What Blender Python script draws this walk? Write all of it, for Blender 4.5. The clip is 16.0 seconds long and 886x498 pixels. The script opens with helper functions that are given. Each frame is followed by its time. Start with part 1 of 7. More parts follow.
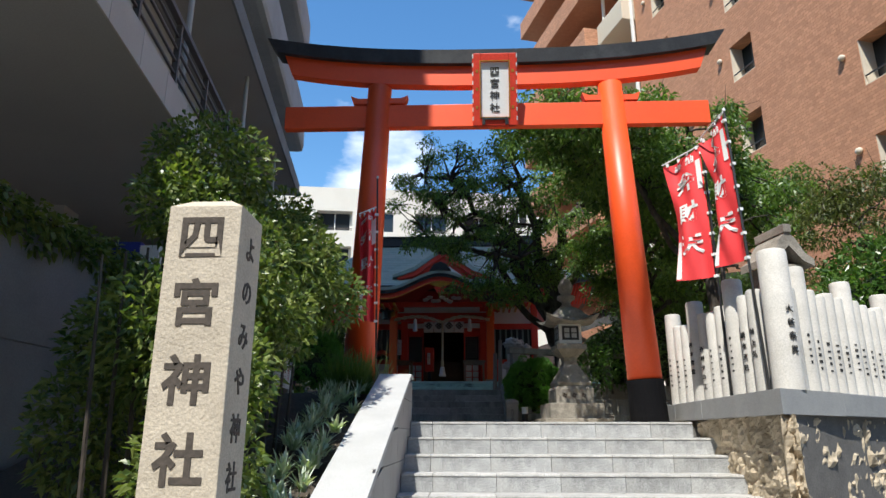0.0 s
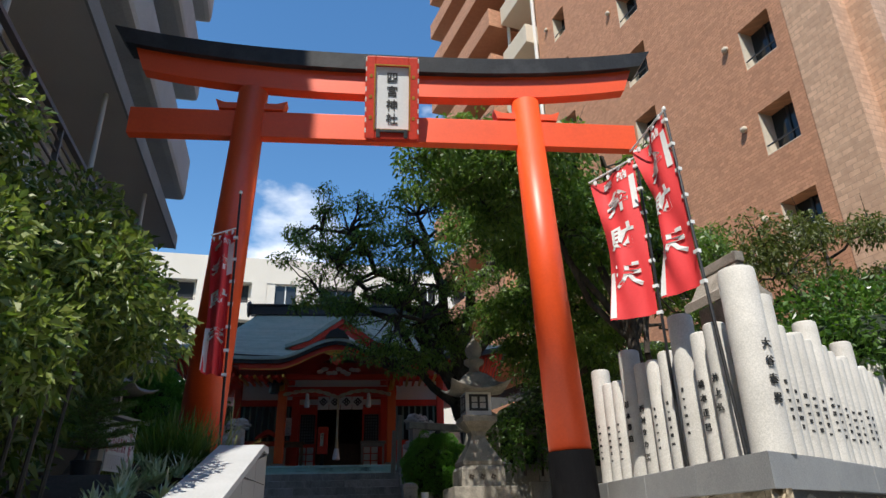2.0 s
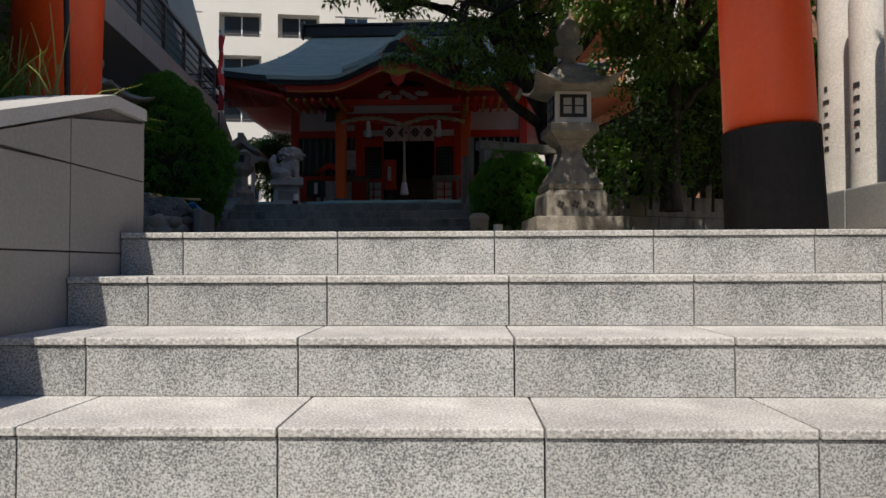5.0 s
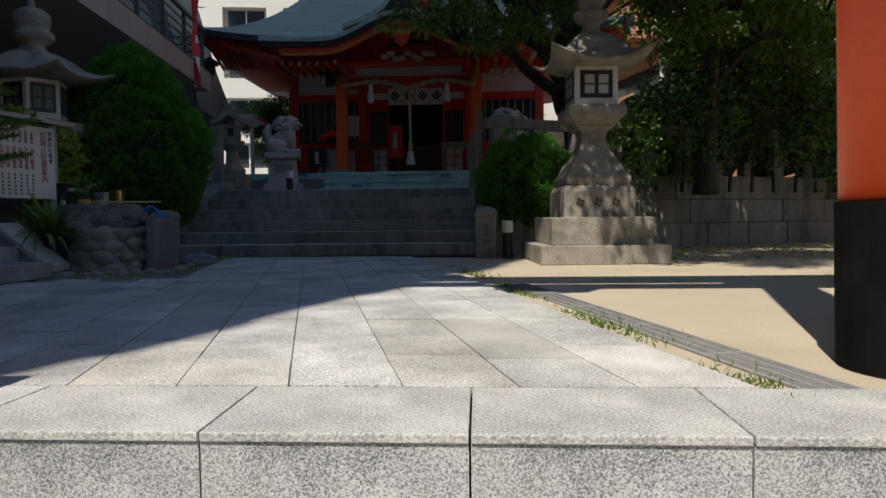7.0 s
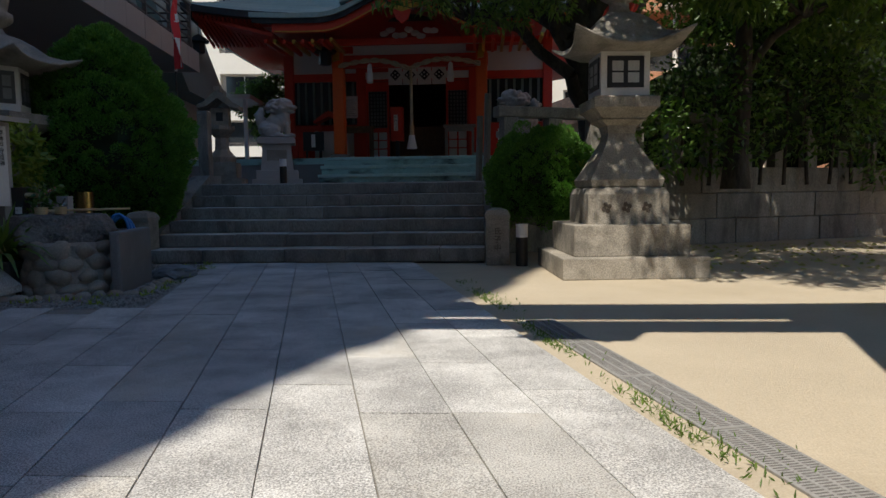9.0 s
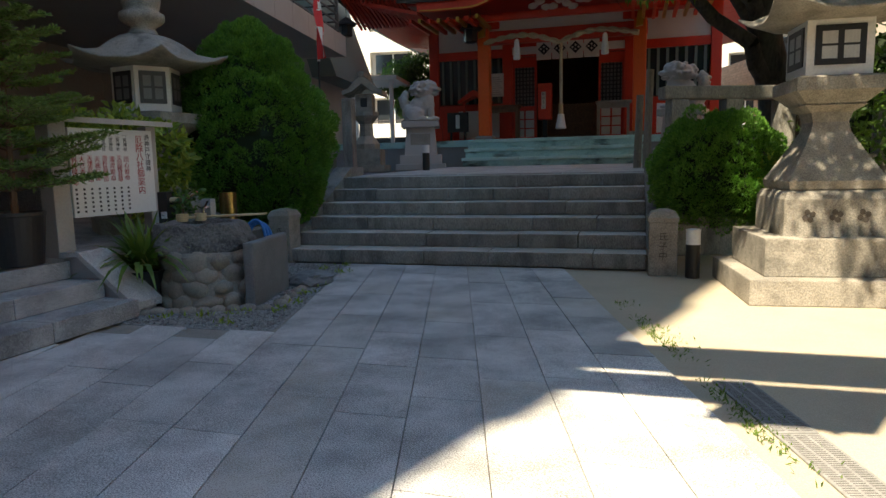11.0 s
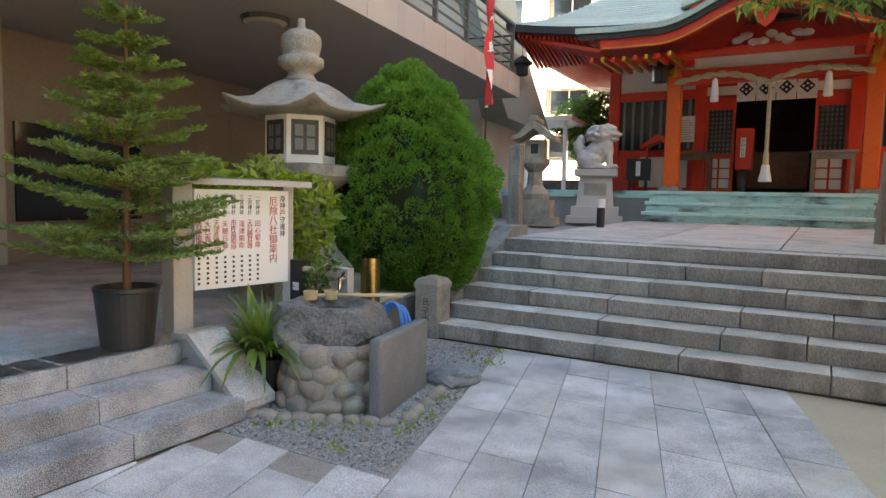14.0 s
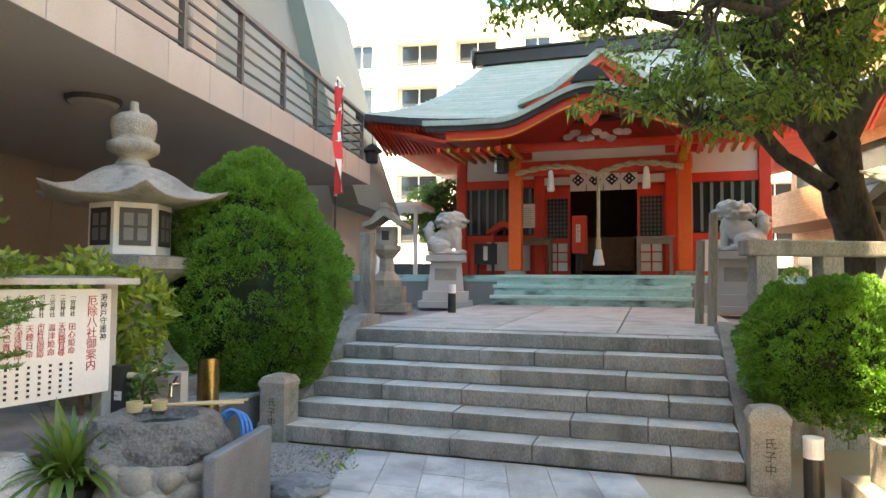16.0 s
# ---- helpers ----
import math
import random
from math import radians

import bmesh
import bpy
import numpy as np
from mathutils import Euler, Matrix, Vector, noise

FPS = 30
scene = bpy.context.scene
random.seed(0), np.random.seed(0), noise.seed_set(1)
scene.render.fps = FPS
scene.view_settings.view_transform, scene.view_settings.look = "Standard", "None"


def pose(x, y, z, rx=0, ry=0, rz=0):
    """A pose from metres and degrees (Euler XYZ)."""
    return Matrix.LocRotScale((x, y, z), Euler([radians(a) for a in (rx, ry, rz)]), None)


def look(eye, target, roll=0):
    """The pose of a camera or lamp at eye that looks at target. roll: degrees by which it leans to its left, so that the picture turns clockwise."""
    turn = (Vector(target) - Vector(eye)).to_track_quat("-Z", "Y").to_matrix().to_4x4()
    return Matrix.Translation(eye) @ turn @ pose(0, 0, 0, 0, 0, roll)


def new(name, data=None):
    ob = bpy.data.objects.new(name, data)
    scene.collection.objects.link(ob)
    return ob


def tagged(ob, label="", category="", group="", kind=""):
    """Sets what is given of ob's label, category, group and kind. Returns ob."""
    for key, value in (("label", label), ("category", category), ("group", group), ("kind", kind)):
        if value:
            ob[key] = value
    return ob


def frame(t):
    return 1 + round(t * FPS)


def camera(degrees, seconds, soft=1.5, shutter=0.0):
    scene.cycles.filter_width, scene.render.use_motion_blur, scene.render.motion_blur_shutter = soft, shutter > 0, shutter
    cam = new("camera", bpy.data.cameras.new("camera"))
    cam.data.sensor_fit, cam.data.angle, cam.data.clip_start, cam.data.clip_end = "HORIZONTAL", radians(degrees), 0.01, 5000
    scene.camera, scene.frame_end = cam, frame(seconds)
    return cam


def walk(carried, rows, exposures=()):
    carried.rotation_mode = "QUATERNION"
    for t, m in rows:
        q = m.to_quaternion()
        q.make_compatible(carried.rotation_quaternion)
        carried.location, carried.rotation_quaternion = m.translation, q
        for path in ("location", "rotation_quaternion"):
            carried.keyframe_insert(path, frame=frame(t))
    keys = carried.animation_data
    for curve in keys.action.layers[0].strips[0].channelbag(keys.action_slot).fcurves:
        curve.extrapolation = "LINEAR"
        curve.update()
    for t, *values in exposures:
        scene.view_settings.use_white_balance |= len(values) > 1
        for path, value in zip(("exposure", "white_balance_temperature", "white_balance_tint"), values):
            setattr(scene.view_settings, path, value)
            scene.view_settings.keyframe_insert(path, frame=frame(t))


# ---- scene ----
cam = camera(68.3, 16.0)
PATH = [
    (0, (-0.201, -7.522, -0.149), (-0.274, -5.6, 0.401), 0.1),
    (0.5, (-0.137, -7.119, -0.125), (-0.034, -5.255, 0.592), -1.5),
    (1, (-0.09, -6.729, -0.129), (0.058, -4.916, 0.702), -2.1),
    (1.5, (-0.057, -6.212, -0.08), (0.159, -4.4, 0.739), -2.6),
    (2, (0.063, -5.773, -0.133), (0.262, -3.943, 0.649), -1.4),
    (2.3, (0.096, -5.374, -0.17), (0.246, -3.449, 0.351), -1.0),
    (2.5, (0.154, -5.193, -0.18), (0.3, -3.23, 0.174), -0.8),
    (3, (0.262, -4.613, -0.226), (0.458, -2.626, -0.096), -0.9),
    (3.5, (0.372, -4.101, -0.222), (0.456, -2.106, -0.12), -0.6),
    (4, (0.453, -3.559, -0.211), (0.541, -1.561, -0.174), -0.2),
    (4.5, (0.523, -2.969, -0.194), (0.562, -0.97, -0.163), -0.2),
    (5, (0.479, -2.487, -0.133), (0.419, -0.488, -0.081), -0.2),
    (5.2, (0.483, -2.363, -0.041), (0.409, -0.366, 0.058), -0.3),
    (7.3, (0.631, -1.238, 0.482), (0.503, 0.754, 0.354), -0.6),
    (7.5, (0.585, -1.144, 0.489), (0.447, 0.847, 0.349), -0.6),
    (8, (0.562, -0.98, 0.66), (0.432, 1.009, 0.504), -0.7),
    (8.2, (0.548, -0.905, 0.667), (0.454, 1.086, 0.5), -0.3),
    (10.3, (0.483, -0.169, 0.952), (0.203, 1.803, 0.771), -1.7),
    (10.5, (0.462, -0.106, 0.954), (0.124, 1.853, 0.741), -1.6),
    (11, (0.398, 0.073, 1.019), (-0.148, 1.981, 0.765), -1.2),
    (11.5, (0.391, 0.187, 1.12), (-0.247, 2.061, 0.835), -1.2),
    (12, (0.432, 0.346, 1.227), (-0.27, 2.199, 0.956), -0.3),
    (12.5, (0.405, 0.482, 1.294), (-0.377, 2.3, 1.006), 0.8),
    (13, (0.222, 0.715, 1.299), (-0.676, 2.483, 1.039), 1.2),
    (13.5, (0.059, 0.955, 1.315), (-0.923, 2.689, 1.138), 1.7),
    (14, (-0.028, 1.162, 1.339), (-1.034, 2.883, 1.182), 1.3),
    (14.5, (-0.042, 1.26, 1.372), (-0.969, 3.028, 1.255), 1.6),
    (15, (-0.073, 1.279, 1.392), (-0.934, 3.084, 1.338), 1.2),
    (15.5, (-0.075, 1.294, 1.403), (-0.853, 3.137, 1.433), 0.5),
    (16, (-0.061, 1.298, 1.427), (-0.667, 3.201, 1.525), 0.4),
]
EXPOSURES = [(0, 0.52, 6350, 8), (2.0, 0.32, 6500, 9), (3, 0.2, 6650, 10), (5.2, -0.02, 6850, 12), (7.3, 0.08, 6750, 10), (8.2, 0.12, 6800, 10), (10.3, 0.65, 7300, 8), (11.0, 1.35, 8200, 7), (12.0, 2.05, 9800, 8), (13.0, 2.82, 10500, 11), (14.0, 3.15, 10700, 12), (15.0, 3.3, 10600, 10), (16.0, 3.4, 10500, 9)]
walk(cam, [(t, look(eye, target, roll)) for t, eye, target, roll in PATH], EXPOSURES)

# ---- light ----
SUN_EL = radians(58)
SUN_FROM = Vector((-0.335 * math.cos(SUN_EL), -0.942 * math.cos(SUN_EL), math.sin(SUN_EL)))
world = bpy.data.worlds.new("sky")
scene.world = world
world.use_nodes = True
wn = world.node_tree.nodes
sky = wn.new("ShaderNodeTexSky")
sky.sky_type = "NISHITA"
sky.sun_disc = False
sky.sun_elevation = SUN_EL
sky.sun_rotation = math.atan2(SUN_FROM.x, SUN_FROM.y)
sky.air_density, sky.dust_density, sky.ozone_density = 1.25, 0.15, 2.6
SKY_STRENGTH = 0.12
wn["Background"].inputs["Strength"].default_value = SKY_STRENGTH
# soft cumulus patches low in the sky
wl = world.node_tree.links
wtc = wn.new("ShaderNodeTexCoord")
wmap = wn.new("ShaderNodeMapping")
wmap.inputs["Scale"].default_value = (1.6, 1.6, 3.2)
wnoise = wn.new("ShaderNodeTexNoise")
wnoise.inputs["Scale"].default_value, wnoise.inputs["Detail"].default_value = 2.2, 7.0
wramp = wn.new("ShaderNodeValToRGB")
wramp.color_ramp.elements[0].position, wramp.color_ramp.elements[1].position = 0.6, 0.72
wmix = wn.new("ShaderNodeMixRGB")
wmix.inputs[2].default_value = (9.0, 9.2, 9.6, 1)
wl.new(wtc.outputs["Generated"], wmap.inputs[0])
wl.new(wmap.outputs[0], wnoise.inputs["Vector"])
wl.new(wnoise.outputs[0], wramp.inputs[0])
wl.new(wramp.outputs[0], wmix.inputs[0])
wsat = wn.new("ShaderNodeHueSaturation")
wsat.inputs["Saturation"].default_value, wsat.inputs["Value"].default_value = 1.24, 1.2
wl.new(sky.outputs[0], wsat.inputs["Color"])
wl.new(wsat.outputs[0], wmix.inputs[1])
wl.new(wmix.outputs[0], wn["Background"].inputs["Color"])
sun = new("sun", bpy.data.lights.new("sun", "SUN"))
sun.data.energy, sun.data.angle, sun.data.color = 5.0, radians(0.53), (1.0, 0.95, 0.87)
sun.rotation_mode = "QUATERNION"
sun.rotation_quaternion = (-SUN_FROM).to_track_quat("-Z", "Y")


# ---- materials ----
def surface(name, base, second=None, rough=0.7, metal=0.0, scale=6.0, grain=60.0, spread=0.5, bump=0.15, bump_scale=None, stain=None, stain_scale=1.2,
            stain_amount=0.55, per_piece=0.0, per_island=0.0, coords="Object", stretch=(1, 1, 1), alpha_spec=0.5, cell=False):
    """A two-scale procedural surface: broad mottling, fine grain, an optional stain and relief."""
    m = bpy.data.materials.new(name)
    m.use_nodes = True
    n, l = m.node_tree.nodes, m.node_tree.links
    b = n["Principled BSDF"]
    second = second or tuple(c * 0.75 for c in base)
    tc = n.new("ShaderNodeTexCoord")
    mp = n.new("ShaderNodeMapping")
    mp.inputs["Scale"].default_value = stretch
    l.new(tc.outputs[coords], mp.inputs[0])
    big, fine = n.new("ShaderNodeTexNoise"), n.new("ShaderNodeTexNoise")
    big.inputs["Scale"].default_value, big.inputs["Detail"].default_value, big.inputs["Roughness"].default_value = scale, 5, 0.6
    fine.inputs["Scale"].default_value, fine.inputs["Detail"].default_value = grain, 3
    for t in (big, fine):
        l.new(mp.outputs[0], t.inputs["Vector"])
    add = n.new("ShaderNodeMath")
    add.operation = "MULTIPLY_ADD"
    add.inputs[1].default_value = 0.6
    l.new(fine.outputs[0], add.inputs[0])
    half = n.new("ShaderNodeMath")
    half.operation = "MULTIPLY"
    half.inputs[1].default_value = 0.4
    l.new(big.outputs[0], half.inputs[0])
    l.new(half.outputs[0], add.inputs[2])
    ramp = n.new("ShaderNodeValToRGB")
    ramp.color_ramp.elements[0].position, ramp.color_ramp.elements[1].position = 0.5 - spread / 4, 0.5 + spread / 4
    ramp.color_ramp.elements[0].color, ramp.color_ramp.elements[1].color = (*second, 1), (*base, 1)
    l.new(add.outputs[0], ramp.inputs[0])
    colour = ramp.outputs[0]
    if stain:
        st = n.new("ShaderNodeTexNoise")
        st.inputs["Scale"].default_value, st.inputs["Detail"].default_value, st.inputs["Roughness"].default_value = stain_scale, 6, 0.65
        l.new(mp.outputs[0], st.inputs["Vector"])
        sr = n.new("ShaderNodeValToRGB")
        sr.color_ramp.elements[0].position, sr.color_ramp.elements[1].position = 0.5, 0.68
        l.new(st.outputs[0], sr.inputs[0])
        am = n.new("ShaderNodeMath")
        am.operation = "MULTIPLY"
        am.inputs[1].default_value = stain_amount
        l.new(sr.outputs[0], am.inputs[0])
        mx = n.new("ShaderNodeMixRGB")
        mx.inputs[2].default_value = (*stain, 1)
        l.new(am.outputs[0], mx.inputs[0])
        l.new(colour, mx.inputs[1])
        colour = mx.outputs[0]
    if per_piece or per_island:
        if per_piece:
            info = n.new("ShaderNodeObjectInfo").outputs["Random"]
        else:
            info = n.new("ShaderNodeNewGeometry").outputs["Random Per Island"]
        rg = n.new("ShaderNodeMapRange")
        amount = per_piece or per_island
        rg.inputs[3].default_value, rg.inputs[4].default_value = 1 - amount, 1 + amount
        l.new(info, rg.inputs[0])
        hs = n.new("ShaderNodeHueSaturation")
        l.new(rg.outputs[0], hs.inputs["Value"])
        l.new(colour, hs.inputs["Color"])
        colour = hs.outputs[0]
    l.new(colour, b.inputs["Base Color"])
    b.inputs["Roughness"].default_value, b.inputs["Metallic"].default_value = rough, metal
    b.inputs["Specular IOR Level"].default_value = alpha_spec
    if bump:
        bn = n.new("ShaderNodeBump")
        bn.inputs["Strength"].default_value = min(1, bump)
        bn.inputs["Distance"].default_value = 0.02
        if bump_scale:
            bt = n.new("ShaderNodeTexNoise")
            bt.inputs["Scale"].default_value, bt.inputs["Detail"].default_value = bump_scale, 8
            l.new(mp.outputs[0], bt.inputs["Vector"])
            l.new(bt.outputs[0], bn.inputs["Height"])
        else:
            l.new(add.outputs[0], bn.inputs["Height"])
        l.new(bn.outputs[0], b.inputs["Normal"])
    return m


def leafy(name, base, second, rough=0.45, through_light=0.35, var=0.35):
    """Leaves: colour varies leaf by leaf, and light passes through."""
    m = bpy.data.materials.new(name)
    m.use_nodes = True
    n, l = m.node_tree.nodes, m.node_tree.links
    b = n["Principled BSDF"]
    geo = n.new("ShaderNodeNewGeometry")
    ramp = n.new("ShaderNodeValToRGB")
    ramp.color_ramp.elements[0].color, ramp.color_ramp.elements[1].color = (*second, 1), (*base, 1)
    l.new(geo.outputs["Random Per Island"], ramp.inputs[0])
    l.new(ramp.outputs[0], b.inputs["Base Color"])
    b.inputs["Roughness"].default_value = rough
    tr = n.new("ShaderNodeBsdfTranslucent")
    br = n.new("ShaderNodeMixRGB")
    br.blend_type = "MULTIPLY"
    br.inputs[0].default_value = 1
    br.inputs[2].default_value = (1.3, 1.55, 0.55, 1)
    l.new(ramp.outputs[0], br.inputs[1])
    l.new(br.outputs[0], tr.inputs["Color"])
    mix = n.new("ShaderNodeMixShader")
    mix.inputs[0].default_value = through_light
    l.new(b.outputs[0], mix.inputs[1])
    l.new(tr.outputs[0], mix.inputs[2])
    l.new(mix.outputs[0], n["Material Output"].inputs["Surface"])
    return m


def tiled(name, base, second, joint, width, height, rough=0.75, gap=0.012):
    """Small facing tiles over a tall wall, laid in courses."""
    m = surface(name, base, second, rough, scale=0.7, grain=6, spread=0.7, bump=0.0)
    n, l = m.node_tree.nodes, m.node_tree.links
    b = n["Principled BSDF"]
    tc = n.new("ShaderNodeTexCoord")
    sep, com = n.new("ShaderNodeSeparateXYZ"), n.new("ShaderNodeCombineXYZ")
    ad = n.new("ShaderNodeMath")
    l.new(tc.outputs["Object"], sep.inputs[0])
    l.new(sep.outputs[0], ad.inputs[0])
    l.new(sep.outputs[1], ad.inputs[1])
    l.new(ad.outputs[0], com.inputs[0])
    l.new(sep.outputs[2], com.inputs[1])
    br = n.new("ShaderNodeTexBrick")
    br.inputs["Scale"].default_value, br.inputs["Brick Width"].default_value, br.inputs["Row Height"].default_value, br.inputs["Mortar Size"].default_value = 1.0, width, height, gap
    br.inputs["Color1"].default_value, br.inputs["Color2"].default_value, br.inputs["Mortar"].default_value = (1.12, 1.11, 1.1, 1), (0.86, 0.85, 0.84, 1), (*joint, 1)
    l.new(com.outputs[0], br.inputs["Vector"])
    mul = n.new("ShaderNodeMixRGB")
    mul.blend_type = "MULTIPLY"
    mul.inputs[0].default_value = 1
    old = b.inputs["Base Color"].links[0].from_socket
    l.new(old, mul.inputs[1])
    l.new(br.outputs["Color"], mul.inputs[2])
    l.new(mul.outputs[0], b.inputs["Base Color"])
    bn = n.new("ShaderNodeBump")
    bn.inputs["Strength"].default_value, bn.inputs["Distance"].default_value, bn.invert = 0.6, 0.02, True
    l.new(br.outputs["Fac"], bn.inputs["Height"])
    l.new(bn.outputs[0], b.inputs["Normal"])
    return m


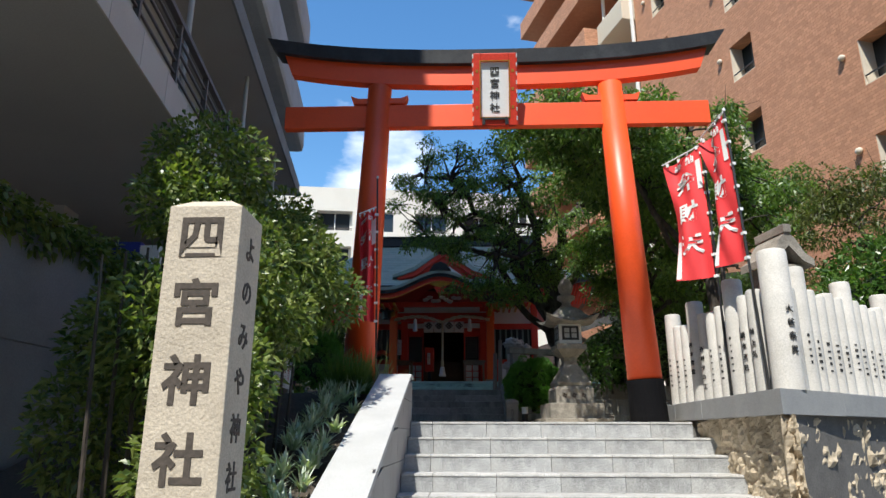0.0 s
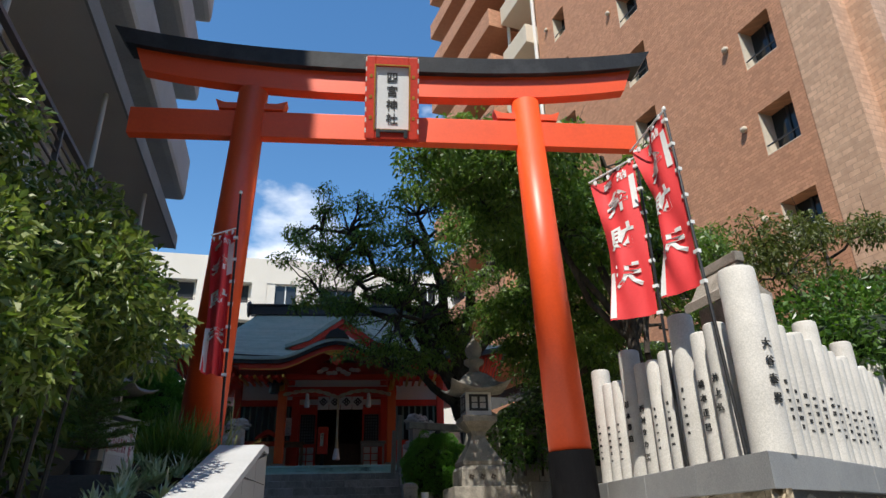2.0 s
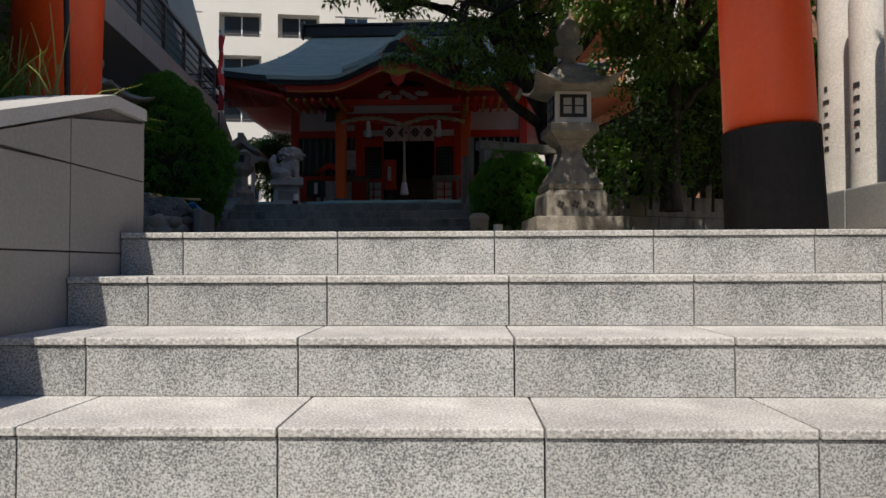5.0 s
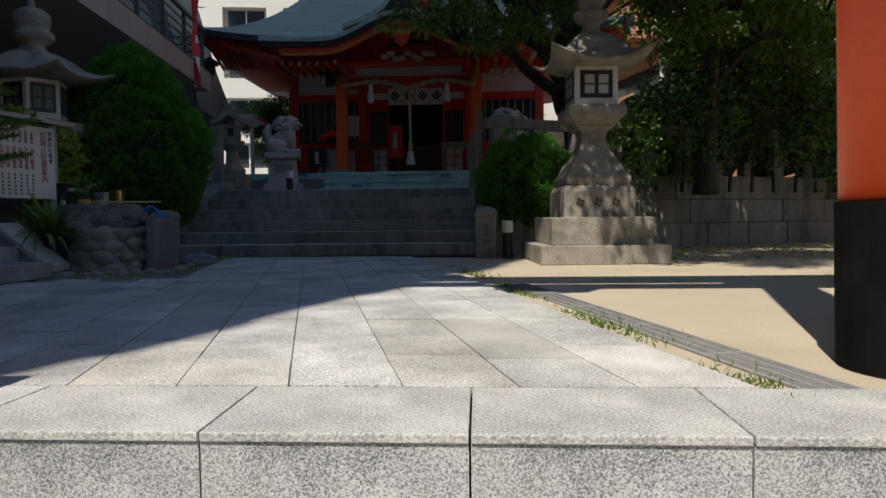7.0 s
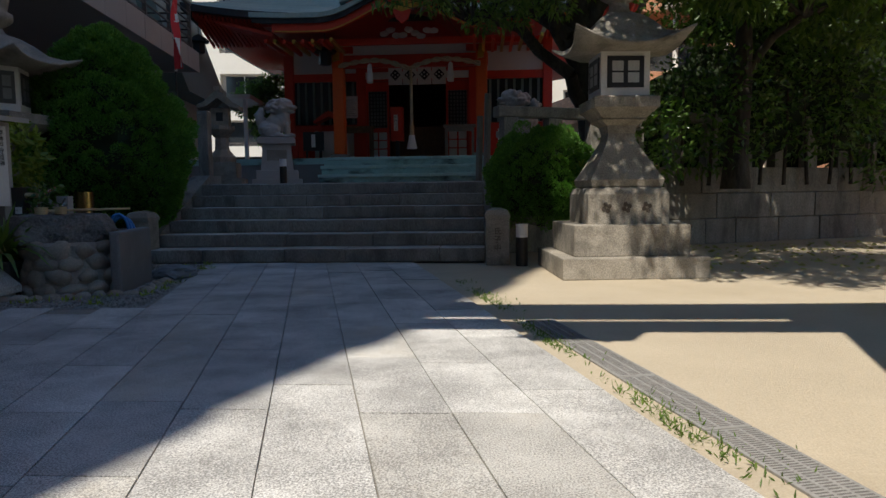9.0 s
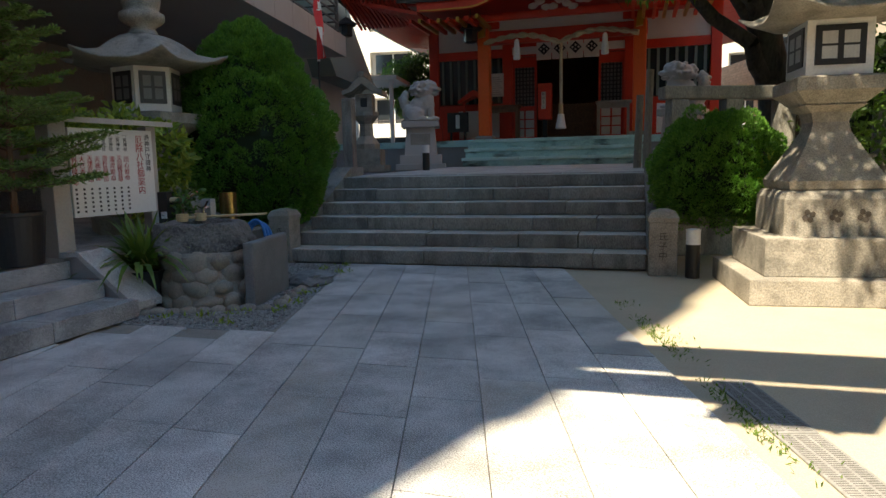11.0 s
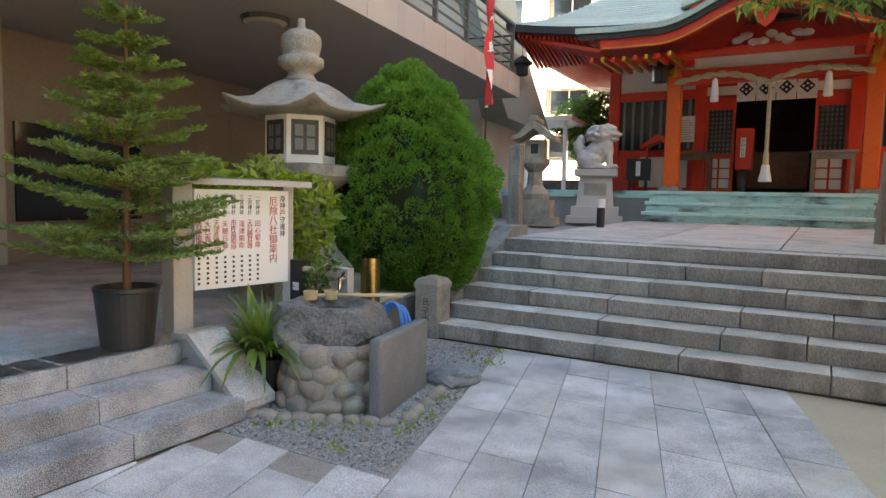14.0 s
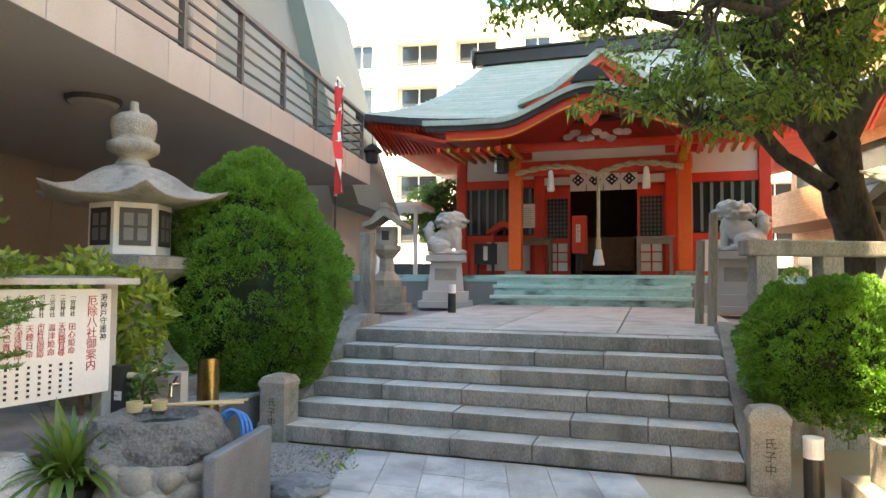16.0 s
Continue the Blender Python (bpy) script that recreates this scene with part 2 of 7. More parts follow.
M = {
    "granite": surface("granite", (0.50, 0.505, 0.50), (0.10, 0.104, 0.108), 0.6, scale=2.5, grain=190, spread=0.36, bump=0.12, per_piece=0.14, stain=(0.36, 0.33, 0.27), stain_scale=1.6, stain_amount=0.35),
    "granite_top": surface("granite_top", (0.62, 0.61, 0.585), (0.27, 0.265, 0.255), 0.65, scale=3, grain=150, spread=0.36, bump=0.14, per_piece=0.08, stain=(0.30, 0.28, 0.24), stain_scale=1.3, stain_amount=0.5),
    "paving": surface("paving_stone", (0.66, 0.65, 0.625), (0.22, 0.216, 0.208), 0.66, scale=2.0, grain=170, spread=0.34, bump=0.2, per_piece=0.15, stain=(0.20, 0.194, 0.182), stain_scale=3.2, stain_amount=0.42),
    "paving_warm": surface("paving_stone_warm", (0.66, 0.645, 0.605), (0.24, 0.232, 0.218), 0.66, scale=2.0, grain=170, spread=0.36, bump=0.2, per_piece=0.15, stain=(0.36, 0.29, 0.19), stain_scale=1.3, stain_amount=0.5),
    "street_paving": surface("dark_street_paving", (0.21, 0.205, 0.195), (0.12, 0.118, 0.112), 0.8, scale=2.0, grain=130, spread=0.5, bump=0.2, stain=(0.09, 0.088, 0.082), stain_scale=1.4, stain_amount=0.5),
    "joint": surface("sandy_joint", (0.33, 0.30, 0.26), (0.20, 0.185, 0.16), 0.95, grain=90, bump=0.2),
    "mortar": surface("mortar", (0.16, 0.15, 0.14), (0.09, 0.085, 0.08), 0.9, grain=90, bump=0.2),
    "panel": surface("wall_panel", (0.31, 0.30, 0.285), (0.24, 0.235, 0.225), 0.5, scale=1.5, grain=80, spread=0.6, bump=0.05, per_piece=0.06, stain=(0.20, 0.19, 0.17), stain_scale=1.3, stain_amount=0.5),
    "coping": surface("pale_coping", (0.50, 0.50, 0.49), (0.38, 0.38, 0.37), 0.6, scale=3, grain=140, bump=0.08, stain=(0.4, 0.4, 0.37), stain_scale=2, stain_amount=0.3),
    "old_stone": surface("weathered_stone", (0.39, 0.355, 0.30), (0.19, 0.172, 0.142), 0.9, scale=4, grain=90, spread=0.55, bump=0.35, bump_scale=55, stain=(0.085, 0.078, 0.066), stain_scale=2.6, stain_amount=0.75),
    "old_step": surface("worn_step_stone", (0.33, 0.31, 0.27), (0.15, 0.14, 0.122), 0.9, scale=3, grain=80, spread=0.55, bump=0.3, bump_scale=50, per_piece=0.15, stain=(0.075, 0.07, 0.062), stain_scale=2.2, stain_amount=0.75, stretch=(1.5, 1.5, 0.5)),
    # paler copy of the step stone: skylight painted in besides wear
    "skylit_worn_tread": surface("skylit_worn_tread_stone", (0.58, 0.55, 0.50), (0.33, 0.31, 0.275), 0.9, scale=3, grain=80, spread=0.55, bump=0.3, bump_scale=50, per_piece=0.12, stain=(0.2, 0.185, 0.16), stain_scale=2.0, stain_amount=0.5),
    "monument": surface("carved_granite", (0.62, 0.54, 0.42), (0.44, 0.38, 0.30), 0.85, scale=5, grain=95, spread=0.6, bump=0.3, bump_scale=70, stain=(0.33, 0.28, 0.21), stain_scale=2, stain_amount=0.4),
    "carving": surface("dark_carving", (0.10, 0.08, 0.065), (0.06, 0.05, 0.04), 0.9, bump=0.1),
    "ink": surface("black_ink", (0.03, 0.03, 0.03), (0.02, 0.02, 0.02), 0.7, bump=0.0),
    "red_ink": surface("red_ink", (0.50, 0.04, 0.05), (0.40, 0.03, 0.04), 0.6, bump=0.0),
    "post_stone": surface("pale_granite_post", (0.66, 0.63, 0.58), (0.46, 0.44, 0.40), 0.75, scale=4, grain=110, spread=0.55, bump=0.18, per_piece=0.1, stain=(0.40, 0.37, 0.31), stain_scale=1.7, stain_amount=0.4),
    "kerb": surface("grey_coping_stone", (0.34, 0.34, 0.33), (0.25, 0.25, 0.25), 0.7, scale=3, grain=120, bump=0.1, per_piece=0.08),
    "rubble": surface("rough_tan_rubble", (0.62, 0.52, 0.38), (0.38, 0.31, 0.215), 0.92, scale=3.5, grain=40, spread=0.6, bump=0.8, bump_scale=18, per_piece=0.18, stain=(0.20, 0.16, 0.11), stain_scale=2.4, stain_amount=0.5),
    "vermilion": surface("vermilion_paint", (0.88, 0.10, 0.018), (0.80, 0.082, 0.015), 0.42, scale=2, grain=40, spread=0.7, bump=0.03, stain=(0.5, 0.06, 0.012), stain_scale=1.2, stain_amount=0.25),
    "hall_red": surface("hall_red_paint", (0.70, 0.045, 0.015), (0.55, 0.032, 0.012), 0.45, scale=2, grain=40, bump=0.03, stain=(0.35, 0.025, 0.012), stain_scale=1.4, stain_amount=0.3),
    "hall_orange": surface("hall_orange_paint", (0.82, 0.13, 0.018), (0.72, 0.10, 0.014), 0.42, scale=2, grain=40, bump=0.03),
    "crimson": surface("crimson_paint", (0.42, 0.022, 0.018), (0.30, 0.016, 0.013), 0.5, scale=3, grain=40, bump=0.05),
    "black": surface("black_lacquer", (0.028, 0.029, 0.032), (0.016, 0.017, 0.018), 0.5, scale=4, grain=60, bump=0.08, stain=(0.12, 0.12, 0.12), stain_scale=3, stain_amount=0.25),
    "black_base": surface("black_painted_base", (0.009, 0.009, 0.01), (0.006, 0.006, 0.007), 0.8, scale=3, grain=60, bump=0.06, stain=(0.02, 0.02, 0.02), stain_scale=2.2, stain_amount=0.4, alpha_spec=0.06),
    "gold": surface("gilt_metal", (0.75, 0.47, 0.10), (0.5, 0.28, 0.05), 0.35, metal=0.85, bump=0.05),
    "white": surface("white_plaster", (0.76, 0.74, 0.70), (0.66, 0.64, 0.60), 0.8, scale=2, grain=60, bump=0.05, stain=(0.5, 0.47, 0.42), stain_scale=1.0, stain_amount=0.25),
    "paper": surface("white_board", (0.80, 0.80, 0.78), (0.74, 0.74, 0.72), 0.5, scale=2, grain=50, bump=0.0),
    "copper": surface("green_copper_roof", (0.40, 0.47, 0.41), (0.25, 0.33, 0.29), 0.7, metal=0.0, scale=2.5, grain=30, spread=0.6, bump=0.1, per_piece=0.1, stain=(0.42, 0.42, 0.36), stain_scale=0.9, stain_amount=0.55, alpha_spec=0.15),
    "teal": surface("verdigris_teal_steps", (0.42, 0.68, 0.63), (0.30, 0.55, 0.51), 0.7, scale=2.5, grain=40, spread=0.6, bump=0.08, stain=(0.03, 0.045, 0.042), stain_scale=2.0, stain_amount=1.0, stretch=(0.6, 1, 1.4)),
    # paler than the risers: the treads' highlight is put into this colour
    "teal_tread": surface("highlit_verdigris_tread", (0.50, 0.72, 0.66), (0.36, 0.60, 0.55), 0.7, scale=3, grain=50, spread=0.6, bump=0.08, stain=(0.10, 0.16, 0.15), stain_scale=1.3, stain_amount=0.5),
    "sand": surface("pale_sand", (0.53, 0.455, 0.34), (0.38, 0.32, 0.235), 0.95, scale=1.2, grain=170, spread=0.7, bump=0.35, bump_scale=120, stain=(0.36, 0.30, 0.21), stain_scale=0.7, stain_amount=0.45),
    "gravel": surface("grey_gravel", (0.42, 0.41, 0.39), (0.16, 0.155, 0.15), 0.9, scale=30, grain=120, spread=0.5, bump=0.8, bump_scale=90, per_island=0.3),
    "soil": surface("dark_soil", (0.09, 0.07, 0.05), (0.04, 0.032, 0.024), 0.95, grain=60, bump=0.5),
    "asphalt": surface("asphalt", (0.07, 0.07, 0.07), (0.04, 0.04, 0.04), 0.9, grain=180, bump=0.3, bump_scale=200),
    "rock": surface("dark_boulder", (0.185, 0.175, 0.16), (0.07, 0.066, 0.062), 0.8, scale=6, grain=60, spread=0.5, bump=1.0, bump_scale=30, stain=(0.28, 0.265, 0.24), stain_scale=4, stain_amount=0.4),
    "cobble": surface("pale_cobble", (0.34, 0.295, 0.24), (0.17, 0.15, 0.125), 0.75, scale=5, grain=50, spread=0.6, bump=0.25, per_piece=0.22, stain=(0.18, 0.16, 0.13), stain_scale=3, stain_amount=0.5),
    "slate": surface("grey_slate_slab", (0.19, 0.195, 0.20), (0.13, 0.135, 0.14), 0.5, scale=3, grain=80, bump=0.12, stain=(0.26, 0.26, 0.25), stain_scale=3, stain_amount=0.4),
    "plastic": surface("dark_plastic", (0.03, 0.027, 0.025), (0.02, 0.018, 0.017), 0.45, grain=40, bump=0.02),
    "steel": surface("polished_steel", (0.75, 0.74, 0.72), (0.65, 0.64, 0.62), 0.18, metal=1.0, bump=0.0),
    "brass": surface("brass", (0.42, 0.30, 0.13), (0.25, 0.17, 0.07), 0.25, metal=1.0, bump=0.02),
    "wood": surface("pale_bamboo", (0.60, 0.46, 0.26), (0.48, 0.35, 0.18), 0.55, stretch=(1, 1, 8), grain=20, bump=0.05),
    "dark_wood": surface("brown_wood", (0.20, 0.10, 0.05), (0.11, 0.055, 0.028), 0.6, stretch=(1, 8, 1), grain=20, bump=0.1),
    "grey_wood": surface("grey_timber", (0.30, 0.27, 0.23), (0.20, 0.18, 0.155), 0.85, stretch=(6, 6, 1), grain=18, bump=0.3),
    "bark": surface("dark_bark", (0.075, 0.058, 0.045), (0.025, 0.02, 0.016), 0.95, scale=6, grain=26, stretch=(1, 1, 0.4), spread=0.6, bump=0.9, bump_scale=16, stain=(0.14, 0.13, 0.11), stain_scale=4, stain_amount=0.4),
    "rope": surface("straw_rope", (0.62, 0.53, 0.36), (0.46, 0.38, 0.24), 0.85, grain=80, bump=0.5),
    "cloth_red": surface("red_banner_cloth", (0.80, 0.05, 0.055), (0.72, 0.04, 0.045), 0.7, scale=3, grain=120, bump=0.05),
    "cloth_white": surface("white_cloth", (0.78, 0.77, 0.74), (0.70, 0.69, 0.66), 0.8, bump=0.05),
    "hose": surface("blue_hose", (0.02, 0.20, 0.55), (0.015, 0.15, 0.45), 0.35, bump=0.0),
    "tile_grey": surface("beige_grey_tile", (0.47, 0.445, 0.41), (0.41, 0.385, 0.355), 0.6, scale=1.5, grain=60, bump=0.04, per_piece=0.06, stain=(0.33, 0.30, 0.27), stain_scale=0.8, stain_amount=0.4),
    "soffit": surface("grey_soffit", (0.37, 0.355, 0.335), (0.33, 0.315, 0.3), 0.8, scale=1, grain=50, bump=0.03),
    "tile_brown": surface("brown_tile", (0.29, 0.25, 0.215), (0.235, 0.20, 0.175), 0.55, scale=1.2, grain=40, bump=0.05),
    "rail": surface("brown_metal_rail", (0.13, 0.11, 0.10), (0.10, 0.085, 0.075), 0.45, metal=0.3, bump=0.02),
    "dark_metal": surface("dark_metal", (0.04, 0.04, 0.042), (0.03, 0.03, 0.03), 0.4, metal=0.4, bump=0.02),
    "tower": surface("blue_grey_wall", (0.20, 0.215, 0.225), (0.16, 0.172, 0.182), 0.7, scale=0.8, grain=30, bump=0.03, stain=(0.36, 0.38, 0.40), stain_scale=0.5, stain_amount=0.4),
    "tower_band": surface("pale_grey_balcony_front", (0.42, 0.44, 0.45), (0.34, 0.36, 0.37), 0.6, scale=0.8, grain=30, bump=0.03, stain=(0.25, 0.26, 0.27), stain_scale=0.6, stain_amount=0.5),
    "brick": tiled("brown_brick_tile", (0.56, 0.285, 0.165), (0.46, 0.22, 0.125), (0.75, 0.73, 0.7), 0.2, 0.1, gap=0.008),
    "brick_pale": tiled("pale_orange_tile", (0.66, 0.43, 0.29), (0.52, 0.32, 0.21), (0.8, 0.8, 0.8), 0.3, 0.15, gap=0.012),
    "cream": surface("cream_render", (0.66, 0.58, 0.46), (0.60, 0.52, 0.41), 0.85, scale=0.6, grain=20, bump=0.04, stain=(0.5, 0.43, 0.33), stain_scale=0.35, stain_amount=0.3),
    "white_wall": surface("white_render", (0.68, 0.65, 0.59), (0.62, 0.59, 0.53), 0.85, scale=0.4, grain=15, bump=0.03, stain=(0.52, 0.48, 0.42), stain_scale=0.3, stain_amount=0.3),
    "window": surface("dark_glass", (0.03, 0.035, 0.04), (0.02, 0.025, 0.03), 0.08, bump=0.0, scale=0.5),
    "curtain": surface("pale_curtain", (0.5, 0.5, 0.48), (0.38, 0.38, 0.37), 0.9, stretch=(8, 8, 1), bump=0.1),
    "blue": surface("deep_blue_sign", (0.02, 0.035, 0.28), (0.016, 0.028, 0.22), 0.5, bump=0.0),
    "green_roof": surface("grey_green_cladding", (0.17, 0.22, 0.20), (0.13, 0.17, 0.155), 0.55, scale=1, bump=0.03),
    "concrete": surface("grey_concrete_wall", (0.30, 0.295, 0.28), (0.22, 0.215, 0.205), 0.85, scale=1.5, grain=50, bump=0.15, stain=(0.14, 0.14, 0.13), stain_scale=0.9, stain_amount=0.5),
    "leaf_bush": leafy("bush_leaf", (0.25, 0.29, 0.08), (0.04, 0.085, 0.018), rough=0.38),
    "leaf_dark": leafy("evergreen_leaf", (0.12, 0.21, 0.045), (0.035, 0.085, 0.016), rough=0.32),
    "leaf_tree": leafy("cherry_leaf", (0.18, 0.27, 0.065), (0.055, 0.11, 0.026), rough=0.4, through_light=0.42),
    "leaf_olive": leafy("olive_leaf", (0.15, 0.17, 0.05), (0.07, 0.085, 0.025)),
    "leaf_thuja": leafy("thuja_spray", (0.17, 0.37, 0.06), (0.05, 0.16, 0.022), rough=0.6, through_light=0.2),
    "leaf_fir": leafy("fir_needles", (0.21, 0.31, 0.085), (0.075, 0.14, 0.035), rough=0.55, through_light=0.25),
    "leaf_yellow": leafy("yellow_green_leaf", (0.34, 0.40, 0.07), (0.15, 0.22, 0.04)),
    "leaf_white": leafy("variegated_leaf", (0.78, 0.80, 0.70), (0.30, 0.40, 0.24), through_light=0.25),
    "grass": leafy("grass_blade", (0.17, 0.25, 0.055), (0.07, 0.13, 0.025)),
    "straw": leafy("dry_blade", (0.42, 0.40, 0.20), (0.25, 0.25, 0.10)),
    # near-black filler that paints in the deep shade between leaves
    "core": surface("painted_inner_shade", (0.02, 0.035, 0.012), (0.012, 0.02, 0.008), 0.95, bump=0.4),
}


# ---- builders ----
def part(name, bm, material, parent=None, label="", smooth=False):
    """Link a bmesh, or (verts, faces), as one mesh object."""
    me = bpy.data.meshes.new(name)
    if isinstance(bm, tuple):
        me.from_pydata(bm[0], [], bm[1])
    else:
        bmesh.ops.recalc_face_normals(bm, faces=bm.faces)
        bm.to_mesh(me)
        bm.free()
    me.materials.append(M[material])
    if smooth:
        me.shade_smooth()
    ob = new(name, me)
    if parent:
        ob.parent = parent
    if label:
        ob["label"] = label
    return ob


def thing(name, label, category, at=(0, 0, 0), turn=0, group="", kind=""):
    ob = new(name)
    ob.empty_display_size = 0.1
    ob.location, ob.rotation_euler = at, (0, 0, radians(turn))
    return tagged(ob, label, category, group, kind)


def box(x0, x1, y0, y1, z0, z1, bevel=0.0, bm=None):
    bm = bm or bmesh.new()
    r = bmesh.ops.create_cube(bm, size=1, matrix=Matrix.Translation(((x0 + x1) / 2, (y0 + y1) / 2, (z0 + z1) / 2)) @ Matrix.Diagonal((x1 - x0, y1 - y0, z1 - z0, 1)))
    if bevel:
        edges = list({e for v in r["verts"] for e in v.link_edges})
        bmesh.ops.bevel(bm, geom=edges, offset=bevel, segments=2, affect="EDGES", profile=0.6)
    return bm


def rod(p, q, r0, r1=None, seg=12, bm=None, caps=True):
    bm = bm or bmesh.new()
    p, q = Vector(p), Vector(q)
    d = q - p
    m = Matrix.Translation((p + q) / 2) @ d.to_track_quat("Z", "Y").to_matrix().to_4x4()
    bmesh.ops.create_cone(bm, cap_ends=caps, segments=seg, radius1=r0, radius2=r0 if r1 is None else r1, depth=d.length, matrix=m)
    return bm


def lathe(profile, seg=24, at=(0, 0, 0), turn=0.0, bm=None, flat=0.0):
    """Turn (radius, z) pairs about the upright axis; flat > 0 squares it off for few sides."""
    bm = bm or bmesh.new()
    rings = []
    for r, z in profile:
        rings.append([bm.verts.new((at[0] + r * math.cos(turn + 2 * math.pi * k / seg), at[1] + r * math.sin(turn + 2 * math.pi * k / seg), at[2] + z)) for k in range(seg)])
    for a, b in zip(rings, rings[1:]):
        for k in range(seg):
            bm.faces.new((a[k], a[(k + 1) % seg], b[(k + 1) % seg], b[k]))
    bm.faces.new(rings[0][::-1])
    bm.faces.new(rings[-1])
    return bm


def prism(points, y0, y1, axis="y", bm=None):
    """A flat outline of (u, z) pairs pushed along an axis."""
    bm = bm or bmesh.new()
    put = (lambda u, z, w: (u, w, z)) if axis == "y" else (lambda u, z, w: (w, u, z)) if axis == "x" else (lambda u, z, w: (u, z, w))
    a = [bm.verts.new(put(u, z, y0)) for u, z in points]
    b = [bm.verts.new(put(u, z, y1)) for u, z in points]
    n = len(points)
    bm.faces.new(a)
    bm.faces.new(b[::-1])
    for k in range(n):
        bm.faces.new((a[k], b[k], b[(k + 1) % n], a[(k + 1) % n]))
    return bm


def blob(centre, radii, rough=0.12, freq=2.0, sub=3, bm=None, seed=0.0, squash=None):
    bm = bm or bmesh.new()
    r = bmesh.ops.create_icosphere(bm, subdivisions=sub, radius=1)
    for v in r["verts"]:
        k = 1 + rough * noise.fractal(v.co * freq + Vector((seed, seed * 1.7, -seed)), 1.0, 2.0, 4)
        c = v.co * k
        if squash:
            c.z = max(c.z, squash)
        v.co = Vector((centre[0] + c.x * radii[0], centre[1] + c.y * radii[1], centre[2] + c.z * radii[2]))
    return bm


def writing(text, size, m, material, parent=None, name="lettering", depth=0.004, vertical=True, gap=1.12, wide=1.0, bold=0.0):
    """Text as a mesh on a surface: local x to the right, y up, facing +z of m; upright columns by default."""
    joined = bmesh.new()
    for k, ch in enumerate(text if vertical else [text]):
        cu = bpy.data.curves.new(name, "FONT")
        cu.body, cu.size, cu.extrude, cu.align_x, cu.align_y, cu.resolution_u = ch, size, depth, "CENTER", "CENTER", 2
        cu.offset = bold * size
        tmp = bpy.data.objects.new(name, cu)
        scene.collection.objects.link(tmp)
        me = bpy.data.meshes.new_from_object(tmp.evaluated_get(bpy.context.evaluated_depsgraph_get()))
        bpy.data.objects.remove(tmp)
        bpy.data.curves.remove(cu)
        me.transform(Matrix.Translation((0, ((len(text) - 1) / 2 - k) * size * gap if vertical else 0, 0)))
        joined.from_mesh(me)
        bpy.data.meshes.remove(me)
    me = bpy.data.meshes.new(name)
    joined.to_mesh(me)
    joined.free()
    me.transform(m @ Matrix.Diagonal((wide, 1, 1, 1)))
    me.materials.append(M[material])
    ob = new(name, me)
    if parent:
        ob.parent = parent
    return ob


def leaves_mesh(points, aims, length, width, rng, droop=0.0):
    """Folded kite leaves at points, each reaching along its aim."""
    n = len(points)
    aims = aims / np.maximum(1e-6, np.linalg.norm(aims, axis=1))[:, None]
    side = np.cross(aims, rng.normal(size=(n, 3)))
    side /= np.maximum(1e-6, np.linalg.norm(side, axis=1))[:, None]
    up = np.cross(side, aims)
    L = length * rng.uniform(0.6, 1.25, n)[:, None]
    W = width * rng.uniform(0.7, 1.2, n)[:, None]
    base = points
    mid = points + aims * L * 0.45
    tip = points + aims * L - np.array([0, 0, 1]) * L * droop
    a = mid + side * W / 2 + up * W * 0.18
    b = mid - side * W / 2 + up * W * 0.18
    verts = np.stack([base, a, tip, b], 1).reshape(-1, 3)
    k = np.arange(n) * 4
    faces = np.concatenate([np.stack([k, k + 1, k + 2], 1), np.stack([k, k + 2, k + 3], 1)])
    return verts.tolist(), faces.tolist()


def in_ball(n, rng, shell=0.0):
    d = rng.normal(size=(n, 3))
    d /= np.linalg.norm(d, axis=1)[:, None]
    return d * (rng.uniform(shell ** 3, 1, n) ** (1 / 3))[:, None]


def foliage(name, clumps, count, length, width, material, parent, seed, shell=0.35, outward=0.7, droop=0.15, lift=0.2):
    """Leaves over a list of clumps (x, y, z, rx, ry, rz), thicker toward each clump's skin."""
    rng = np.random.default_rng(seed)
    C = np.array(clumps, float)
    weight = (C[:, 3] * C[:, 4] + C[:, 3] * C[:, 5])
    pick = rng.choice(len(C), count, p=weight / weight.sum())
    d = in_ball(count, rng, shell)
    pts = C[pick, :3] + d * C[pick, 3:6]
    aims = d * outward + rng.normal(size=(count, 3)) * 0.55 + np.array([0, 0, lift])
    return part(name, leaves_mesh(pts, aims, length, width, rng, droop), material, parent)


# ---- ground and large structure ----
LOW = -1.485            # street level; the court is z = 0
TERRACE = 0.885         # top of the upper flight


def path_x(y, k=0.0):
    """x of the paved path's right edge at y, k strips to its left."""
    return 1.481 - 0.262 * y - 0.323 * k


ground = tagged(part("ground", box(-80, 80, -60, 90, LOW - 0.5, LOW - 0.02), "asphalt"), "grey asphalt street and ground round the shrine", "ground", kind="structure")
pavement = tagged(part("pavement", box(-12, 12, -9.5, -2.72, LOW - 0.02, LOW), "street_paving"), "dark grey stone pavement before the shrine steps", "pavement", kind="structure")
court = tagged(part("court_ground", prism([(-0.98, 0.36), (2.64, 0.36), (2.64, -1.38), (4.8, 0.4), (9.2, 3.9), (13, 7.2), (13, 12), (6, 10.5), (-0.98, 8.2)], LOW, -0.02, "z"), "sand"), "pale trodden sand of the shrine court", "ground", kind="structure")
part("court_edge", box(-9, -0.985, 0.62, 9, LOW, -0.021), "sand", court)
bm = prism([(-16, 8.07), (0.85, 8.07), (1.0, 7.75), (9.5, 11.4), (16, 14), (16, 60), (-16, 60)], -0.03, 0.5, "z")
for v in bm.verts:
    if v.co.z > 0.2:
        v.co.z = TERRACE - 0.01 + min(0.09, 0.015 * max(0, v.co.y - 8.07))
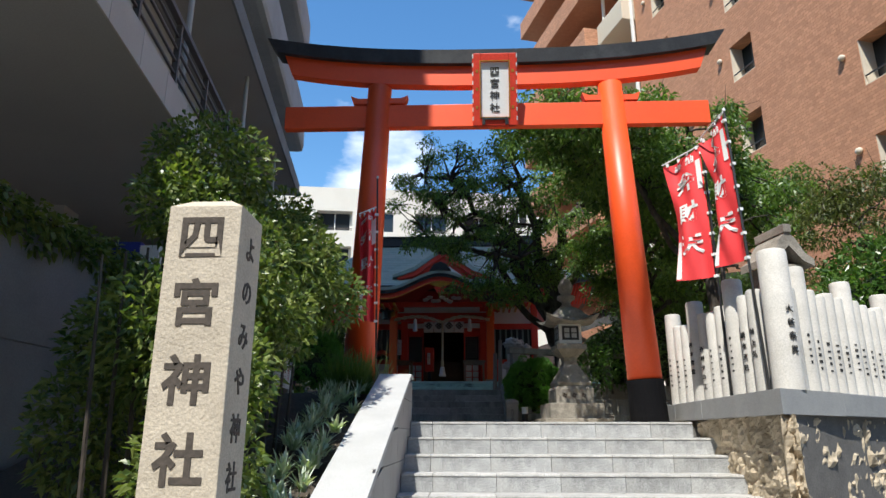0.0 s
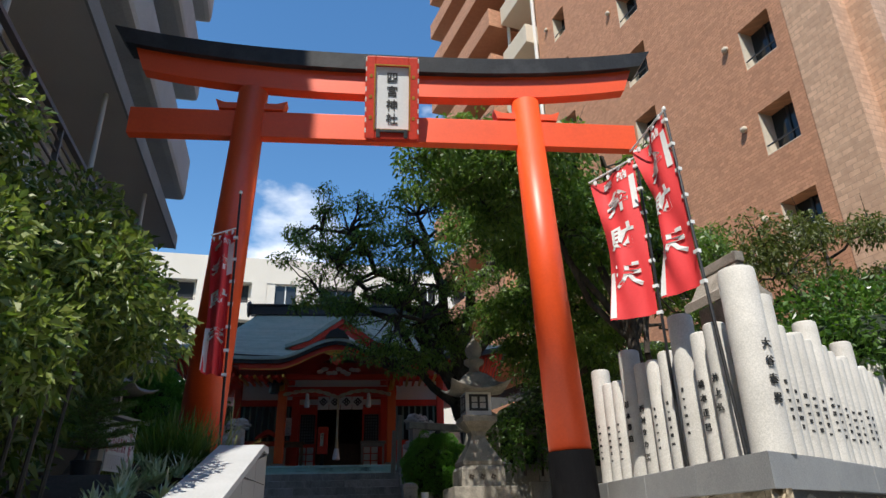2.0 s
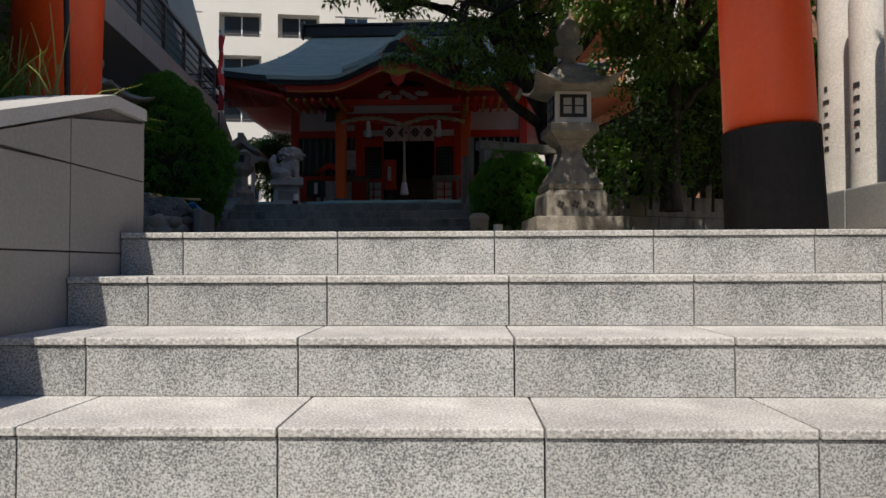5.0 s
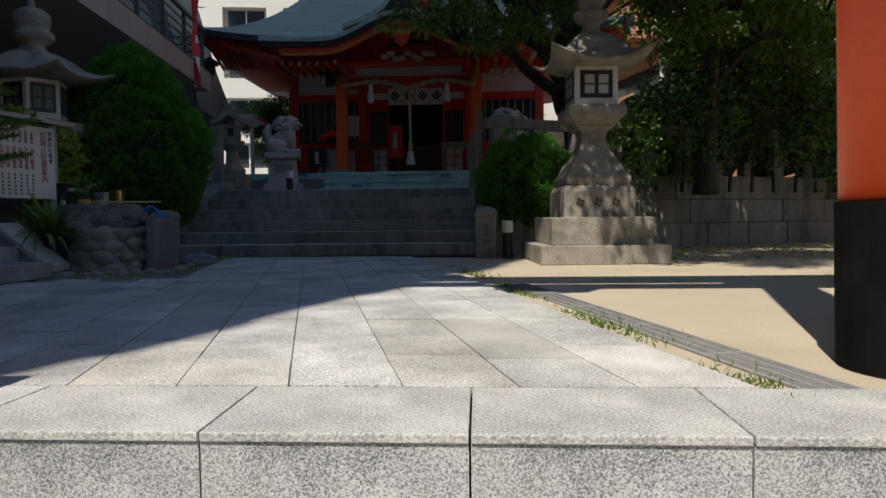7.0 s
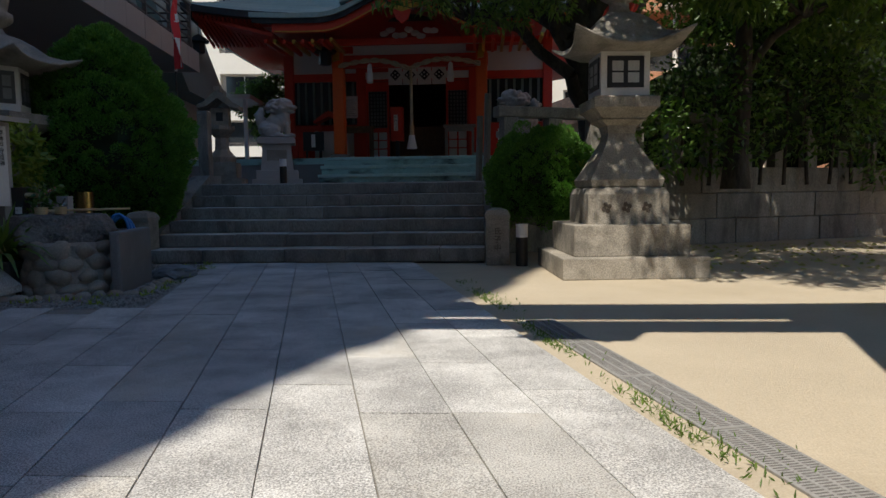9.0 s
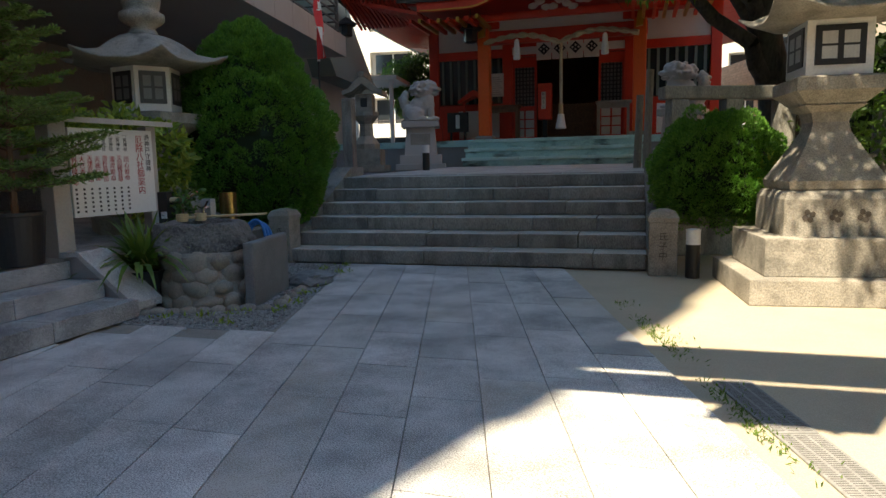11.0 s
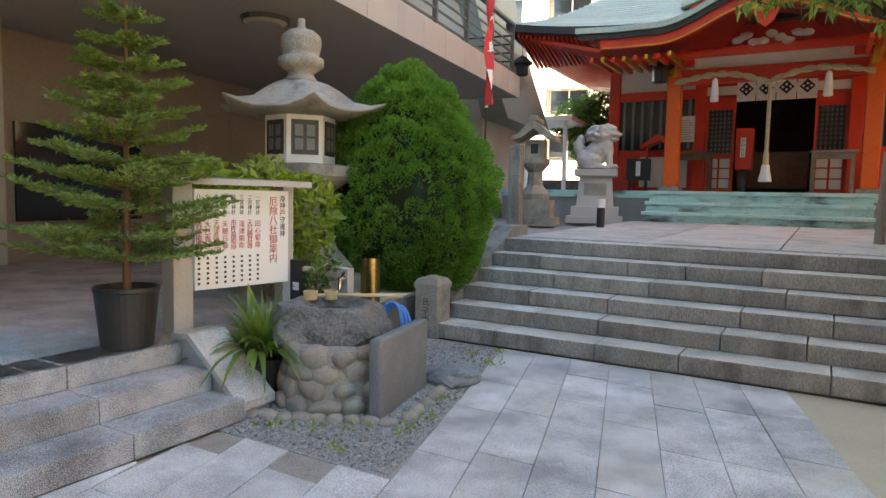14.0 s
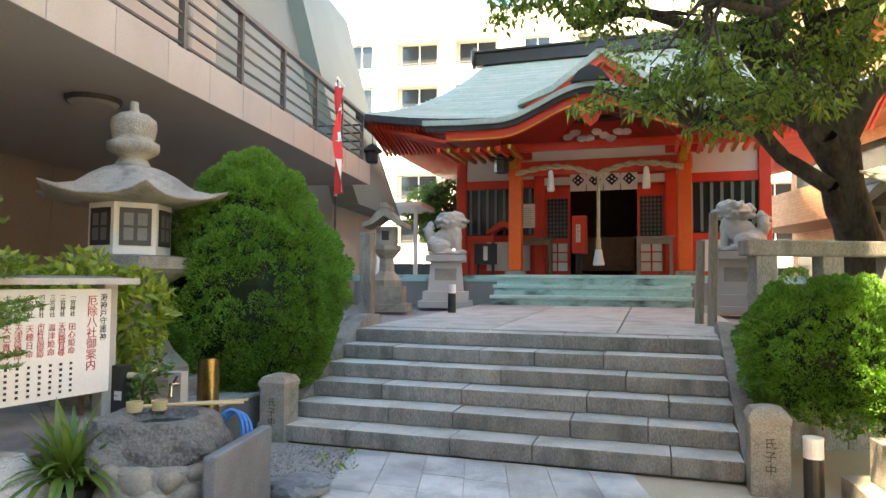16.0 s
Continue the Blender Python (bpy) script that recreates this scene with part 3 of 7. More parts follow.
terrace = tagged(part("terrace_ground", bm, "gravel"), "gravelled upper terrace before the worship hall", "ground", kind="structure")
street_wall = tagged(part("wall_west", box(-40, -39.7, -40, 60, LOW, 6), "concrete"), "plain wall closing the street", "wall", kind="structure")

# unseen block, added to keep southern skylight off the hall
sky_blocker = tagged(part("sky_blocker_south", box(-38, 40, -30, -21, LOW, 17), "concrete"), "unseen plain grey block added across the street to cut skylight", "wall", kind="structure")

# lower flight: solid core, then granite blocks
STAIR_L, STAIR_R, RISE, TREAD, N_STEP = -0.845, 2.26, 0.165, 0.34, 9
lower_stairs = thing("lower_stairs", "flight of nine pale grey granite steps with block joints", "stairs", kind="structure")
bm = bmesh.new()
for i in range(N_STEP):
    box(STAIR_L + 0.002, STAIR_R + 0.25, -TREAD * i + 0.05, 0.7, LOW - 0.02, -RISE * i - 0.05, 0, bm)
part("stair_core", bm, "mortar", lower_stairs)
block_cache = {}


def stair_block(length, parent, x, y, z, depth, rise, mat_top, mat_front, nose=0.003):
    key = (round(length, 3), depth, rise)
    if key not in block_cache:
        g = 0.0025
        a = bmesh.new()
        box(g, length - g, 0.004, depth, -rise + 0.002, -0.0245, 0, a)
        b = bmesh.new()
        box(g, length - g, -nose, depth - 0.001, -0.022, 0, 0.004, b)
        block_cache[key] = (a, b)
        for n, (q, mm) in enumerate(((a, mat_front), (b, mat_top))):
            me = bpy.data.meshes.new("block")
            bmesh.ops.recalc_face_normals(q, faces=q.faces)
            q.to_mesh(me)
            q.free()
            me.materials.append(M[mm])
            block_cache[key] = (me,) if n == 0 else (block_cache[key][0], me)
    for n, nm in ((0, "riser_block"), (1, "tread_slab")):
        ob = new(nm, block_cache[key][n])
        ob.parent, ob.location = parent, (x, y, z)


for i in range(N_STEP):
    off = (0.0, 0.03, 0.02, 0.06, 0.04, 0.08, 0.05, 0.1, 0.06)[i]
    cuts = [STAIR_L] + [c + off for c in (-0.6, 0.0, 0.6, 1.2, 1.8)] + [STAIR_R + (0.0 if i == 0 else 0.16)]
    for a, b in zip(cuts, cuts[1:]):
        if b - a > 0.04:
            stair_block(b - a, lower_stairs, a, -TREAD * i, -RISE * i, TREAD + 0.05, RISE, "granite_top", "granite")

# side wall with sloping coping
side_wall = thing("side_wall", "pale stone-panelled stair wall with a sloping coping", "wall", kind="structure")
TOPLINE = [(0.18, 0.52), (-0.06, 0.52), (-3.9, -0.765)]


def top_z(y):
    return 0.52 if y > -0.06 else 0.52 + (y + 0.06) * 0.335


part("wall_core", prism([(0.18, LOW)] + [(y, z - 0.05) for y, z in TOPLINE] + [(-3.9, LOW)], -1.16, -0.866, "x"), "mortar", side_wall)
part("coping", prism([(0.19, 0.475), (0.19, 0.522), (-0.06, 0.522), (-3.92, -0.77), (-3.92, -0.82), (-0.06, 0.473)], -1.2, -0.838, "x"), "coping", side_wall)
for yi in range(9):
    y0, y1 = 0.18 - 0.5 * yi, 0.18 - 0.5 * (yi + 1)
    y1 = max(y1, -3.9)
    for zi in range(7):
        z1 = 0.52 - 0.3 * zi
        z0 = max(LOW, z1 - 0.3)
        ta, tb = min(z1, top_z(y0) - 0.056), min(z1, top_z(y1) - 0.056)
        if ta - z0 < 0.02 or y0 - y1 < 0.05:
            continue
        pts = [(y1 + 0.003, z0 + 0.003), (y0 - 0.003, z0 + 0.003), (y0 - 0.003, ta - 0.003)]
        if tb > z0 + 0.02:
            pts.append((y1 + 0.003, tb - 0.003))
        else:
            s = (z0 + 0.02 - tb) / max(1e-6, ta - tb)
            pts.append((y1 + (y0 - y1) * s, z0 + 0.02))
        part("wall_panel", prism(pts, -0.868, -0.848, "x"), "panel", side_wall)
part("end_panel", box(-1.16, -0.85, 0.18, 0.192, LOW, 0.472), "panel", side_wall)

# planting bed behind the side wall
bed = tagged(part("planting_bed", prism([(0.6, LOW), (0.6, 0.30), (0.1, 0.32), (-3.8, -0.95), (-4.1, LOW)], -3.9, -1.161, "x"), "soil"), "dark soil bed beside the stair wall", "ground", kind="structure")

# grey panel wall with ivy to the west of the bed
west_wall = thing("wall_west_panels", "grey concrete panel wall with black joints and ivy", "wall", kind="structure")
part("wall_core", box(-4.25, -4.05, -7.5, 0.55, LOW, 1.72), "concrete", west_wall)
for k in range(5):
    for j in range(3):
        part("panel", box(-4.05, -4.03, -7.5 + 1.6 * k + 0.006, -5.9 + 1.6 * k - 0.006, LOW + 1.05 * j + 0.006, LOW + 1.05 * (j + 1) - 0.006, 0.004), "panel", west_wall)

# rubble wall under the stone fence
FX = 2.30
DIAG = Vector((0.77, 0.64, 0)).normalized()
COR = Vector((FX, -2.14, 0))
rubble_wall = thing("rubble_wall", "rough tan split-stone retaining wall under a grey coping", "wall", kind="structure")
LEN2 = 9.0
part("wall_core", prism([(FX + 0.1, 1.5), (FX + 0.1, COR.y + 0.12), (COR.x + DIAG.x * LEN2, COR.y + DIAG.y * LEN2 + 0.12), (COR.x + DIAG.x * LEN2 - 0.2, COR.y + DIAG.y * LEN2 + 0.4), (FX + 0.34, -1.4), (FX + 0.34, 1.5)], LOW, 0.02, "z"), "mortar", rubble_wall)


def rubble(name, u0, u1, z0, z1, to_world, seed, depth=0.10):
    """An uneven split stone with a chipped face."""
    r = random.Random(seed)
    nx, nz = 14, 11
    bm = bmesh.new()
    grid = []
    off = Vector((r.uniform(0, 50), r.uniform(0, 50), 0))
    tilt = (r.uniform(-0.05, 0.05), r.uniform(-0.05, 0.05))
    for i in range(nx + 1):
        row = []
        for j in range(nz + 1):
            u, z = u0 + (u1 - u0) * i / nx, z0 + (z1 - z0) * j / nz
            edge = i in (0, nx) or j in (0, nz)
            rag = noise.fractal(off + Vector((u * 5, z * 5, 0)), 1.0, 2.0, 3)
            chip = abs(noise.noise(off + Vector((u * 9, z * 11, 4)))) * 0.045 + 0.02 * noise.noise(off + Vector((u * 26, z * 26, 9)))
            o = 0.035 if edge else depth * (0.55 + 0.45 * rag) - chip + tilt[0] * (i / nx - 0.5) + tilt[1] * (j / nz - 0.5) + r.uniform(-0.008, 0.008)
            if edge:
                u += 0.03 * noise.noise(Vector((u * 3, z * 3, seed)))
                z += 0.03 * noise.noise(Vector((u * 3, z * 3, seed + 9))) if 0 < j < nz else 0
            row.append(bm.verts.new(to_world(u, o, z)))
        grid.append(row)
    for i in range(nx):
        for j in range(nz):
            bm.faces.new((grid[i][j], grid[i + 1][j], grid[i + 1][j + 1], grid[i][j + 1]))
    return part(name, bm, "rubble", rubble_wall)


def on_side(u, o, z):
    return (FX + 0.09 - o + (0.02 * (0.1 - z)), 0.9 - u, z)


def on_front(u, o, z):
    p = COR + DIAG * u + Vector((DIAG.y, -DIAG.x, 0)) * (o - 0.09)
    return (p.x, p.y, z)


rr = random.Random(5)
for wall_i, (length, fn) in enumerate(((3.06, on_side), (7.5, on_front))):
    z = LOW
    row = 0
    while z < 0.015:
        h = min(rr.uniform(0.24, 0.42), 0.02 - z)
        if 0.02 - (z + h) < 0.14:
            h = 0.02 - z
        u = 0.0
        while u < length - 0.05:
            w = min(rr.uniform(0.28, 0.62), length - u)
            if length - (u + w) < 0.2:
                w = length - u
            rubble("stone", u, u + w, z, z + h, fn, rr.random())
            u += w
        z += h
        row += 1
# coping stones
for k in range(3):
    y1, y0 = 1.54 - k * 0.92, 1.54 - (k + 1) * 0.92
    part("coping_stone", box(FX - 0.03, FX + 0.36, y0 + 0.002, y1 - 0.002, 0.02, 0.22, 0.008), "kerb", rubble_wall)
ang = math.degrees(math.atan2(DIAG.y, DIAG.x))
side_n = Vector((-DIAG.y, DIAG.x, 0))
c1, c2 = COR + DIAG - side_n * 0.03, COR + DIAG + side_n * 0.36
part("coping_stone", prism([(FX - 0.03, -1.222), (FX - 0.03, COR.y), (c1.x, c1.y), (c2.x, c2.y), (FX + 0.36, -1.36), (FX + 0.36, -1.222)], 0.02, 0.22, "z"), "kerb", rubble_wall)
for k in range(1, 8):
    ob = part("coping_stone", box(k * 1.0 + (0.004 if k else 0.02), (k + 1) * 1.0 - 0.004, -0.03, 0.36, 0.02, 0.22, 0.008), "kerb", rubble_wall)
    ob.location, ob.rotation_euler = (COR.x, COR.y, 0), (0, 0, radians(ang))

# upper flight of worn steps
US_L, US_R = -3.24, 0.57
upper_stairs = thing("upper_stairs", "six worn grey stone steps with dark stains", "stairs", kind="structure")
U_RISE, U_TREAD = 0.1475, 0.32
bm = bmesh.new()
for i in range(6):
    box(US_L + 0.01, US_R - 0.01, 8.06 - U_TREAD * i + 0.05, 8.45, -0.02, TERRACE - U_RISE * i - 0.05, 0, bm)
part("stair_core", bm, "mortar", upper_stairs)
ru = random.Random(11)
for i in range(6):
    x = US_L
    while x < US_R - 0.01:
        w = min(ru.uniform(0.55, 1.15), US_R - x)
        if US_R - (x + w) < 0.3:
            w = US_R - x
        yy, zz = 8.06 - U_TREAD * i, TERRACE - U_RISE * i
        part("step_stone", box(x + 0.003, x + w - 0.003, yy + ru.uniform(-0.006, 0.006), yy + U_TREAD + 0.06, zz - U_RISE + 0.003, zz + ru.uniform(-0.003, 0.003), 0.012), "old_step", upper_stairs).data.materials.append(M["skylit_worn_tread"])
        x += w
# tops paler, risers darker: skylight painted into the colour beside wear
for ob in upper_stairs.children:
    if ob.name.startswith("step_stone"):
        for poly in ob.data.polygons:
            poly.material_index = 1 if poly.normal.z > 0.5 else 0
# stringers left and right
for x0, x1, nm in ((US_L - 0.24, US_L, "left"), (US_R, US_R + 0.24, "right")):
    part("stringer", prism([(6.5, -0.02), (6.5, 0.12), (8.35, 1.02), (8.75, 1.02), (8.75, -0.02)], x0, x1, "x"), "old_step", upper_stairs)
flank = thing("terrace_wall", "dark stone retaining walls flanking the upper steps", "wall", kind="structure")
part("west_flank", box(-6.2, US_L - 0.24, 7.75, 8.1, -0.02, 0.9), "old_step", flank)
bm = bmesh.new()
EW0, EW1 = Vector((US_R + 0.24, 7.55, 0)), Vector((9.5, 11.2, 0))
ewd = (EW1 - EW0).normalized()
ewn = Vector((ewd.y, -ewd.x, 0))
EWL = (EW1 - EW0).length
for row in range(3):
    u = 0.0
    while u < EWL:
        w = ru.uniform(0.5, 1.0)
        b = part("wall_stone", box(u + 0.004, u + w - 0.004, -0.02 * ru.random(), 0.3, row * 0.36, row * 0.36 + 0.354, 0.012), "old_step", flank)
        b.location, b.rotation_euler = EW0 + Vector((0, 0, -0.02)), (0, 0, math.atan2(ewd.y, ewd.x))
        u += w
b = part("earth", box(2.6, EWL, 0.3, 3.4, -0.02, 1.04), "soil", flank)
b.location, b.rotation_euler = EW0, (0, 0, math.atan2(ewd.y, ewd.x))

# terrace stone flags before the hall
flags = thing("terrace_paving", "grey flagstones leading to the hall", "pavement", kind="structure")
for k, (x0, x1) in enumerate(((-3.2, -1.75), (-1.74, -0.4), (-0.39, 0.9))):
    for j, (y0, y1) in enumerate(((8.35, 10.0), (10.01, 11.9), (11.91, 13.62))):
        za, zb = TERRACE + (y0 - 8.07) * 0.015, TERRACE + (y1 - 8.07) * 0.015
        part("flagstone", prism([(y0, za - 0.05), (y0, za + 0.012), (y1 - 0.01, zb + 0.012), (y1 - 0.01, zb - 0.05)], x0, x1 - 0.012, "x"), "skylit_worn_tread", flags)


# ---- the torii ----
torii = thing("torii_gate", "tall vermilion shrine gate with black top beam and bases", "torii", at=(0.2, 0.7, 0))
for sx in (-1, 1):
    base_x, top_x = sx * 1.785, sx * 1.605
    bx = lambda z: base_x + (top_x - base_x) * z / 4.6
    part("pillar", rod((bx(0.5), 0, 0.5), (bx(4.56), 0, 4.56), 0.208, 0.165, 32), "vermilion", torii, smooth=True)
    part("pillar_base", rod((base_x, 0, -0.01), (bx(0.51), 0, 0.51), 0.225, 0.22, 32), "black_base", torii, "black painted pillar base")
    part("wedge", prism([(top_x - 0.36, 4.3), (top_x - 0.4, 4.42), (top_x - 0.3, 4.38), (top_x + 0.3, 4.38), (top_x + 0.4, 4.42), (top_x + 0.36, 4.3)], -0.07, 0.07), "vermilion", torii)
part("tie_beam", box(-2.92, 2.92, -0.06, 0.06, 3.94, 4.275, 0.006), "vermilion", torii)


def swept(z_low, z_high, half_low, half_high, depth, lift, slant=0.0):
    bm = bmesh.new()
    n = 24
    rings = []
    for k in range(n + 1):
        t = 2 * k / n - 1
        up = lift * abs(t) ** 2.6
        rings.append([bm.verts.new((t * half_low, -depth, z_low + up)), bm.verts.new((t * half_low, depth, z_low + up)),
                      bm.verts.new((t * half_high, depth + slant, z_high + up * 1.05)), bm.verts.new((t * half_high, -depth - slant, z_high + up * 1.05))])
    for a, b in zip(rings, rings[1:]):
        for j in range(4):
            bm.faces.new((a[j], a[(j + 1) % 4], b[(j + 1) % 4], b[j]))
    bm.faces.new(rings[0][::-1])
    bm.faces.new(rings[-1])
    return bm


part("lower_lintel", swept(4.56, 4.86, 2.86, 2.98, 0.075, 0.22), "vermilion", torii)
part("top_beam", swept(4.864, 5.06, 3.08, 3.22, 0.15, 0.24, 0.03), "black", torii, "black curved top beam with flaking paint")
plq = part("name_plaque", box(-0.19, 0.19, -0.03, 0.03, -0.385, 0.385, 0.004), "paper", torii, "white name plaque in a scalloped red frame")
plq.matrix_local = pose(-0.005, -0.27, 4.36, 12)
for q, nm in (((-0.29, -0.188, -0.06, 0.045, -0.5, 0.5), "frame_side"), ((0.188, 0.29, -0.06, 0.045, -0.5, 0.5), "frame_side"), ((-0.188, 0.188, -0.06, 0.045, 0.38, 0.5), "frame_top"), ((-0.188, 0.188, -0.06, 0.045, -0.5, -0.38), "frame_foot")):
    part(nm, box(*q, 0.012), "hall_red", plq)
for x0, x1, z0, z1 in ((-0.204, -0.189, -0.396, 0.396), (0.189, 0.204, -0.396, 0.396), (-0.189, 0.189, 0.381, 0.396), (-0.189, 0.189, -0.396, -0.381)):
    part("inner_trim", box(x0, x1, -0.065, -0.06, z0, z1), "gold", plq)
for k, ch in enumerate("四宮神社"):
    writing(ch, 0.135, pose(0, -0.034, 0.245 - 0.168 * k, 90), "ink", plq, bold=0.012)
for sx in (-0.155, 0.155):
    part("bracket", box(sx - 0.022, sx + 0.022, -0.085, -0.06, -0.49, -0.39, 0.004), "black", plq, "black iron bracket")
part("bracket_bar", box(-0.133, 0.133, -0.08, -0.06, -0.425, -0.395, 0.004), "black", plq)
for sx in (-1, 1):
    for k in range(16):
        zz = -0.46 + 0.92 * k / 15
        part("scallop", rod((sx * 0.292, -0.045, zz - 0.026), (sx * 0.292, -0.045, zz + 0.026), 0.012, 0.012, 8), "white" if k % 2 else "hall_red", plq)
    for zz in (-0.25, 0.0, 0.25):
        part("gilt_stud", box(sx * 0.24 - 0.016, sx * 0.24 + 0.016, -0.064, -0.06, zz - 0.02, zz + 0.02), "gold", plq)


# ---- stone fence ----
POST_MESH = {}


def fence_post(at, radius, height, seed, name="stone_post", lean=0.0):
    """A round granite picket, slightly uneven, with an eased head."""
    key = (radius, height)
    if key not in POST_MESH:
        bm = lathe([(radius * 1.03, 0), (radius, height * 0.3), (radius * 0.985, height - 0.03), (radius * 0.93, height - 0.008), (radius * 0.8, height)], 16)
        me = bpy.data.meshes.new("stone_post")
        bmesh.ops.recalc_face_normals(bm, faces=bm.faces)
        bm.to_mesh(me)
        bm.free()
        me.materials.append(M["post_stone"])
        me.shade_smooth()
        me.set_sharp_from_angle(angle=radians(40))
        POST_MESH[key] = me
    ob = new(name, POST_MESH[key])
    ob.location = at
    return ob


NAMES = {3: "杉本豊信", 4: "西村タカ工", 8: "橋本正巳", 9: "井上弘"}
post_y = (0.96, 0.72, 0.45, 0.12, -0.17, -0.43, -0.69, -1.01, -1.29, -1.5)
for k, y in enumerate(post_y):
    large = k in (0, 3, 7)
    r = 0.098 if large else 0.08
    h = 1.14 if large else (0.93, 0.95, 0.92)[k % 3]
    p = tagged(fence_post((FX + 0.15, y, 0.22), r, h, k), "pale round granite fence post with a carved inscription", "stone post", "stone fence posts")
    text = NAMES.get(k)
    if text:
        for j, ch in enumerate(text):
            writing(ch, 0.06, pose(-r * 0.97, -r * 0.36, h * 0.42 + (1.5 - j) * 0.1, 90, 0, -70), "ink", p)
    else:
        rq = random.Random(40 + k)
        for j in range(6):
            z = h * 0.2 + j * 0.062
            w = rq.uniform(0.008, 0.018)
            q = part("carved_mark", box(-w, w, -0.002, 0.002, z, z + rq.uniform(0.012, 0.03)), "ink", p)
            q.matrix_local = pose(-r * 0.93, -r * 0.36, 0, 0, 0, -70)
big = tagged(fence_post((2.5, -1.82, 0.22), 0.125, 1.22, 99), "thick pale granite corner post with a carved inscription", "stone post", "stone fence posts")
for j, ch in enumerate("大谷泰男"):
    writing(ch, 0.07, pose(0.03, -0.1265, 0.5 + (1.5 - j) * 0.115, 90, 0, 10), "ink", big)
rq = random.Random(77)
for k in range(38):
    u = 0.42 + 0.2 * k
    p = COR + DIAG * u + Vector((-DIAG.y, DIAG.x, 0)) * 0.16
    bigp = k % 5 == 2
    h = 1.14 if bigp else (0.95, 0.92, 0.97)[k % 3]
    ob = tagged(fence_post((p.x, p.y, 0.22), 0.095 if bigp else 0.078, h, k), "pale round granite fence post", "stone post", "stone fence posts")
    if k < 14:
        for j in range(5):
            w = rq.uniform(0.008, 0.016)
            q = part("carved_mark", box(-w, w, -0.002, 0.002, h * 0.22 + j * 0.06, h * 0.22 + j * 0.06 + rq.uniform(0.012, 0.03)), "ink", ob)
            q.matrix_local = pose(0.01, -(0.096 if bigp else 0.079), 0, 0, 0, 10)


# ---- name monument ----
mon = thing("name_monument", "tall tan granite shrine name pillar with dark carved characters", "monument", at=(-1.375, -4.63, LOW))
H = 0.89 - LOW
bm = bmesh.new()
box(-0.165, 0.165, -0.15, 0.15, 0, H - 0.04, 0.006, bm)
part("shaft", bm, "monument", mon)
bm = bmesh.new()
lathe([(0.229, 0), (0.229, 0.001), (0.13, 0.045), (0.02, 0.055)], 4, (0, 0, H - 0.042), math.pi / 4, bm)
for v in bm.verts:
    v.co.y *= 0.15 / 0.165
part("cap", bm, "monument", mon)
for k, ch in enumerate("四宮神社"):
    writing(ch, 0.215, pose(-0.005, -0.151, H - (0.2, 0.5, 0.83, 1.15)[k], 90), "carving", mon, depth=0.003, wide=1.0, bold=0.026)
for k, ch in enumerate("よのみや神社"):
    writing(ch, 0.13, pose(0.166, 0.0, H - 0.22 - 0.2 * k, 90, 0, 90), "carving", mon, depth=0.003, bold=0.015)
part("plinth", box(-0.3, 0.3, -0.28, 0.28, 0, 0.12, 0.02), "monument", mon)


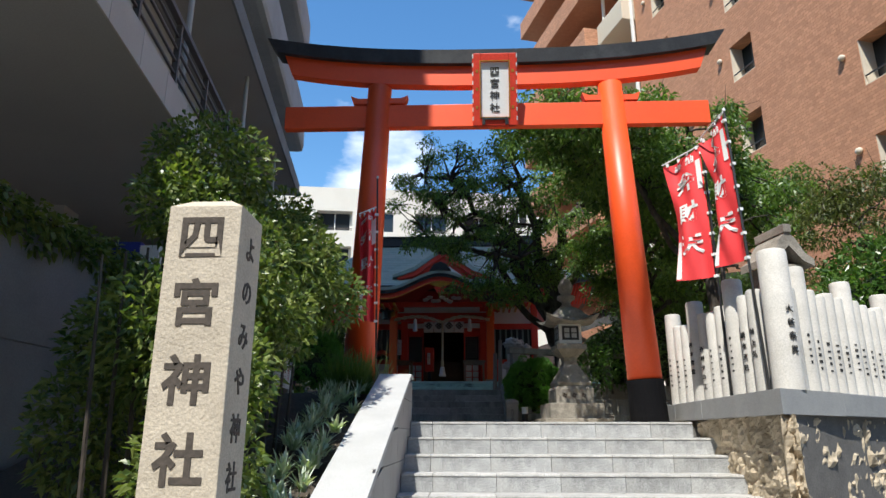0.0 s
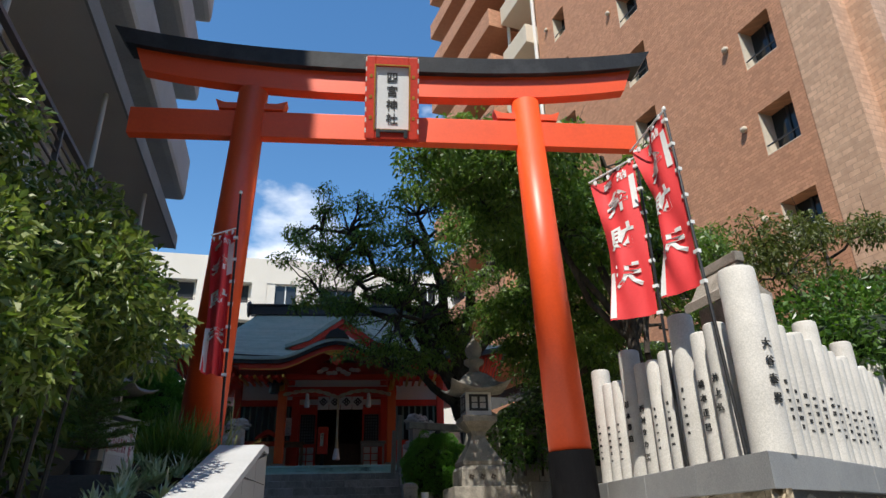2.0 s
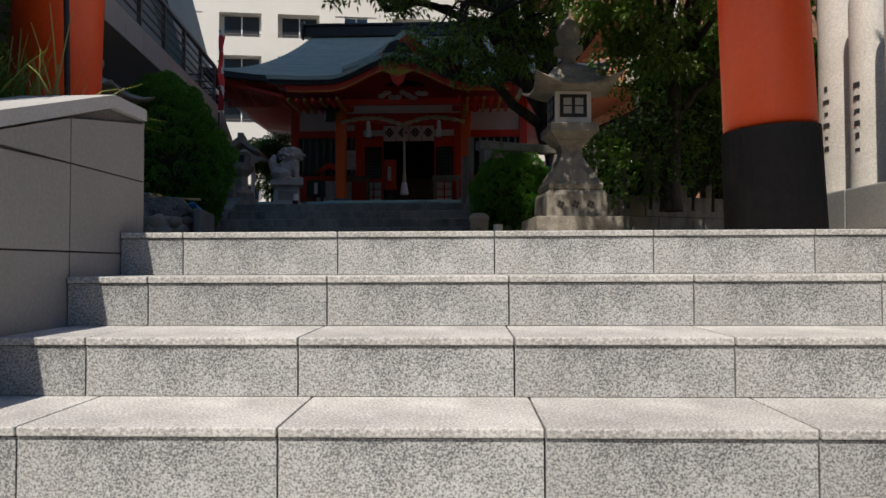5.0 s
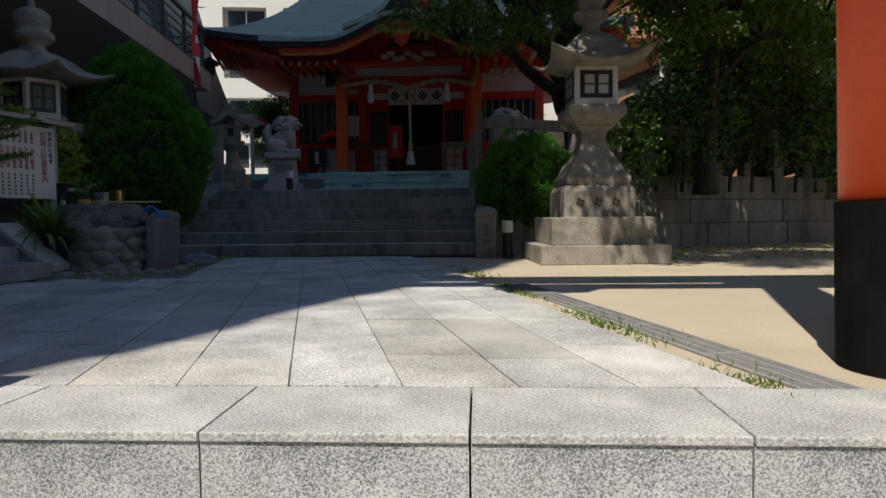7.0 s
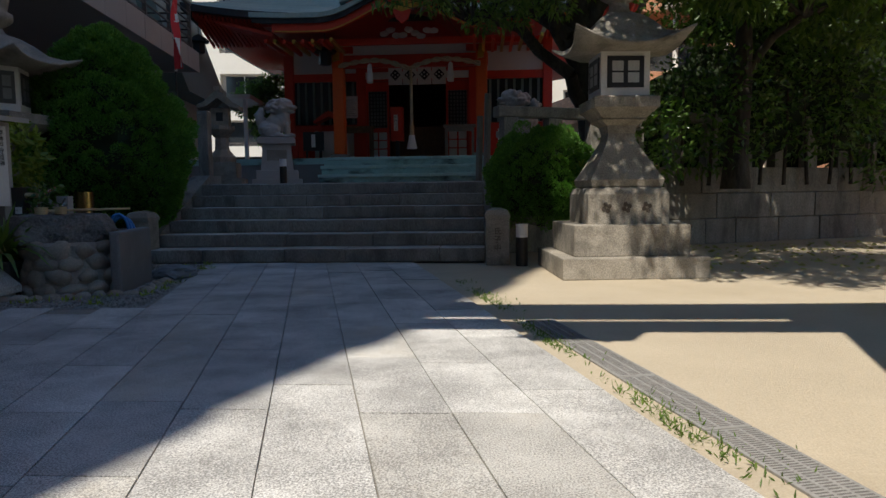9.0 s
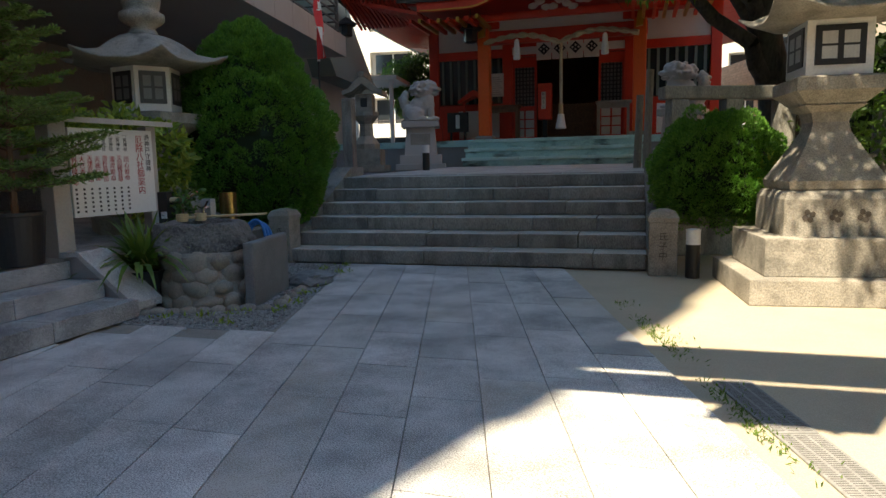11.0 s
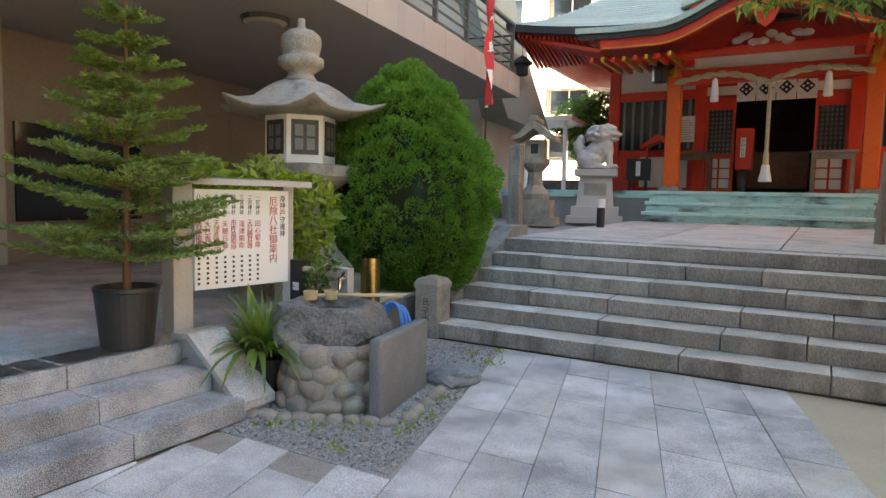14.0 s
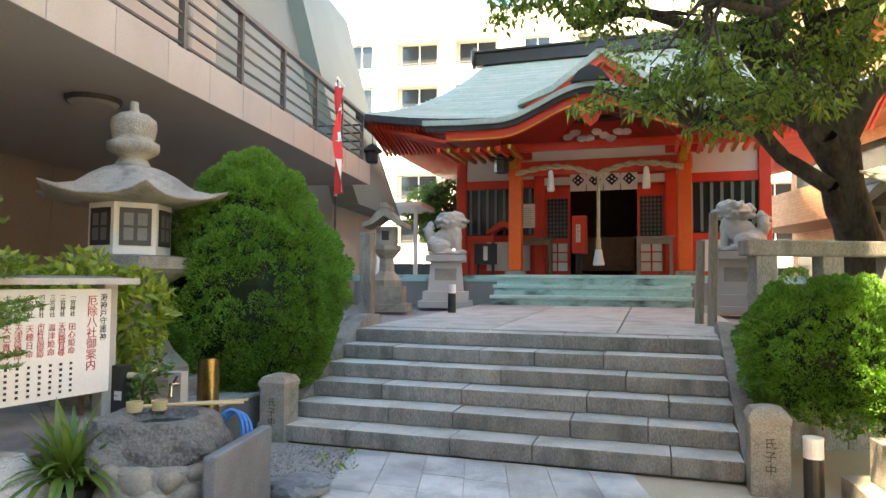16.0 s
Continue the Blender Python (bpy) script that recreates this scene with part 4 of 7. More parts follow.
# ---- banners ----
def banner(at, height, lean, text, name="nobori_banner", flutter=0.045, face=0.0, cloth=(0.95, 2.9), wide=0.42, letter=0.25, drop=0.1, fold=0.0):
    """A banner on a leaning pole; lean is in the world, the cloth hangs to the pole's local -x side."""
    b = thing(name, "tall red cloth banner with white characters on a dark pole", "banner", at, face, "shrine banners")
    top = Matrix.Rotation(-radians(face), 3, "Z") @ Vector((lean[0], lean[1], height))
    part("pole", rod((0, 0, 0), top, 0.013, 0.011, 8), "dark_metal", b)
    part("pole_tip", blob(top, (0.02, 0.02, 0.028), 0, sub=1), "paper", b, "white pole tip")
    nx, nz = 14, 26
    z0, z1 = cloth

    def at_cloth(u, v, o=0.0):
        z = z0 + (z1 - z0) * v
        c = top * (z / height)
        reach = wide * u * (1 - 0.1 * math.sin(v * 3.0 + 0.6))
        wave = flutter * (0.25 + u) * (math.sin(u * 5.5 + v * 4.2) + 0.4 * math.sin(u * 11 - v * 7)) + fold * 0.09 * math.sin(u * 10)
        return (c.x - 0.025 - reach, c.y + wave - o, z - drop * u * v + 0.015 * u * math.sin(v * 5))
    part("cross_arm", rod(Vector(at_cloth(-0.05, 1.0)) + Vector((0, 0, 0.02)), Vector(at_cloth(1.02, 1.0)) + Vector((0, 0, 0.02)), 0.008, None, 8), "paper", b, "white cross arm")
    bm = bmesh.new()
    grid = [[bm.verts.new(at_cloth(i / nx, j / nz)) for j in range(nz + 1)] for i in range(nx + 1)]
    for i in range(nx):
        for j in range(nz):
            bm.faces.new((grid[i][j], grid[i + 1][j], grid[i + 1][j + 1], grid[i][j + 1]))
    part("cloth", bm, "cloth_red", b, smooth=True)
    for j in range(7):
        p = Vector(at_cloth(0, j / 6.3))
        part("loop", box(p.x - 0.008, p.x + 0.04, p.y - 0.016, p.y + 0.016, p.z - 0.014, p.z + 0.014), "paper", b)
    for j in range(4):
        p = Vector(at_cloth(0.08 + 0.28 * j, 1.0))
        part("loop", box(p.x - 0.012, p.x + 0.012, p.y - 0.012, p.y + 0.012, p.z - 0.01, p.z + 0.032), "paper", b)

    def lay(ob):
        """Bend flat printing, drawn in (u across, v up) metres, onto the cloth."""
        for vert in ob.data.vertices:
            u, v, o = vert.co
            vert.co = at_cloth(-u / wide, (v - z0) / (z1 - z0), 0.006 + o)
    for k, ch in enumerate(text):
        lay(writing(ch, letter, pose(-wide * 0.52, z0 + (z1 - z0) * (0.77 - 0.255 * k), 0), "paper", b, depth=0.001, bold=0.03))
    for u, v, hh in ((0.1, 0.80, 0.115), (0.92, 0.16, 0.15)):
        bar = bmesh.new()
        rows = [[bar.verts.new((-wide * u + dx, z0 + (z1 - z0) * (v - hh + 2 * hh * k / 10), 0.001)) for dx in (-0.026, 0.026)] for k in range(11)]
        for p, q in zip(rows, rows[1:]):
            bar.faces.new((p[0], p[1], q[1], q[0]))
        lay(part("white_bar", bar, "paper", b))
    for u, ch in ((0.3, "納"), (0.68, "奉")):
        lay(writing(ch, letter * 0.4, pose(-wide * u, z0 + (z1 - z0) * 0.94, 0), "paper", b, depth=0.001, bold=0.03))
    return b


banner((2.40, -0.82, 0.22), 2.80, (0.02, 0.06), "弁財天", cloth=(1.24, 2.72), face=-44)
banner((2.37, -1.74, 0.22), 2.83, (0.06, 0.34), "弁財天", cloth=(1.22, 2.78), face=-78, flutter=0.05)
banner((-1.30, 0.40, 0.3), 2.80, (-0.06, 0.0), "弁財天", cloth=(0.9, 2.35), wide=0.2, face=12, letter=0.17, fold=0.6)
banner((-3.5, 8.0, 0.9), 2.85, (0.02, 0.0), "弁財天", cloth=(1.5, 2.8), wide=0.17, face=126, letter=0.13)


# ---- left building (balcony slab, tower above) ----
west_building = thing("west_building", "grey tiled building with a railed balcony over the court", "building", at=(-3.3, -2.8, 0), turn=7.6)
# local: y along the frontage, -x inward
SL = 3.35
part("balcony_slab", box(-6.0, -0.02, -2.97, 16.2, SL + 0.01, SL + 0.4), "soffit", west_building, "plain grey balcony soffit")
for k in range(25):
    part("fascia_tile", box(-0.022, 0.0, -2.97 + 0.77 * k + 0.004, -2.97 + 0.77 * (k + 1) - 0.004, SL, SL + 0.42, 0.004), "tile_grey", west_building)
part("fascia_end", box(-6.0, 0.0, 16.2, 16.24, SL, SL + 0.42), "tile_grey", west_building)
part("fascia_front", box(-6.0, 0.0, -3.01, -2.97, SL, SL + 0.42), "tile_grey", west_building)
railing = part("railing", box(-0.16, -0.08, -2.9, 16.15, SL + 1.36, SL + 1.42), "rail", west_building, "brown metal railing")
for k in range(5):
    part("bar", box(-0.14, -0.11, -2.9, 16.15, SL + 0.52 + 0.165 * k, SL + 0.545 + 0.165 * k), "rail", railing)
for k in range(16):
    part("baluster", box(-0.16, -0.09, -2.9 + 1.265 * k, -2.85 + 1.265 * k, SL + 0.4, SL + 1.38), "rail", railing)
for k in range(5):
    part("end_bar", box(-2.0, -0.14, 16.1, 16.13, SL + 0.52 + 0.165 * k, SL + 0.55 + 0.165 * k), "dark_metal", railing)
# ground floor wall set back, with piers
part("ground_wall", box(-5.0, -4.7, 2.8, 16.2, LOW, SL + 0.01), "tile_brown", west_building)
for k in range(9):
    part("wall_tile_band", box(-4.7, -4.685, 2.8 + 1.5 * k + 0.01, 2.8 + 1.5 * (k + 1) - 0.01, 0.42, 1.85, 0.004), "tile_brown", west_building)
    part("wall_tile_band", box(-4.7, -4.685, 2.8 + 1.5 * k + 0.01, 2.8 + 1.5 * (k + 1) - 0.01, 1.87, SL, 0.004), "tile_brown", west_building)
for y, x in ((5.2, -2.6), (0.5, -3.0), (8.3, -4.25)):
    part("pier", box(x - 0.45, x, y, y + 0.5, LOW, SL + 0.02), "tile_grey", west_building)
part("lattice_screen", box(-4.66, -4.6, 5.9, 7.5, 0.5, 2.3), "crimson", west_building, "dark red lattice screen")
part("shop_window", box(-4.68, -4.64, 9.2, 11.2, 0.9, 2.2), "window", west_building)
# first-floor wall behind the balcony, and upper slabs
part("upper_wall", box(-7.0, -1.35, -1.6, 12.6, SL + 0.4, 7.0), "tile_grey", west_building)
part("upper_soffit", box(-6.5, -0.1, -2.97, 13.2, 6.6, 6.9), "soffit", west_building)
part("upper_fascia", box(-0.1, -0.06, -2.97, 13.2, 6.58, 6.95), "tower", west_building)
# wall added so the tower casts a straight shadow edge on the court
part("added_end_wall", box(-1.3, -0.12, -2.97, -2.6, 6.9, 48), "tower", west_building)
part("tower_wall", box(-14, -1.3, -2.97, 12.8, 6.9, 48), "tower", west_building)
for f in range(13):
    z = 8.3 + 3.0 * f
    part("balcony_band", box(-1.29, 0.0, -2.98, 13.2 - 0.22 * (f % 2), z - 0.35, z + 0.95, 0.15), "tower_band", west_building)
    part("window_band", box(-1.302, -1.29, -2.8, 12.6, z + 1.0, z + 2.5), "window", west_building)
for k, y in enumerate((3.0, 6.6, 10.2)):
    part("downpipe", rod((-0.3, y, SL + 0.42), (-0.3, y, 6.6), 0.04, None, 10), "tile_grey", west_building)
part("lamp_disc", lathe([(0.27, -0.05), (0.28, -0.005), (0.28, 0.0)], 24, (-1.16, 9.80, SL + 0.005)), "black", west_building, "round dark ceiling lamp")
part("lamp_lens", lathe([(0.2, -0.08), (0.25, -0.055), (0.25, -0.04)], 24, (-1.16, 9.80, SL + 0.005)), "soffit", west_building)
# slanted side block past the balcony
part("sloped_block", prism([(-5.0, 0.4), (-0.9, 0.4), (-0.9, 4.4), (-1.9, 8.2), (-5.0, 8.2)], 16.6, 20.0), "tile_grey", west_building)
part("green_cladding", prism([(-0.86, 3.0), (-0.3, 3.0), (-0.86, 4.6), (-1.86, 8.4), (-2.2, 8.4)], 16.5, 20.2), "green_roof", west_building)
sign_blue = tagged(part("blue_sign", box(-5.6, -4.4, 0.4, 0.5, 1.6, 2.25), "blue"), "deep blue signboard under the dark overhang", "sign")
part("sign_post", box(-5.05, -4.98, 0.42, 0.48, 0.0, 1.62), "dark_metal", sign_blue)
part("white_panel", box(-4.4, -4.15, 0.4, 0.5, 1.5, 2.2), "white", sign_blue)

# terrace and steps of the left building
side_terrace = thing("side_terrace", "raised grey granite floor with three steps beside the court", "terrace", kind="structure")
part("floor_core", box(-9.0, -3.52, 0.63, 7.7, -0.02, 0.36), "mortar", side_terrace)
for k in range(4):
    for j in range(4):
        part("floor_slab", box(-3.52 - 0.9 * (k + 1) + 0.003, -3.52 - 0.9 * k - 0.003, 0.7 + 0.75 * j + 0.003, 0.7 + 0.75 * (j + 1) - 0.003, 0.36, 0.39, 0.003), "paving", side_terrace)
part("floor_rest", box(-9.0, -3.522, 3.703, 7.7, 0.355, 0.388), "paving", side_terrace)
for i in range(3):
    x = -2.92 - 0.285 * i
    z = 0.13 * (i + 1)
    y = 0.72
    for w in (0.75, 0.9, 0.75, 0.72):
        part("step_block", box(x - 0.32, x, y + 0.003, y + w - 0.003, z - 0.128, z, 0.006), "granite", side_terrace)
        y += w
ramp = part("ramp_wall", prism([(-3.56, -0.02), (-3.56, 0.40), (-3.42, 0.42), (-2.98, 0.06), (-2.98, -0.02)], 3.85, 4.08), "kerb", side_terrace, "sloping grey granite stair cheek")
part("ramp_coping", prism([(-3.56, 0.402), (-3.56, 0.45), (-3.40, 0.455), (-2.95, 0.095), (-2.95, 0.045), (-3.42, 0.425)], 3.82, 4.11), "granite_top", side_terrace)


# ---- stone lanterns ----
def lantern_roof(r, z0, z1, sides, lift, parent, turn=0.0, overhang=1.0):
    """A bellied roof whose corners sweep up."""
    bm = bmesh.new()
    rings = []
    prof = [(1.0, 0.0), (1.0, 0.05), (0.86, 0.14), (0.68, 0.34), (0.52, 0.66), (0.36, 0.88), (0.2, 1.0)]
    seg = sides * 8
    for f, h in prof:
        ring = []
        for k in range(seg):
            a = 2 * math.pi * k / seg
            s = (k % 8) / 8
            corner = abs(2 * s - 1) if True else 0
            edge = math.cos(math.pi / sides) / math.cos(abs(s - 0.5) * 2 * math.pi / sides)
            sharp = corner ** 3
            rad = r * f * (edge * (0.62 + 0.38 * f) + (1 - (0.62 + 0.38 * f)) * 0.95) * (1 + 0.1 * sharp * f ** 3)
            ring.append(bm.verts.new((rad * math.cos(a + turn), rad * math.sin(a + turn), z0 + (z1 - z0) * h + lift * sharp * f ** 5)))
        rings.append(ring)
    for a, b in zip(rings, rings[1:]):
        for k in range(seg):
            bm.faces.new((a[k], a[(k + 1) % seg], b[(k + 1) % seg], b[k]))
    bm.faces.new(rings[-1])
    under = [bm.verts.new((v.co.x * 0.55, v.co.y * 0.55, z0 - 0.02)) for v in rings[0]]
    for k in range(seg):
        bm.faces.new((rings[0][(k + 1) % seg], rings[0][k], under[k], under[(k + 1) % seg]))
    bm.faces.new(under[::-1])
    return part("roof", bm, "old_stone", parent, smooth=True)


def fire_box(parent, half, z0, z1, sides, turn=0.0, pane="curtain"):
    """White-framed chamber with dark crossed windows."""
    part("fire_box", lathe([(half / math.cos(math.pi / sides) * 0.96, z0), (half / math.cos(math.pi / sides) * 0.96, z1)], sides, (0, 0, 0), turn + math.pi / sides), "white", parent, "pale plastered fire chamber")
    for k in range(sides):
        a = turn + 2 * math.pi * k / sides
        w = half * math.tan(math.pi / sides)
        m = Matrix.Rotation(a, 4, "Z")
        f = part("window_frame", box(half * 0.96, half * 1.0, -w * 0.72, w * 0.72, z0 + 0.08, z1 - 0.05), "dark_metal", parent)
        f.matrix_local = m
        for s in (-1, 1):
            for j in range(2):
                zc = z0 + 0.12 + (z1 - z0 - 0.2) * (0.02 + 0.5 * j)
                g = part("paper_pane", box(half * 1.0, half * 1.004, s * w * 0.31 - w * 0.22, s * w * 0.31 + w * 0.22, zc, zc + (z1 - z0 - 0.2) * 0.42), pane, f)


east_lantern = thing("stone_lantern", "large weathered granite lantern on a stepped square base", "stone lantern", (1.82, 5.72, -0.02), 5)
part("base_step", box(-0.71, 0.71, -0.68, 0.68, 0, 0.19, 0.012), "old_stone", east_lantern)
part("base_step", box(-0.57, 0.57, -0.54, 0.54, 0.19, 0.47, 0.012), "old_stone", east_lantern)
part("plinth", lathe([(0.57, 0.47), (0.57, 0.74), (0.53, 0.79), (0.46, 0.81)], 4, (0, 0, 0), math.pi / 4), "old_stone", east_lantern, "carved square plinth")
for k in range(3):
    for q in range(4):
        a = q * math.pi / 2 + 0.4
        part("carved_petal", rod((-0.22 + 0.2 * k + 0.03 * math.cos(a), -0.409, 0.62 + 0.03 * math.sin(a)), (-0.22 + 0.2 * k + 0.03 * math.cos(a), -0.401, 0.62 + 0.03 * math.sin(a)), 0.022, None, 8), "carving", east_lantern)
part("shaft", lathe([(0.5, 0.81), (0.52, 0.87), (0.47, 0.92), (0.33, 1.08), (0.21, 1.23), (0.19, 1.3), (0.22, 1.37), (0.33, 1.42)], 4, (0, 0, 0), math.pi / 4), "old_stone", east_lantern)
part("tray", lathe([(0.3, 1.42), (0.42, 1.5), (0.46, 1.52), (0.46, 1.61), (0.42, 1.625)], 4, (0, 0, 0), math.pi / 4), "old_stone", east_lantern)
fire_box(east_lantern, 0.255, 1.62, 2.03, 4, math.pi / 2)
lantern_roof(0.74, 2.04, 2.4, 4, 0.14, east_lantern, math.pi / 4)
part("finial", lathe([(0.16, 2.38), (0.1, 2.44), (0.1, 2.5), (0.2, 2.56), (0.2, 2.62), (0.1, 2.66), (0.15, 2.72), (0.17, 2.83), (0.1, 2.96), (0.03, 3.0), (0.02, 3.1)], 20), "old_stone", east_lantern, smooth=True)

east_lantern.scale = (0.91, 0.91, 1.0)
west_lantern = thing("stone_lantern", "tall hexagonal granite lantern with a swept roof and onion finial", "stone lantern", (-4.6, 6.12, 0.38), 20)
part("base_step", lathe([(0.7, 0), (0.7, 0.16), (0.66, 0.18)], 6), "old_stone", west_lantern)
part("shaft", lathe([(0.55, 0.18), (0.56, 0.26), (0.40, 0.42), (0.24, 0.7), (0.2, 0.85), (0.3, 0.98)], 6), "old_stone", west_lantern)
part("tray", lathe([(0.32, 0.98), (0.52, 1.1), (0.56, 1.14), (0.56, 1.24), (0.4, 1.26)], 6), "old_stone", west_lantern)
fire_box(west_lantern, 0.31, 1.26, 1.72, 6, 0.0, "slate")
lantern_roof(0.79, 1.74, 2.08, 6, 0.10, west_lantern)
part("finial", lathe([(0.22, 2.05), (0.15, 2.09), (0.12, 2.15), (0.2, 2.2), (0.225, 2.23), (0.225, 2.29), (0.17, 2.32), (0.185, 2.36), (0.2, 2.44), (0.19, 2.51), (0.13, 2.56), (0.05, 2.58), (0.04, 2.61), (0.035, 2.68)], 24), "old_stone", west_lantern, smooth=True)

# gabled little stone lantern beside the upper steps
def small_lantern(at, turn, scale=1.0, label="small weathered stone lantern with a gabled cap", spread=1.0):
    l = thing("small_stone_lantern", label, "stone lantern", at, turn)
    s = scale
    part("base_step", box(-0.32 * s, 0.32 * s, -0.32 * s, 0.32 * s, 0, 0.1 * s, 0.008), "old_stone", l)
    part("base_step", box(-0.24 * s, 0.24 * s, -0.24 * s, 0.24 * s, 0.1 * s, 0.34 * s, 0.008), "old_stone", l)
    part("shaft", lathe([(0.2 * s, 0.34 * s), (0.21 * s, 0.42 * s), (0.11 * s, 0.54 * s), (0.1 * s, 0.72 * s), (0.2 * s, 0.84 * s), (0.2 * s, 0.9 * s)], 8), "old_stone", l)
    part("fire_box", box(-0.13 * s, 0.13 * s, -0.13 * s, 0.13 * s, 0.9 * s, 1.16 * s, 0.006), "old_stone", l)
    # thin black plate paints the dark of a window hollow on solid stone
    part("dark_opening_plate", box(-0.05 * s, 0.05 * s, -0.134 * s, -0.128 * s, 0.97 * s, 1.1 * s), "ink", l)
    w = s * spread
    part("cap", prism([(-0.3 * w, 1.14 * s), (-0.3 * w, 1.2 * s), (-0.2 * w, 1.24 * s), (-0.1 * w, 1.35 * s), (0, 1.42 * s), (0.1 * w, 1.35 * s), (0.2 * w, 1.24 * s), (0.3 * w, 1.2 * s), (0.3 * w, 1.14 * s), (0.16 * w, 1.18 * s), (0, 1.3 * s), (-0.16 * w, 1.18 * s)], -0.27 * w, 0.27 * w), "old_stone", l)
    part("ridge", box(-0.05 * w, 0.05 * w, -0.29 * w, 0.29 * w, 1.4 * s, 1.47 * s, 0.01), "old_stone", l)
    return l


small_lantern((-4.26, 11.4, 0.93), 12, 1.2)
small_lantern((3.12, -0.6, 0.02), 10, 1.35, "small stone shrine lantern behind the round fence posts", 0.66)
pillar_w = tagged(part("stone_pillar", box(-4.2, -4.02, 10.2, 10.38, 0.88, 2.15, 0.02), "old_step"), "weathered square stone pillar at the head of the steps", "stone pillar")

# posts and bollards at the upper steps
for x, y, txt in ((-3.28, 6.55, 1), (0.70, 6.36, 1)):
    p = thing("stone_newel", "short granite newel post with a rounded cap", "stone post", (x, y, -0.02), 0, "newel posts at the steps")
    part("shaft", box(-0.125, 0.125, -0.125, 0.125, 0, 0.49, 0.012), "old_stone", p)
    part("cap", lathe([(0.185, 0.49), (0.19, 0.53), (0.15, 0.58), (0.05, 0.605)], 4, (0, 0, 0), math.pi / 4), "old_stone", p)
    writing("氏子中", 0.078, pose(0, -0.127, 0.27, 90), "carving", p, name="carved_text", depth=0.002)


def bollard(at):
    b = thing("bollard_light", "black bollard light with a white lens", "bollard", at, 0, "bollard lights")
    part("post", rod((0, 0, 0), (0, 0, 0.30), 0.062, None, 20), "plastic", b, smooth=False)
    part("lens", rod((0, 0, 0.30), (0, 0, 0.42), 0.062, None, 20), "paper", b, "white lens")
    part("cap", rod((0, 0, 0.42), (0, 0, 0.435), 0.064, None, 20), "paper", b)
    return b


bollard((0.95, 6.2, -0.02))
bollard((-3.0, 11.0, 0.94))

# ---- water basin ----
basin = thing("water_basin", "dark boulder water basin on a ring of mortared cobbles", "water basin", (-2.78, 4.5, -0.02))
bm = bmesh.new()
bmesh.ops.create_icosphere(bm, subdivisions=5, radius=1)
rf = random.Random(12)
facets = []
for k in range(16):
    v = Vector((rf.gauss(0, 1), rf.gauss(0, 1), rf.gauss(-0.2, 0.6)))
    facets.append((v.normalized(), rf.uniform(0.74, 0.9)))
for v in bm.verts:
    c = v.co.copy()
    for f, lim in facets:
        over = c.dot(f) - lim
        if over > 0:
            c -= f * over * 0.9
    c *= 1 + 0.07 * noise.fractal(c * 2.6, 1.0, 2.0, 5)
    narrow = 1 + min(0.0, c.z + 0.15) * 0.45
    v.co = Vector((-0.1 + c.x * 0.47 * narrow + min(0.0, c.z) * 0.1, 0.06 + c.y * 0.43 * narrow, 0.43 + min(c.z * 0.31, 0.2 + 0.012 * noise.noise(c * 5))))
    d = math.hypot(v.co.x + 0.1, v.co.y - 0.08)
    if v.co.z > 0.55 and d < 0.2:
        v.co.z -= 0.10 * (1 - (d / 0.2) ** 4)
part("boulder", bm, "rock", basin, "dark rough boulder with a hollowed top")
part("water", lathe([(0.18, 0.575), (0.18, 0.578)], 20, (-0.1, 0.08, 0)), "window", basin)
rc = random.Random(3)
cob_me = []
for s in range(5):
    bm = blob((0, 0, 0), (1, 1, 1), 0.22, 1.3, 2, seed=s * 3.1)
    me = bpy.data.meshes.new("cobble")
    bm.to_mesh(me)
    bm.free()
    me.materials.append(M["cobble"])
    me.shade_smooth()
    cob_me.append(me)
for row in range(4):
    for k in range(12):
        a = 2 * math.pi * (k + 0.5 * (row % 2)) / 12 + rc.uniform(-0.06, 0.06)
        rad = 0.355 - 0.012 * row
        o = new("cobble", rc.choice(cob_me))
        o.parent = basin
        o.location = (rad * math.cos(a), rad * math.sin(a), 0.055 + 0.1 * row + rc.uniform(-0.012, 0.012))
        o.rotation_euler = (rc.uniform(-0.25, 0.25), rc.uniform(-0.15, 0.15), a)
        o.scale = (rc.uniform(0.045, 0.07), rc.uniform(0.07, 0.115), rc.uniform(0.046, 0.082))
part("core", lathe([(0.37, 0), (0.345, 0.4), (0.3, 0.42)], 20), "joint", basin, "grey mortar between the cobbles")
edging = thing("cobble_edging", "irregular kerb of pale cobbles round a gravel bed", "edging", (0, 0, -0.02))
for k in range(17):
    t = k / 16
    o = new("cobble", rc.choice(cob_me))
    o.parent = edging
    if t < 0.55:
        s = t / 0.55
        o.location = (-2.98 + 0.86 * s, 3.94 + 0.36 * s, 0.012)
        turn = math.atan2(0.36, 0.86)
    else:
        s = (t - 0.55) / 0.45
        o.location = (-2.14 - 0.22 * s, 4.4 + 1.0 * s, 0.012)
        turn = math.atan2(1.0, -0.22)
    o.rotation_euler = (rc.uniform(-0.12, 0.12), rc.uniform(-0.12, 0.12), turn + rc.uniform(-0.15, 0.15))
    o.scale = (rc.uniform(0.06, 0.082), rc.uniform(0.045, 0.06), rc.uniform(0.036, 0.05))
gravel_bed = tagged(part("gravel_bed", prism([(-3.25, 3.65), (-1.775, 3.65), (-2.385, 6.44), (-3.25, 6.44)], -0.03, -0.006, "z"), "gravel"), "bed of grey gravel and weeds round the basin", "gravel", kind="stuff")
bed = thing("basin_weeds", "small green weeds between gravel and cobbles", "weeds", kind="stuff")
rw = np.random.default_rng(44)
wp = []
